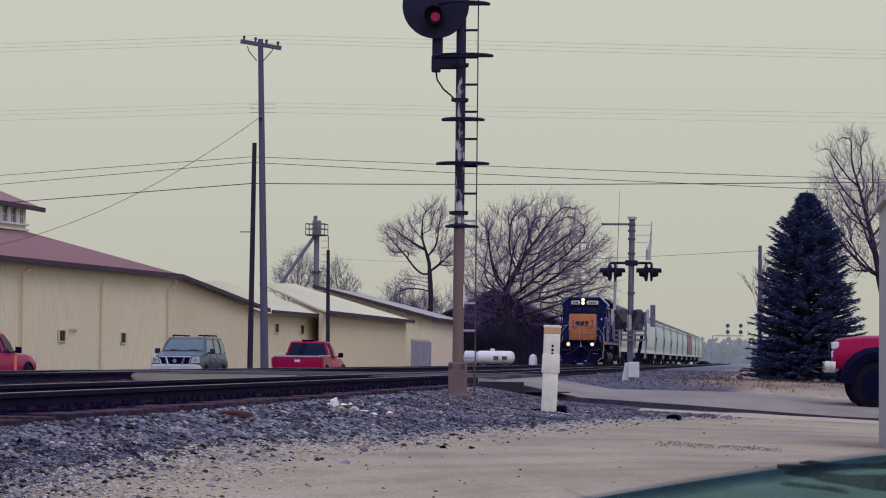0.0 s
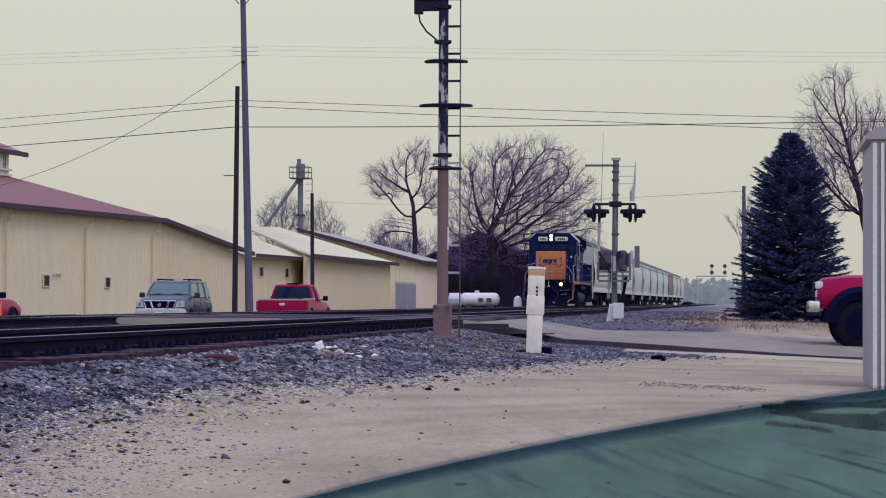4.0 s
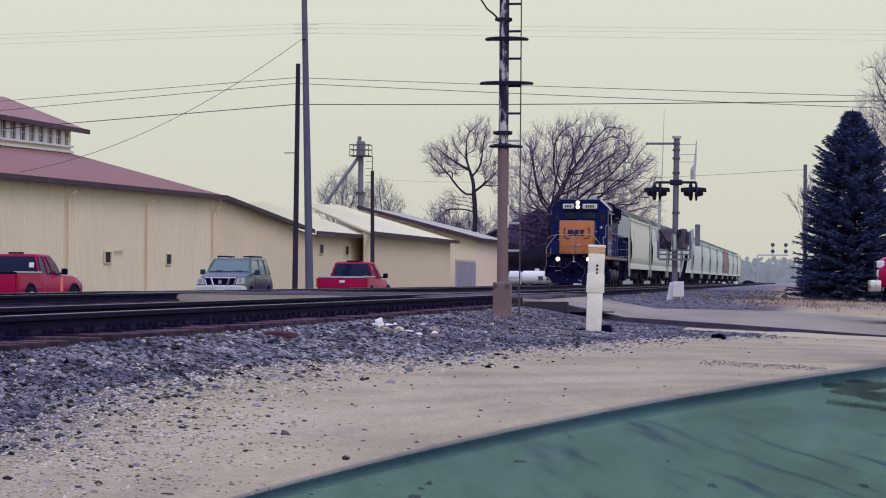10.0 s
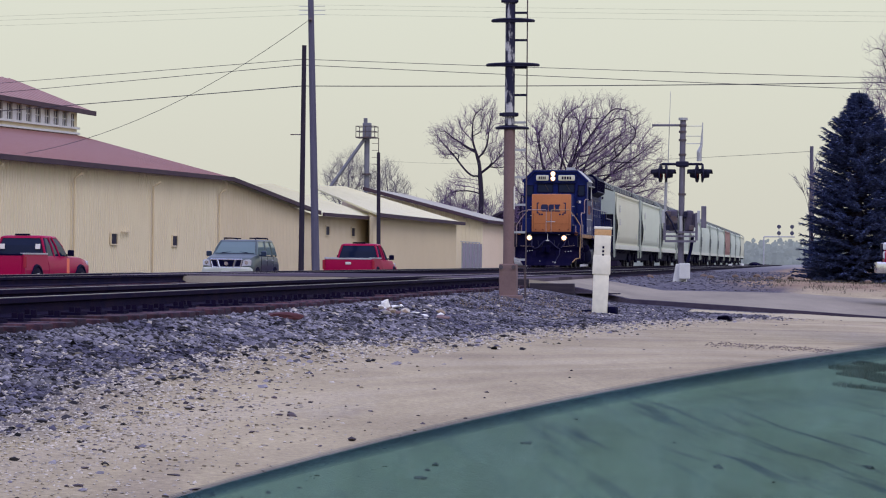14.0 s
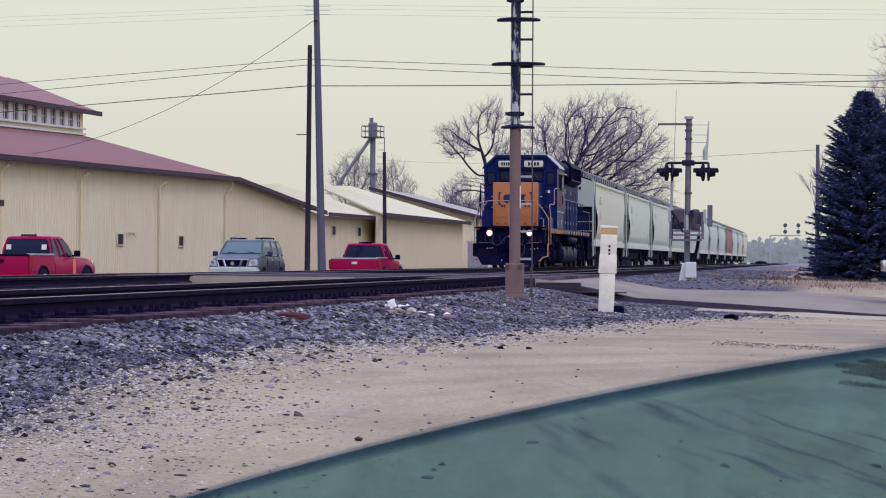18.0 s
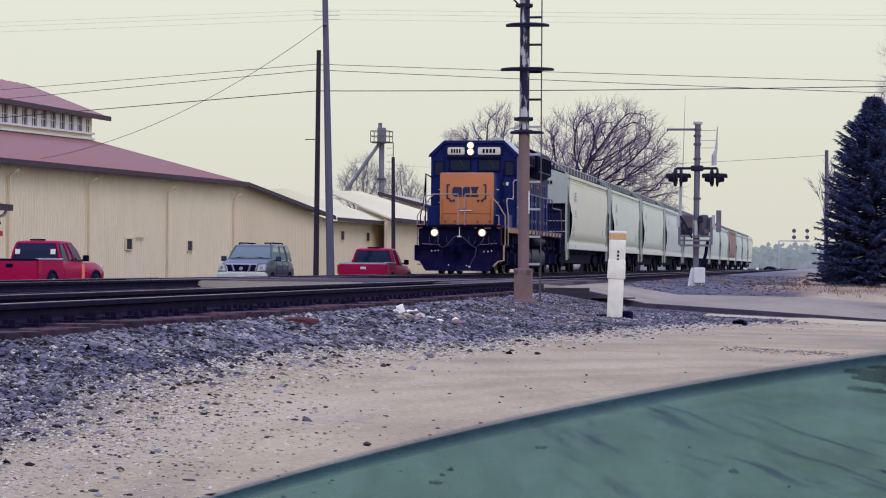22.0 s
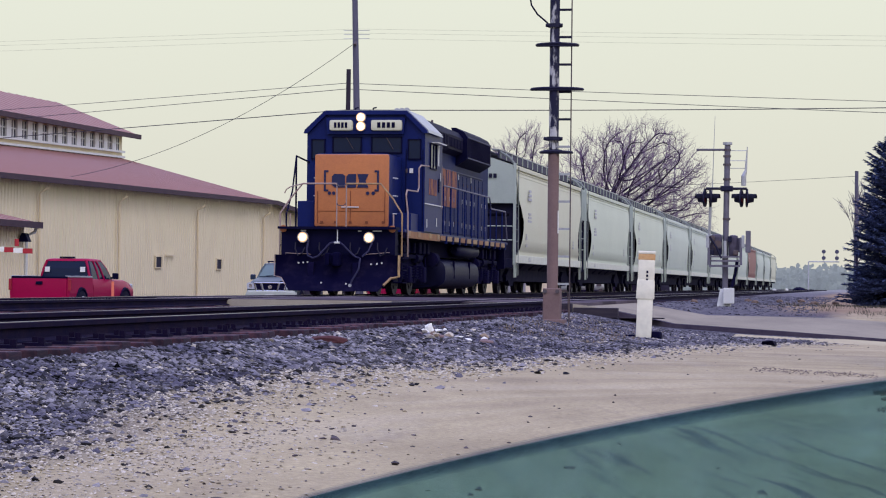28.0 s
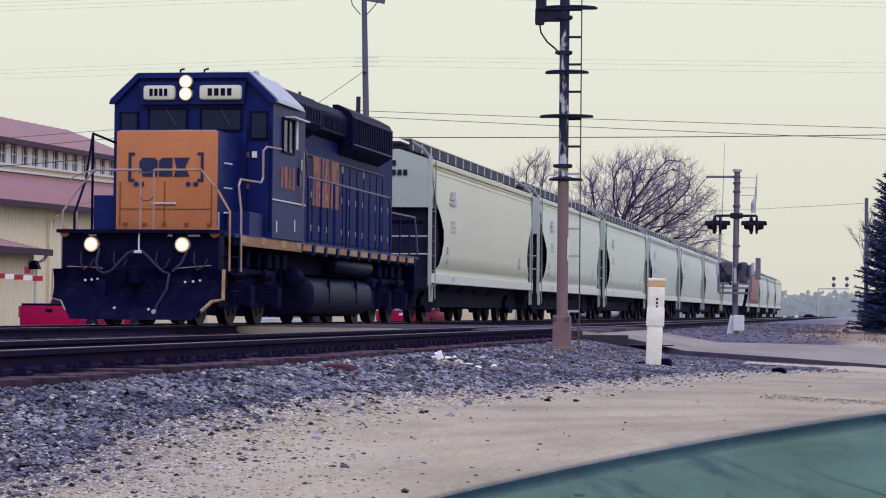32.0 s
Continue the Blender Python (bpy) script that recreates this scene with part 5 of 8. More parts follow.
def crossing_signal():
    cx, cy = -3.2, 58.0
    g = ground_z(cx, cy)
    c = thing("crossing_signal", (cx, cy, 0), "grey crossing signal mast with two pairs of hooded lamps", "crossing signal")
    bm = nb()
    box(bm, (-0.02, 0, g + 0.2), (0.34, 0.34, 0.44), taper=0.55, bevel=0.02)
    part("cast_base", bm, PALE, c, "pale cast base")
    bm = nb()
    box(bm, (0.1, -0.2, g + 0.25), (0.26, 0.2, 0.38), bevel=0.03)
    part("junction_box", bm, PALE, c)
    part("mast", tube(nb(), [(0, 0, g), (0, 0, 1.0), (0.03, 0, 3.72)], 0.07, 18), DULLGALV, c, "", True)
    for z in (3.2, 3.4, 3.55, 2.85, 2.62, 1.9):
        part("band", tube(nb(), [(0.02, 0, z), (0.02, 0, z + 0.05)], 0.092, 16), STEEL, c)
    bm = nb()
    box(bm, (-0.32, 0, 3.58), (0.78, 0.1, 0.05), bevel=0.01)
    part("sign_arm", bm, DULLGALV, c)
    part("cap", tube(nb(), [(0.03, 0, 3.7), (0.03, 0, 3.76)], 0.11, 16), GALV, c)
    bm = nb()
    tube(bm, [(-0.48, 0, 2.65), (0.5, 0, 2.65)], 0.032, 10)
    box(bm, (0.02, 0, 2.65), (0.3, 0.24, 0.13), bevel=0.03)
    arm = part("lamp_arm", bm, SIGBLACK, c)
    for sx in (-1, 1):
        for k, (dx, face) in enumerate(((0.50, -1), (0.37, 1))):
            x = sx * dx
            d = Vector((sx * face, -0.16, 0)).normalized()
            bm = nb()
            o = Vector((x, 0, 2.42))
            disc(bm, o, 0.21, d, 0.03, 28)
            tube(bm, [o - d * 0.16, o], [0.09, 0.12], 14)
            lamp = part("lamp_unit", bm, SIGBLACK, arm, "black hooded flashing lamp")
            side = d.cross(Vector((0, 0, 1)))
            pts = []
            bm = nb()
            rows = []
            for j in range(9):
                a = math.pi * j / 8
                e = side * math.cos(a) * 0.12 + Vector((0, 0, 1)) * math.sin(a) * 0.12
                rows.append((bm.verts.new(o + d * 0.02 + e), bm.verts.new(o + d * 0.36 + e * 0.85)))
            for a, b in zip(rows, rows[1:]):
                bm.faces.new((a[0], a[1], b[1], b[0]))
            bmesh.ops.solidify(bm, geom=bm.faces[:], thickness=0.012)
            part("hood", bm, SIGBLACK, lamp)
            part("lens", disc(nb(), o + d * 0.02, 0.11, d, 0.02, 18), material("dark_red_lens", (0.12, 0.01, 0.015), 0.2, bump=0), lamp)
            part("drop_pipe", tube(nb(), [(x, 0, 2.65), (x, 0, 2.38)], 0.028, 8), SIGBLACK, lamp)
    part("rod", tube(nb(), [(-0.40, 0.1, 1.2), (-0.36, 0.1, 2.6)], 0.035, 8), GALV, c)
    part("whip_antenna", tube(nb(), [(-0.33, 0.1, 2.6), (-0.28, 0.1, 4.4)], [0.012, 0.005], 6), GALV, c)
    part("bell_cable", tube(nb(), [(0.50, 0, 3.65), (0.47, 0, 3.1), (0.42, 0, 2.95), (0.42, 0, 2.72)], [0.01, 0.03, 0.06, 0.06], 8), GALV, c, "pale hanging counterweight strip")
    for z in (3.56, 3.32, 3.14):
        part("tie_rod", tube(nb(), [(0.1, 0, z), (0.48, 0, z)], 0.008, 5), GALV, c)
    # gate mechanism and its frame
    bm = nb()
    box(bm, (-0.21, -0.05, 1.3), (0.26, 0.36, 0.5), bevel=0.06)
    box(bm, (-0.36, -0.1, 1.2), (0.1, 0.2, 0.3), bevel=0.03)
    part("gate_machine", bm, material("dull_grey_casting", (0.085, 0.072, 0.105), 0.6, 0.1, (0.035, 0.03, 0.05), 5, 0.6), c, "grey gate machine box")
    bm = nb()
    box(bm, (0.19, -0.02, 1.27), (0.22, 0.3, 0.54), bevel=0.07)
    box(bm, (0.33, -0.1, 1.3), (0.08, 0.2, 0.34), bevel=0.03)
    part("relay_case", bm, MATS["dull_grey_casting"], c, "grey relay case")
    bm = nb()
    for z in (0.92, 1.02):
        box(bm, (0.0, -0.26, z), (0.78, 0.05, 0.04))
    box(bm, (0, -0.3, 0.80), (0.74, 0.05, 0.05))
    for x in (-0.38, 0.38):
        box(bm, (x, -0.26, 1.15), (0.06, 0.06, 0.66))
    part("guard_frame", bm, DULLGALV, c, "grey steel guard frame")
    bm = nb()
    box(bm, (0.55, -0.25, 1.38), (0.12, 0.1, 0.52), bevel=0.015)
    part("counterweight", bm, DULLGALV, c)
    for x, z, w, h, m in ((-0.30, 1.46, 0.12, 0.12, STEEL), (-0.12, 1.16, 0.10, 0.16, SIGBLACK), (0.12, 1.44, 0.09, 0.14, SIGBLACK), (0.26, 1.12, 0.12, 0.12, STEEL), (-0.30, 1.12, 0.10, 0.12, SIGBLACK)):
        bm = nb()
        box(bm, (x, -0.24, z), (w, 0.1, h), bevel=0.015)
        part("switch_box", bm, m, c, "small dark switch box")
    part("spring_cylinder", tube(nb(), [(0.0, -0.2, 0.98), (0.0, -0.2, 1.4)], 0.055, 12), GALV, c, "pale buffer cylinder", True)
    part("crank_arm", tube(nb(), [(-0.36, -0.28, 1.5), (-0.2, -0.3, 1.25), (-0.08, -0.3, 0.98)], 0.025, 6), SIGBLACK, c)
    bm = nb()
    disc(bm, (-0.17, -0.26, 1.3), 0.11, (0, 1, 0), 0.06, 18)
    part("gear_cover", bm, STEEL, c, "round gear cover")
    for x in (-0.41, 0.43):
        bm = nb()
        box(bm, (x, -0.28, 1.38), (0.07, 0.05, 0.3), bevel=0.01)
        part("gate_bracket", bm, GALV, c, "pale gate arm bracket")
    part("conduit", tube(nb(), [(0.28, -0.05, 0.9), (0.24, -0.1, 0.6), (0.17, -0.18, 0.3)], 0.04, 8), BLACK, c)
    return c


def bungalow():
    b = thing("equipment_cabin", (2.5, 30.2, 0), "bare aluminium trackside equipment cabin with a closed door", "equipment cabin")
    g = ground_z(2.6, 29.0) - 0.03
    bm = nb()
    box(bm, (0.15, 0, (g + 2.26) / 2 + 0.04), (2.4, 2.4, 2.26 - g - 0.08))
    body = part("body", bm, CABINET, b)
    bm = nb()
    prism(bm, [(-1.12, 2.24), (-1.12, 2.3), (-1.0, 2.38), (0.15, 2.5), (1.3, 2.38), (1.42, 2.3), (1.42, 2.24)], "y", -1.26, 1.26)
    part("roof", bm, CABINET, b, "shallow curved metal roof")
    for k, (x, w) in enumerate(((-1.02, 0.05), (-0.93, 0.04), (-0.86, 0.02))):
        bm = nb()
        box(bm, (x, -1.215 - 0.012 * k, (g + 2.2) / 2), (w, 0.04, 2.2 - g), bevel=0.006)
        part("corner_trim", bm, PALE if k < 2 else BLACK, b, "pale corner trim")
    bm = nb()
    box(bm, (-0.8, -1.21, 0.35), (0.04, 0.03, 0.5), bevel=0.01)
    part("hinge", bm, GALV, b)
    bm = nb()
    box(bm, (0.2, -1.21, 0.8), (1.0, 0.02, 2.2), bevel=0.005)
    door = part("door", bm, CABINET, b, "plain metal door")
    bm = nb()
    box(bm, (-0.2, -1.24, 0.75), (0.05, 0.05, 0.2), bevel=0.01)
    part("handle", bm, STEEL, door)
    part("vent_pipe", tube(nb(), [(-0.2, 0, 2.45), (-0.2, 0, 2.9)], 0.04, 10), BLACK, b)
    return b


def utility_pole(x, y, top, r0, r1, mat, label, lean=0.0, low=-0.9):
    p = thing("utility_pole", (x, y, low), label, "utility pole")
    part("shaft", tube(nb(), [(0, 0, 0), (lean * 0.5, 0, (top - low) * 0.5), (lean, 0, top - low)], [r0, (r0 + r1) / 2, r1], 14), mat, p, "", True)
    return p


def wire(pts, sag, name="overhead_wire", r=0.016, label="thin black overhead wire strung between poles"):
    path = []
    for a, b in zip(pts, pts[1:]):
        for k in range(16 if b is not pts[-1] else 17):
            u = k / 16
            path.append((a[0] + (b[0] - a[0]) * u, a[1] + (b[1] - a[1]) * u, a[2] + (b[2] - a[2]) * u - sag * 4 * u * (1 - u)))
    return solid(name, tube(nb(), path, r, 5), WIRE, label, "overhead wire", group="overhead wires")


signal_mast()
marker_post()
crossing_signal()
bungalow()

tall = utility_pole(-17.74, 85, 11.75, 0.15, 0.095, POLEWOOD, "tall weathered wooden utility pole with a crossarm", lean=-0.34)
bm = nb()
box(bm, (-0.32, 0, 12.45), (1.5, 0.13, 0.14), rz=0)
bmesh.ops.rotate(bm, verts=bm.verts, cent=(-0.32, 0, 12.45), matrix=Euler((0, radians(7), radians(24))).to_matrix())
arm = part("crossarm", bm, POLEWOOD, tall)
for x, dz in ((-0.62, 0.2), (-0.2, 0.16), (0.2, 0.1), (0.62, 0.05)):
    part("insulator", tube(nb(), [(-0.32 + x * 0.92, x * 0.4, 12.43 + dz - 0.08), (-0.32 + x * 0.92, x * 0.4, 12.54 + dz)], [0.025, 0.06], 8), STEEL, arm)
for sx in (-1, 1):
    part("brace", tube(nb(), [(-0.32 + sx * 0.5, 0, 12.4), (-0.32 + sx * 0.42, -0.1, 12.2), (-0.32 + sx * 0.12, -0.14, 11.85)], 0.018, 5), STEEL, tall)
part("hook", tube(nb(), [(-0.24, -0.15, 9.85), (-0.24, -0.25, 9.75)], 0.06, 8), STEEL, tall)
for z in (10.3, 10.15, 10.0):
    part("line_stub", tube(nb(), [(-0.7, 0, z), (0.25, 0, z)], 0.01, 5), GALV, tall)
short = utility_pole(-19.38, 90, 8.45, 0.11, 0.085, DARKWOOD, "plain dark wooden utility pole without a crossarm", lean=0.06)
part("pin", tube(nb(), [(-0.45, 0, 5.95), (0, 0, 5.95)], 0.02, 5), STEEL, short)
third = utility_pole(-19.1, 105, 5.05, 0.10, 0.075, DARKWOOD, "short dark wooden pole beside the sheds", lean=-0.05)
utility_pole(-0.2, 96, 4.9, 0.09, 0.07, POLEWOOD, "grey utility pole half hidden by the spruce", low=-0.3)

# wires: three bundles past the short pole that run on behind the barn, faint ones higher up, the guy wire
def behind(z):
    return (-108, 162, 0.3 + (z - 0.3) * 1.8)


wire([behind(5.06), (-19.4, 90, 7.92), (10, 92, 7.05), (60, 94, 7.4)], 0.05, r=0.011)
wire([behind(4.35), (-19.4, 90, 7.7), (8, 92, 6.62), (60, 94, 5.3)], 0.05, r=0.012)
wire([behind(3.82), (-19.4, 90, 6.9), (2, 92, 7.1), (60, 94, 7.9)], 0.05, r=0.017)
for k, z in enumerate((11.9, 11.75, 11.6)):
    wire([(-90, 84, z - 1.1), (-17.9, 85, z), (60, 86, z - 1.6)], 0.25, r=0.003)
for k, z in enumerate((9.45, 9.3, 9.1)):
    wire([(-90, 84, z - 1.4), (-17.9, 85, z), (60, 86, z - 0.9)], 0.2, r=0.0025)
wire([(-17.95, 84.8, 8.95), (-33.5, 95, 4.35)], 1.0, "guy_wire", 0.010, "slack wire from the tall pole to the barn roof")
wire([(-0.2, 96, 4.7), (-40, 220, 9.5)], 0.4, r=0.008)

# far signals over the line
far = thing("far_signal", (-5.0, 400, 0), "two distant twin-lamp railway signals on a gantry", "railway signal")
bm = nb()
tube(bm, [(-3.5, 0, -0.6), (-3.5, 0, 4.6)], 0.10, 8)
tube(bm, [(-3.5, 0, 4.6), (1.5, 0, 4.6)], 0.10, 6)
# distance haze is put into the paler colours of this signal
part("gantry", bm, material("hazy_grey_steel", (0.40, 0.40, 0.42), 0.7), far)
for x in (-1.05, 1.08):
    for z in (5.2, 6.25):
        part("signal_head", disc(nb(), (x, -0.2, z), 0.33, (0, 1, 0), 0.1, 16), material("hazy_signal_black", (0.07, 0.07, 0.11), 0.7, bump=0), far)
    part("stem", tube(nb(), [(x, 0, 4.6), (x, 0, 6.6)], 0.05, 6), MATS["hazy_grey_steel"], far)

# lowered crossing gate beyond the tracks
gate = thing("crossing_gate", (-19.6, 50, 0), "lowered red and white striped crossing gate arm", "crossing gate")
part("mast", tube(nb(), [(0, 0, -0.85), (0, 0, 3.2)], 0.08, 12), GALV, gate, "", True)
bm = nb()
box(bm, (0, 0, 0.95), (0.36, 0.4, 0.5), bevel=0.03)
part("machine", bm, GALV, gate)
REDPAINT = material("red_stripe_paint", (0.35, 0.02, 0.03), 0.5, 0, (0.25, 0.03, 0.03), 5, 0.4)
for k in range(9):
    bm = nb()
    box(bm, (0.12 + 0.21 * k, 0, 1.015 - 0.012 * k), (0.21, 0.05, 0.11))
    part("stripe", bm, REDPAINT if k % 2 == 0 else WHITE, gate, "red stripe" if k % 2 == 0 else "white stripe")
part("arm_lamp", tube(nb(), [(1.55, 0, 1.02), (1.55, 0, 1.18)], 0.05, 8), REDPAINT, gate)

# orange stake between the tracks
st = thing("marker_stake", (-15.3, 48.2, ground_z(-15.3, 43)), "thin orange marker stake in the ballast", "stake")
bm = nb()
box(bm, (0, 0, 0.26), (0.05, 0.03, 0.56))
part("shaft", bm, material("orange_stake", (0.6, 0.14, 0.08), 0.6), st)

# ---- the yellow sheds beyond the tracks ----
SIDING = material("cream_yellow_siding", (0.73, 0.625, 0.405), 0.6, 0, (0.66, 0.56, 0.35), 0.3, 0.6, grain=12, bump=0.02, speck=0.05)
SIDING2 = material("ochre_siding", (0.68, 0.565, 0.36), 0.6, 0, (0.62, 0.51, 0.32), 0.3, 0.6, grain=12, bump=0.02, speck=0.05)
PINKSIDE = material("pinkish_cream_siding", (0.76, 0.62, 0.45), 0.65, 0, (0.70, 0.56, 0.40), 0.3, 0.5, grain=6, speck=0.06)
REDROOF = material("dull_red_metal_roof", (0.262, 0.124, 0.090), 0.55, 0, (0.228, 0.107, 0.079), 0.3, 0.6, grain=8, speck=0.08)
WHITEROOF = material("white_metal_roof", (0.66, 0.61, 0.36), 0.6, 0, (0.61, 0.56, 0.33), 0.25, 0.5, grain=8, spec=0.15, speck=0.05)
FASCIA = material("dark_fascia", (0.05, 0.028, 0.04), 0.7, 0, (0.08, 0.05, 0.05), 2, 0.5)
WINDOWGLASS = material("dark_dusty_window_glass", (0.02, 0.018, 0.036), 0.4, 0, (0.045, 0.042, 0.055), 3, 0.5, bump=0, spec=0.06)
LOT = -0.9
ELEVSTEEL = material("hazy_elevator_steel", (0.17, 0.17, 0.19), 0.6, 0.1, (0.11, 0.11, 0.135), 1.5, 0.6)


def siding_wall(name, a, b, za, zb, mat, parent, label="", thick=0.25, low=LOT - 0.1, pitch=0.3):
    """A ribbed metal wall from plan point a to b, with eave heights za and zb, and its ribs."""
    ax, ay = a
    bx, by = b
    n = math.hypot(bx - ax, by - ay)
    ux, uy = (bx - ax) / n, (by - ay) / n
    px, py = uy, -ux
    bm = nb()
    k = max(2, int(n / pitch))
    line = []
    for i in range(k):
        for du, d in ((0.0, 0.0), (0.36, 0.0), (0.44, 0.03), (0.56, 0.03), (0.64, 0.0)):
            line.append(((i + du) / k, d))
    line.append((1.0, 0.0))
    low_f = [bm.verts.new((ax + (bx - ax) * u + px * d, ay + (by - ay) * u + py * d, low)) for u, d in line]
    top_f = [bm.verts.new((ax + (bx - ax) * u + px * d, ay + (by - ay) * u + py * d, za + (zb - za) * u)) for u, d in line]
    back = [bm.verts.new(p) for p in ((bx - px * thick, by - py * thick, low), (ax - px * thick, ay - py * thick, low),
                                      (bx - px * thick, by - py * thick, zb), (ax - px * thick, ay - py * thick, za))]
    for i in range(len(line) - 1):
        bm.faces.new((low_f[i], low_f[i + 1], top_f[i + 1], top_f[i]))
    bm.faces.new((back[0], back[1], back[3], back[2]))
    bm.faces.new((low_f[-1], back[0], back[2], top_f[-1]))
    bm.faces.new((back[1], low_f[0], top_f[0], back[3]))
    bm.faces.new(top_f + [back[2], back[3]])
    bmesh.ops.recalc_face_normals(bm, faces=bm.faces[:])
    return part(name, bm, mat, parent, label)


def roof_sheet(name, corners, mat, parent, thick=0.12, seams=0, label=""):
    """A roof slab from eave a, b up to ridge c, d, with standing seams from eave to ridge."""
    a, b, c, d = [Vector(p) for p in corners]
    bm = nb()
    up = (b - a).cross(d - a).normalized()
    if up.z < 0:
        up = -up
    line = [(0.0, 0.0)]
    for i in range(seams):
        line += [((i + 0.4) / seams, 0.0), ((i + 0.46) / seams, 0.025), ((i + 0.54) / seams, 0.025), ((i + 0.6) / seams, 0.0)]
    line.append((1.0, 0.0))
    eave = [bm.verts.new(a.lerp(b, u) + up * h) for u, h in line]
    crest = [bm.verts.new(d.lerp(c, u) + up * h) for u, h in line]
    drop = Vector((0, 0, thick))
    under = [bm.verts.new(p - drop) for p in (a, b, c, d)]
    for i in range(len(line) - 1):
        bm.faces.new((eave[i], eave[i + 1], crest[i + 1], crest[i]))
    bm.faces.new(under[::-1])
    bm.faces.new(eave[::-1] + under[:2])
    bm.faces.new(crest + [under[2], under[3]])
    bm.faces.new((eave[0], crest[0], under[3], under[0]))
    bm.faces.new((crest[-1], eave[-1], under[1], under[2]))
    bmesh.ops.recalc_face_normals(bm, faces=bm.faces[:])
    return part(name, bm, mat, parent, label)


def edge_board(pts, parent, size=0.15, name="fascia"):
    bm = nb()
    for a, b in zip(pts, pts[1:]):
        a, b = Vector(a), Vector(b)
        loft(bm, [[a + Vector((0.12, 0, 0.06)), a + Vector((0.0, 0, 0.06)), a + Vector((0, 0, -size)), a + Vector((0.12, 0, -size))],
                  [b + Vector((0.12, 0, 0.06)), b + Vector((0.0, 0, 0.06)), b + Vector((0, 0, -size)), b + Vector((0.12, 0, -size))]])
    return part(name, bm, FASCIA, parent, "dark eave fascia")


def small_window(parent, x, y, z, w, h, turn=0.0, name="window"):
    """A recessed window in a wall that faces +x, turned a little."""
    bm = nb()
    box(bm, (x + 0.03, y, z), (0.03, w, h), rz=turn)
    win = part(name, bm, WINDOWGLASS, parent, "small dark window")
    bm = nb()
    for dz in (-h / 2 - 0.03, h / 2 + 0.03):
        box(bm, (x + 0.05, y, z + dz), (0.07, w + 0.1, 0.05), rz=turn)
    for dy in (-w / 2 - 0.04, w / 2 + 0.04):
        box(bm, (x + 0.06 - math.sin(radians(turn)) * dy, y + dy, z), (0.07, 0.05, h), rz=turn)
    part("frame", bm, SIDING2, win)
    return win


def quad_sheet(name, corners, mat, parent, thick=0.14, label=""):
    bm = nb()
    p = [bm.verts.new(v) for v in corners]
    q = [bm.verts.new(v.co - Vector((0, 0, thick))) for v in p]
    k = len(p)
    bm.faces.new(p)
    bm.faces.new(q[::-1])
    for i in range(k):
        bm.faces.new((p[i], p[(i + 1) % k], q[(i + 1) % k], q[i]))
    bmesh.ops.recalc_face_normals(bm, faces=bm.faces[:])
    return part(name, bm, mat, parent, label)


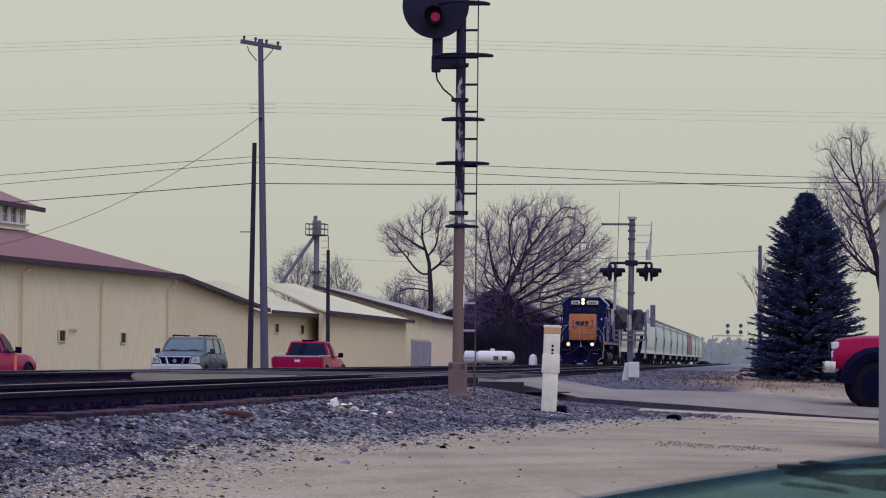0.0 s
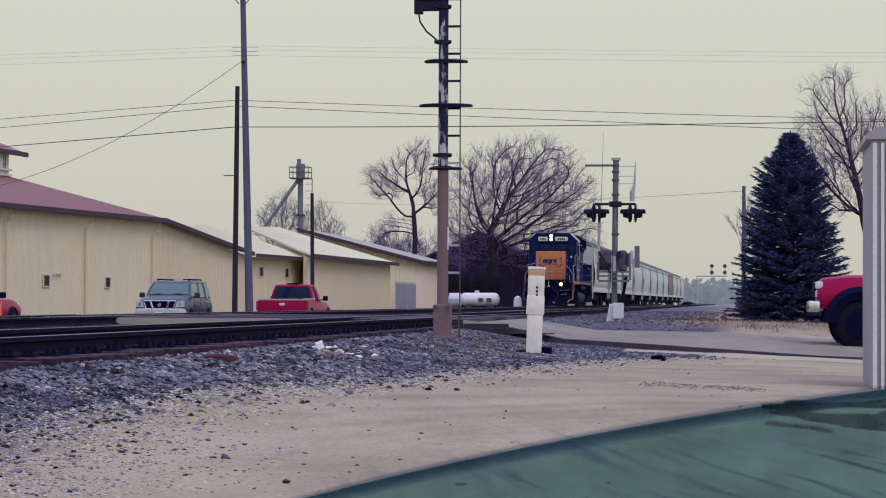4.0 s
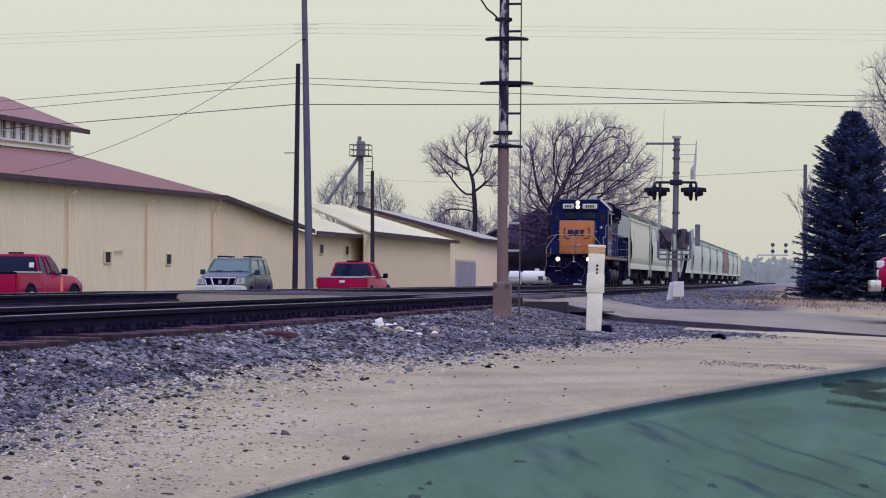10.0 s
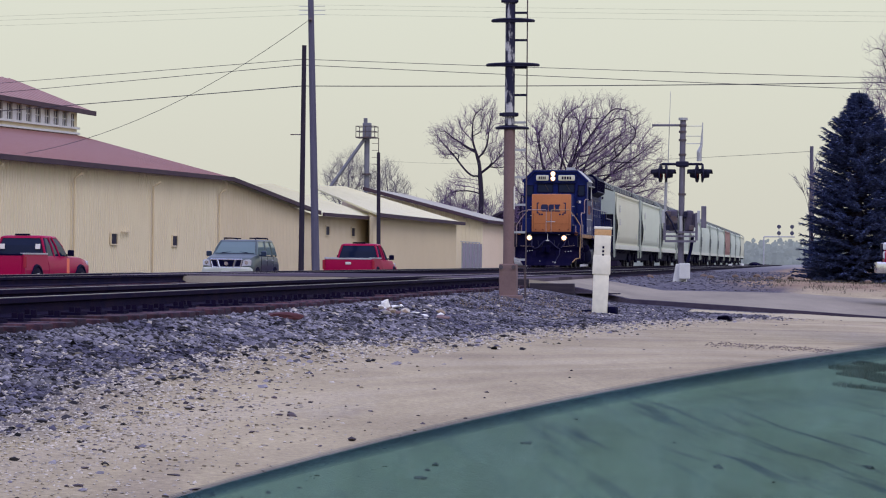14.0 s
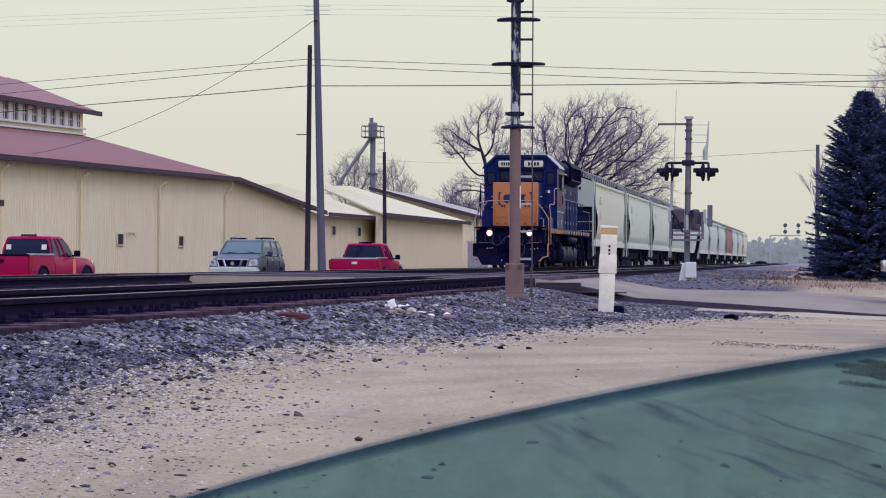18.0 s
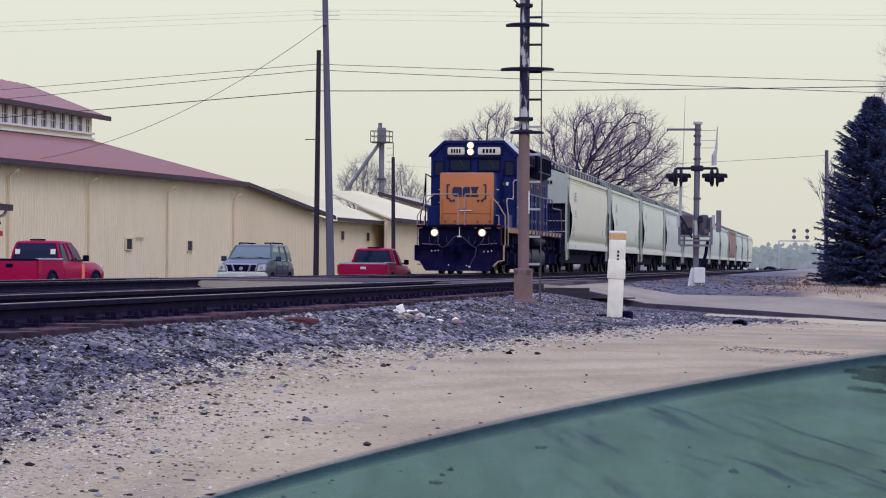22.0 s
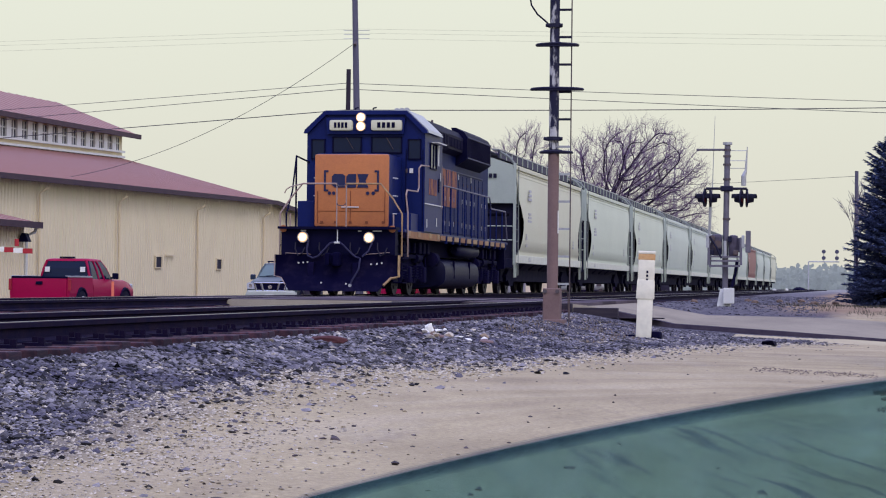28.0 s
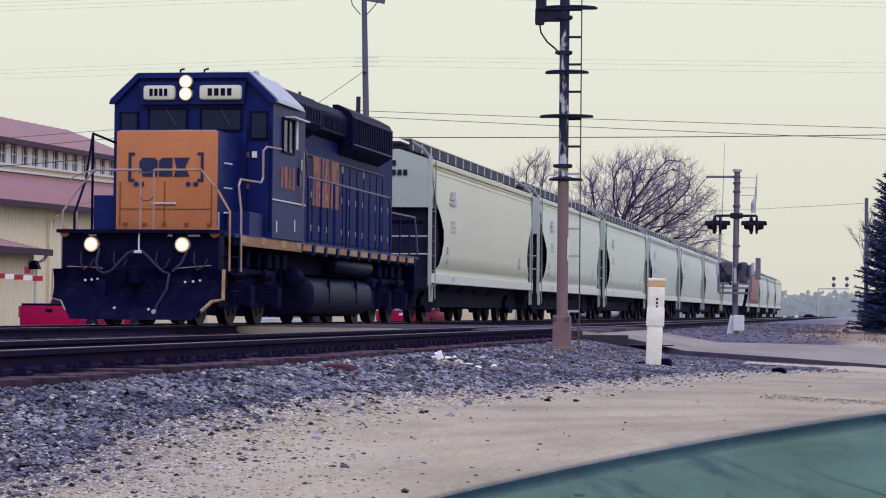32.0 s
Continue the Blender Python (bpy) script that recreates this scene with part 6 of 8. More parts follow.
def barn():
    b = thing("barn", (0, 0, 0), "large cream-yellow metal barn with a dull red roof and windowed cupola", "barn")
    # long wall, turned slightly to the tracks
    A, C, D = (-31.6, 62.0), (-29.88, 119.3), (-29.0, 137.4)
    za, zc = 3.82, 4.3
    siding_wall("wall", A, C, za, zc, SIDING, b, "ribbed cream-yellow wall")
    # the shadow on this stretch of wall is put into the darker siding
    siding_wall("side_wall", C, D, zc, 2.95, SIDING2, b, "ribbed cream wall with shade in its colour under a falling eave")
    ridge0, ridge1 = (-43.2, 62.0, 6.05), (-41.2, 131.2, 7.2)
    roof_sheet("roof", [(A[0] + 0.5, A[1], za + 0.12), (C[0] + 0.5, C[1] + 0.5, zc + 0.12), ridge1, ridge0], REDROOF, b, seams=90, label="dull red metal roof")
    quad_sheet("lower_roof", [(C[0] + 0.5, C[1] + 0.5, zc + 0.1), (D[0] + 0.45, D[1] + 0.4, 3.08), (-37.0, 156.0, 5.15), (-37.6, 146.0, 5.05), (-36.0, 131.0, 4.75)], WHITEROOF, b, label="white metal roof slope")
    edge_board([(A[0] + 0.45, A[1], za + 0.1), (C[0] + 0.45, C[1] + 0.5, zc + 0.1), (D[0] + 0.4, D[1] + 0.4, 3.06)], b)
    siding_wall("back_wall", (-38.5, 150.0), (-52, 140), 4.0, 6.0, SIDING, b)

    def wall_x(y):
        return A[0] + (C[0] - A[0]) * (y - A[1]) / (C[1] - A[1])
    # downspouts with elbows, windows and a latch bar
    for y in (78.2, 87.5, 96.6, 107.5, 118.6):
        x = wall_x(y) + 0.16
        part("downspout", tube(nb(), [(x + 0.32, y + 0.05, 3.8), (x + 0.22, y + 0.03, 3.74), (x, y, 3.58), (x, y, -0.8)], 0.055, 8), SIDING2, b, "pale downspout")
    for y in (102.1, 111.2):
        small_window(b, wall_x(y), y, 1.13, 0.8, 0.44, -1.7)
    bm = nb()
    box(bm, (wall_x(103.6) + 0.1, 103.6, 1.45), (0.06, 1.3, 0.05))
    part("latch_bar", bm, SIDING2, b)
    # cupola
    y0, y1 = 62.0, 131.0

    def cup(y):
        u = (y - y0) / (y1 - y0)
        return -43.1 + 1.95 * u, 6.05 + 1.1 * u, 8.1 + 0.42 * u
    siding_wall("cupola_wall", (cup(y0)[0], y0), (cup(y1)[0], y1), cup(y0)[2], cup(y1)[2], SIDING, b, "cream cupola wall", low=5.6, pitch=2.8)
    siding_wall("cupola_end", (cup(y1)[0], y1), (-50, y1 + 0.6), 8.5, 8.6, SIDING, b, "cream cupola end wall", low=5.6, pitch=2.8)
    quad_sheet("cupola_gable", [(-41.2, y1 + 0.01, 8.4), (-41.2, y1 + 0.02, 8.42), (-45.7, y1 + 0.4, 10.3), (-50, y1 + 0.6, 8.5)], SIDING, b)
    for k in range(29):
        y = 129.9 - 1.42 * k
        x, zb, ze = cup(y)
        h = ze - zb - 0.62
        zm = zb + 0.42 + h / 2
        bm = nb()
        box(bm, (x + 0.05, y, zm), (0.06, 0.72, h), rz=-1.6)
        w = part("cupola_window", bm, WINDOWGLASS, b, "tall dark cupola window")
        bm = nb()
        box(bm, (x + 0.1, y, zm), (0.05, 0.1, h), rz=-1.6)
        box(bm, (x + 0.1, y, zm + 0.05), (0.05, 0.72, 0.06), rz=-1.6)
        part("mullion", bm, PALE, w)
        bm = nb()
        box(bm, (x + 0.1, y - 0.71, zm), (0.12, 0.62, h + 0.1), rz=-1.6)
        part("pier", bm, PALE, b, "pale pier between cupola windows")
    bm = nb()
    for q in (0.0, 0.3):
        loft(bm, [[(cup(y0)[0] + dx, y0, cup(y0)[1] + dz + q) for dx, dz in ((0, 0.05), (0.2, 0.05), (0.2, 0.16), (0, 0.16))],
                  [(cup(y1)[0] + dx, y1, cup(y1)[1] + dz + q) for dx, dz in ((0, 0.05), (0.2, 0.05), (0.2, 0.16), (0, 0.16))]])
    part("cupola_sill", bm, PALE, b)
    roof_sheet("cupola_roof", [(-42.4, y0, 8.1), (-40.6, y1 + 1.6, 8.58), (-45.6, y1 + 2.0, 10.5), (-47.6, y0, 10.1)], REDROOF, b, seams=60, label="dull red cupola roof")
    roof_sheet("cupola_back_roof", [(-52.5, y0, 8.1), (-50.5, y1 + 2.0, 8.58), (-45.6, y1 + 2.0, 10.5), (-47.6, y0, 10.1)], REDROOF, b)
    edge_board([(-42.45, y0, 8.1), (-40.62, y1 + 1.6, 8.56)], b, 0.2)
    return b


def wing():
    w = thing("storage_wing", (0, 0, 0), "low cream storage wing with a white metal roof", "shed")
    A, C = (-28.98, 137.6), (-28.2, 153.5)
    siding_wall("wall", A, C, 2.86, 2.86, SIDING2, w, "ribbed darker cream wall")
    roof_sheet("roof", [(A[0] + 0.5, A[1] + 0.2, 2.98), (C[0] + 0.6, C[1] + 0.4, 2.98), (-37.0, 162, 5.48), (-37.0, 156.2, 5.2)], WHITEROOF, w, seams=26, label="white metal roof")
    edge_board([(A[0] + 0.5, A[1] + 0.5, 2.98), (C[0] + 0.6, C[1] + 0.4, 2.98)], w)
    for y in (141.0, 147.4):
        small_window(w, A[0] + (y - A[1]) * 0.049, y, 2.02, 0.9, 0.5, -2.8)
    return w


def wing_two():
    w = thing("storage_shed", (0, 0, 0), "cream metal shed with a white gable roof", "shed")
    A, C = (-27.33, 148.3), (-26.91, 180.6)
    siding_wall("wall", A, C, 3.0, 3.0, SIDING2, w, "ribbed darker cream wall")
    siding_wall("near_wall", (-28.25, 151.6), A, 3.3, 3.0, SIDING2, w)
    siding_wall("end_wall", C, (-36, 182.5), 3.0, 5.5, PINKSIDE, w)
    roof_sheet("roof", [(A[0] + 0.5, A[1] - 1.2, 3.15), (C[0] + 0.5, C[1] + 0.6, 3.15), (-36.0, 183.0, 5.95), (-36.0, 170, 5.6)], WHITEROOF, w, seams=36, label="white metal roof")
    edge_board([(A[0] + 0.5, A[1] - 1.2, 3.15), (C[0] + 0.5, C[1] + 0.6, 3.15)], w, 0.18)
    fence = part("fence", tube(nb(), [(-26.8, 182, 1.75), (-26.8, 193, 1.75)], 0.03, 5), GALV, w, "grey metal fence")
    for k in range(6):
        bm = nb()
        box(bm, (-26.8, 183.0 + 1.9 * k, 0.4), (0.08, 0.08, 2.7))
        part("fence_post", bm, GALV, fence)
        bm = nb()
        box(bm, (-26.85, 183.95 + 1.9 * k, 0.45), (0.03, 1.75, 2.4))
        part("fence_panel", bm, material("grey_fence_sheet", (0.33, 0.29, 0.30), 0.7, 0, (0.26, 0.23, 0.25), 1, 0.5), fence)
    return w


def wing_three():
    w = thing("far_shed", (0, 0, 0), "pinkish cream far shed with a pale roof", "shed")
    A, B2, C = (-36.0, 192.5), (-26.81, 194.5), (-26.6, 213.0)
    siding_wall("front_wall", A, B2, 5.8, 3.5, SIDING, w)
    siding_wall("wall", B2, C, 3.5, 3.5, PINKSIDE, w, "ribbed pinkish wall")
    roof_sheet("roof", [(B2[0] + 0.4, B2[1] - 0.6, 3.6), (C[0] + 0.5, C[1] + 0.5, 3.6), (-36.2, 213, 6.15), (-36.2, 191.8, 6.15)], material("pale_grey_roof", (0.42, 0.40, 0.31), 0.6, 0, (0.34, 0.325, 0.26), 0.4, 0.5, spec=0.05), w, seams=18)
    edge_board([(-36.2, 191.6, 6.12), (B2[0] + 0.4, B2[1] - 0.7, 3.56), (C[0] + 0.5, C[1] + 0.5, 3.56)], w, 0.2)
    return w


def dark_barn():
    d = thing("dark_barn", (-24.3, 217, -0.6), "dark brown weathered barn behind the bare tree", "barn")
    dark = material("dark_brown_boards", (0.036, 0.024, 0.062), 0.85, 0, (0.055, 0.036, 0.07), 0.8, 0.6, stretch=(4, 4, 0.4))
    bm = nb()
    prism(bm, [(-7.3, 0), (6.6, 0), (6.6, 3.8), (0, 7.1), (-7.3, 3.8)], "y", 0, 10)
    part("wall", bm, dark, d)
    for sx in (-1, 1):
        bm = nb()
        prism(bm, [(0, 7.3), (sx * 7.5, 3.6), (sx * 7.5, 3.4), (0, 7.1)], "y", -0.5, 10.4)
        part("roof", bm, material("dark_barn_roof", (0.06, 0.044, 0.068), 0.8, 0, (0.085, 0.06, 0.08), 1, 0.5), d)
    for k in range(24):
        bm = nb()
        box(bm, (-5.6 + 0.49 * k, -0.03, 1.9), (0.42, 0.05, 3.8))
        part("board", bm, dark, d)
    return d


def gate_shed():
    s = thing("small_shed", (0, 0, 0), "small cream shed with a dull red roof and narrow window", "shed")
    siding_wall("wall", (-28.9, 66.0), (-28.55, 79.8), 2.2, 2.2, SIDING, s, "ribbed cream wall", pitch=0.25)
    roof_sheet("roof", [(-28.4, 65.0, 2.26), (-28.1, 80.3, 2.26), (-31.0, 80.3, 2.9), (-31.2, 65.0, 2.9)], REDROOF, s, seams=18, label="dull red metal roof")
    edge_board([(-28.45, 65.0, 2.24), (-28.15, 80.3, 2.24)], s, 0.16)
    bm = nb()
    box(bm, (-28.6, 75.6, 0.78), (0.08, 0.9, 1.66))
    win = part("window", bm, WINDOWGLASS, s, "narrow dark window")
    bm = nb()
    box(bm, (-28.58, 75.6, -0.08), (0.14, 1.1, 0.08))
    box(bm, (-28.58, 75.6, 1.64), (0.12, 1.1, 0.06))
    part("frame", bm, FASCIA, win)
    part("gutter", tube(nb(), [(-28.2, 80.1, 2.15), (-28.25, 80.05, 1.95), (-28.5, 79.9, 1.8), (-28.5, 79.9, -0.8)], 0.06, 8), PALE, s, "pale gutter pipe")
    bm = nb()
    prism(bm, [(-0.2, 0), (0.2, 0), (0.06, 0.3), (-0.06, 0.3)], "y", -0.15, 0.15)
    bmesh.ops.translate(bm, verts=bm.verts, vec=(-28.38, 79.4, 1.6))
    part("wall_lamp", bm, BLACK, s, "black barn lamp")
    return s


def elevator_leg():
    t = thing("grain_elevator", (-37.47, 200, -1.3), "grey steel grain elevator leg with a railed platform", "grain elevator")
    t.scale = (4 / 3, 4 / 3, 4 / 3)
    part("leg", tube(nb(), [(0, 0, 0), (0, 0, 9.7)], 0.17, 12), ELEVSTEEL, t, "", True)
    bm = nb()
    box(bm, (0, 0, 9.35), (0.5, 0.5, 1.0), bevel=0.05)
    box(bm, (-0.1, 0, 9.95), (0.2, 0.3, 0.4))
    part("head", bm, ELEVSTEEL, t)
    bm = nb()
    box(bm, (0, 0, 8.92), (1.25, 1.25, 0.06))
    part("platform", bm, STEEL, t)
    bm = nb()
    for z in (9.3, 9.62):
        for a, b in (((-0.6, -0.6), (0.6, -0.6)), ((0.6, -0.6), (0.6, 0.6)), ((0.6, 0.6), (-0.6, 0.6)), ((-0.6, 0.6), (-0.6, -0.6))):
            tube(bm, [(*a, z), (*b, z)], 0.025, 5)
    for x in (-0.6, 0, 0.6):
        for y in (-0.6, 0.6):
            tube(bm, [(x, y, 8.92), (x, y, 9.64)], 0.025, 5)
    part("railing", bm, STEEL, t)
    part("spout", tube(nb(), [(-0.1, -0.2, 8.85), (-2.25, -1.0, 5.6)], 0.11, 10), ELEVSTEEL, t, "slanting grain spout", True)
    lad = part("ladder", tube(nb(), [(0.75, 0, 4.5), (0.75, 0, 8.9)], 0.03, 5), STEEL, t)
    for k in range(10):
        part("rung", tube(nb(), [(0.32, 0, 4.6 + 0.44 * k), (0.75, 0, 4.6 + 0.44 * k)], 0.02, 4), STEEL, lad)
    bm = nb()
    disc(bm, (0, 0, 6.6), 0.29, (0, 0, 1), 0.12, 14)
    part("flange", bm, STEEL, t)
    return t


def tank_group():
    t = thing("propane_tank", (-18.9, 170, -0.6), "long white horizontal gas tank on saddles", "tank")
    pts, rs = [], []
    for k in range(9):
        a = math.pi / 2 * k / 8
        pts.append((-1.05 - 0.35 * math.cos(a), 0, 1.05))
        rs.append(max(0.02, 0.46 * math.sin(a)))
    body = pts + [(-p[0], 0, 1.05) for p in reversed(pts)]
    part("shell", tube(nb(), body, rs + rs[::-1], 20), WHITE, t, "", True)
    for x in (-0.8, 0.8):
        bm = nb()
        box(bm, (x, 0, 0.3), (0.25, 0.8, 0.75))
        part("saddle", bm, STEEL, t)
    bm = nb()
    box(bm, (-0.2, 0, 1.54), (0.3, 0.3, 0.25), bevel=0.05)
    part("valve_dome", bm, WHITE, t)
    for x in (0.1, 0.7):
        bm = nb()
        box(bm, (x, -0.47, 1.0), (0.35, 0.03, 0.26))
        part("print_bar", bm, STEEL, t, "dark print bar")
    u = thing("storage_tank", (-16.4, 172, -0.55), "small upright white tank with a rounded top", "tank")
    part("shell", tube(nb(), [(0, 0, 0), (0, 0, 0.9), (0, 0, 1.15), (0, 0, 1.25)], [0.3, 0.3, 0.22, 0.05], 16), WHITE, u, "", True)
    v = thing("propane_tank", (-20.9, 172, -0.6), "pale horizontal gas tank behind a mast", "tank")
    part("shell", tube(nb(), [(-0.5, 0, 1.0), (-0.4, 0, 1.0), (0.4, 0, 1.0), (0.5, 0, 1.0)], [0.2, 0.5, 0.5, 0.2], 18), PALE, v, "", True)
    bm = nb()
    box(bm, (0, 0, 0.25), (0.6, 0.6, 0.6))
    part("saddle", bm, STEEL, v)


barn()
wing()
wing_two()
wing_three()
gate_shed()
dark_barn()
elevator_leg()
tank_group()

# ---- vehicles ----
CARRED = material("red_car_paint", (0.33, 0.003, 0.050), 0.35, 0, (0.25, 0.003, 0.040), 0.8, 0.5, bump=0, spec=0.12)
BLUEGREY = material("pale_grey_car_plastic", (0.46, 0.48, 0.40), 0.4, 0.0, (0.40, 0.41, 0.35), 1, 0.5, bump=0)
# hood and roof paint, paler than the body for the sky mirrored there
HOODBLUE = material("dusty_dark_blue_paint", (0.050, 0.070, 0.066), 0.35, 0.0, (0.075, 0.098, 0.088), 2, 0.5, bump=0, spec=0.3)
NAVYCAR = material("dark_blue_car_paint", (0.024, 0.038, 0.07), 0.3, 0.2, (0.035, 0.05, 0.085), 1, 0.5, bump=0, spec=0.2)
TAILRED = material("red_lamp_lens", (0.35, 0.02, 0.04), 0.25, bump=0)
CLEARLAMP = material("clear_lamp_lens", (0.62, 0.64, 0.66), 0.15, 0.2, bump=0)
SILVER = material("silver_plastic", (0.50, 0.50, 0.50), 0.4, 0.4, bump=0)


def car_wheel(parent, x, y, r, w):
    t = part("wheel", tube(nb(), [(x - w / 2, y, r), (x - w / 2 + 0.03, y, r), (x + w / 2 - 0.03, y, r), (x + w / 2, y, r)], [r - 0.04, r, r, r - 0.04], 24), RUBBER, parent, "black tyre", True)
    bm = nb()
    sx = 1 if x > 0 else -1
    disc(bm, (x + sx * (w / 2 - 0.01), y, r), r * 0.6, (1, 0, 0), 0.05, 20)
    for k in range(5):
        a = k * 2 * math.pi / 5
        box(bm, (x + sx * (w / 2 + 0.015), y + math.cos(a) * r * 0.33, r + math.sin(a) * r * 0.33), (0.03, 0.09, 0.09))
    part("rim", bm, BLACK if w > 0.28 else SILVER, t, "black rim" if w > 0.28 else "silver rim")
    return t


def section(y, wb, wt, zb, zt, r=0.12):
    """Rounded body section across the vehicle, bulging at the waist."""
    half = [(wb - 0.05, zb), (wb, zb + 0.05), (wb + 0.03, zb + (zt - zb) * 0.4), (wb + 0.02, zb + (zt - zb) * 0.62), (wt, zt - r), (wt - r * 0.3, zt - r * 0.35), (wt - r, zt - r * 0.05), (wt * 0.5, zt + 0.015)]
    return [(x, y, z) for x, z in half] + [(-x, y, z) for x, z in reversed(half)]


def greenhouse(parent, rear, front, belt, roof, wb, wt, slope_r, slope_f, paint, pillars, pane=None):
    """Glass cabin with a crowned, painted roof and slim pillars. Rear and front are the ends at the belt."""
    def ring(q, z, grow=0.0):
        w, a, b = wb + (wt - wb) * q, rear + slope_r * q, front - slope_f * q
        r = 0.10
        return [(-w + r, a - grow, z), (w - r, a - grow, z), (w + grow, a + r, z), (w + grow, b - r, z), (w - r, b + grow, z), (-w + r, b + grow, z), (-w - grow, b - r, z), (-w - grow, a + r, z)]
    bm = nb()
    loft(bm, [ring(0, belt), ring(0.5, belt + (roof - belt) * 0.52, 0.012), ring(0.93, roof - 0.05)])
    part("window_glass", bm, pane or DARKGLASS, parent, "cabin glass with the sky's reflection in its colour" if pane else "dark cabin glass")
    bm = nb()
    loft(bm, [ring(0.9, roof - 0.075, 0.02), ring(0.97, roof - 0.035, 0.015), ring(1.08, roof - 0.008), ring(1.6, roof + 0.012)])
    part("roof", bm, paint, parent, "", True)
    for yb in pillars:
        u = (yb - rear) / (front - rear)
        yt = rear + slope_r + u * (front - slope_f - rear - slope_r)
        ends = abs(u - 0.5) > 0.49
        for sx in (-1, 1):
            bm = nb()
            inn = 0.05 if ends else 0.0
            tube(bm, [(sx * (wb - inn), yb + (inn if u < 0.5 else -inn) * ends, belt - 0.04), (sx * ((wb + wt) / 2 - inn + 0.012), (yb + yt) / 2, (belt + roof) / 2), (sx * (wt - inn + 0.01), yt, roof - 0.05)], 0.042, 8)
            part("pillar", bm, paint, parent, "", True)


def mirrors(parent, y, z, w, paint):
    for sx in (-1, 1):
        bm = nb()
        box(bm, (sx * (w + 0.16), y, z), (0.2, 0.12, 0.2), bevel=0.04)
        box(bm, (sx * (w + 0.05), y, z - 0.06), (0.12, 0.06, 0.05))
        part("mirror", bm, paint, parent)


def pickup(at, turn, label, lift=0.0, rim_lamp=True, topper=False, dark_low=True):
    """A pickup that faces +y in its own space, its middle at the origin."""
    p = thing("pickup_truck", at, label, "pickup truck", turn=turn)
    r = 0.39 + lift * 0.35
    g = 0.42 + lift
    z1 = g + 0.72
    bm = nb()
    loft(bm, [section(1.0, 0.96, 0.93, g, z1 + 0.02), section(2.2, 0.97, 0.92, g, z1), section(2.7, 0.95, 0.86, g + 0.04, z1 - 0.06), section(2.82, 0.90, 0.80, g + 0.1, z1 - 0.16)])
    part("front_body", bm, CARRED, p, "red hood and front wings", True)
    bm = nb()
    loft(bm, [section(-0.75, 0.97, 0.94, g - 0.05, z1 + 0.06), section(1.0, 0.97, 0.94, g - 0.05, z1 + 0.04)])
    part("cab_body", bm, CARRED, p, "", True)
    # bed: walls, floor, tailgate
    for sx in (-1, 1):
        bm = nb()
        prism(bm, [(sx * 0.97, g), (sx * 1.0, g + 0.3), (sx * 0.95, z1 + 0.06), (sx * 0.85, z1 + 0.06), (sx * 0.85, g)], "y", -2.72, -0.78)
        part("bed_side", bm, CARRED, p)
        bm = nb()
        box(bm, (sx * 0.99, -2.71, g + 0.55), (0.1, 0.06, 0.36), bevel=0.02)
        part("tail_light", bm, TAILRED, p, "red tail light")
        bm = nb()
        box(bm, (sx * 0.9, -1.75, z1 + 0.085), (0.14, 1.9, 0.05), bevel=0.01)
        part("bed_rail", bm, SILVER, p, "silver bed rail")
    bm = nb()
    box(bm, (0, -1.75, g + 0.1), (1.7, 1.9, 0.08))
    part("bed_floor", bm, BLACK, p)
    bm = nb()
    box(bm, (0, -2.72, (g + z1) / 2 + 0.06), (1.8, 0.09, z1 - g - 0.06), bevel=0.03)
    gate_part = part("tailgate", bm, CARRED, p, "red tailgate", True)
    bm = nb()
    box(bm, (0, -2.78, z1 - 0.12), (0.22, 0.04, 0.1), bevel=0.015)
    part("handle", bm, BLACK if not topper else PALE, gate_part, "tailgate handle")
    bm = nb()
    box(bm, (0, -2.72, z1 + 0.06), (1.84, 0.1, 0.06), bevel=0.01)
    part("tailgate_cap", bm, SILVER if topper else BLACK, gate_part)
    bm = nb()
    box(bm, (0, -2.86, g + 0.02), (1.9, 0.2, 0.2), bevel=0.04)
    bumper = part("rear_bumper", bm, CHROME, p, "chrome rear bumper", True)
    bm = nb()
    box(bm, (0, -2.97, g + 0.02), (0.32, 0.02, 0.14))
    part("plate", bm, PALE, bumper, "pale plate")
    greenhouse(p, -0.75, 1.15, z1 + 0.02, z1 + 0.66, 0.89, 0.70, 0.14, 0.66, CARRED, (-0.75, -0.1, 0.35, 1.15))
    mirrors(p, 0.85, z1 + 0.12, 0.92, BLACK)
    bm = nb()
    box(bm, (0, -0.55, z1 + 0.7), (0.5, 0.08, 0.05))
    part("brake_lamp", bm, BLACK, p)
    for sx in (() if topper else (-0.6, 0.6)):
        bm = nb()
        box(bm, (sx, -0.745, z1 + 0.32), (0.16, 0.02, 0.16), rx=-7)
        part("sticker", bm, WHITE, p, "white window sticker")
    # front: bumper, grille, headlights
    bm = nb()
    box(bm, (0, 2.88, g + 0.08), (1.94, 0.24, 0.24), bevel=0.05)
    part("front_bumper", bm, CHROME, p, "chrome front bumper", True)
    bm = nb()
    box(bm, (0, 2.83, g + 0.42), (1.0, 0.1, 0.32), bevel=0.02)
    part("grille", bm, BLACK, p)
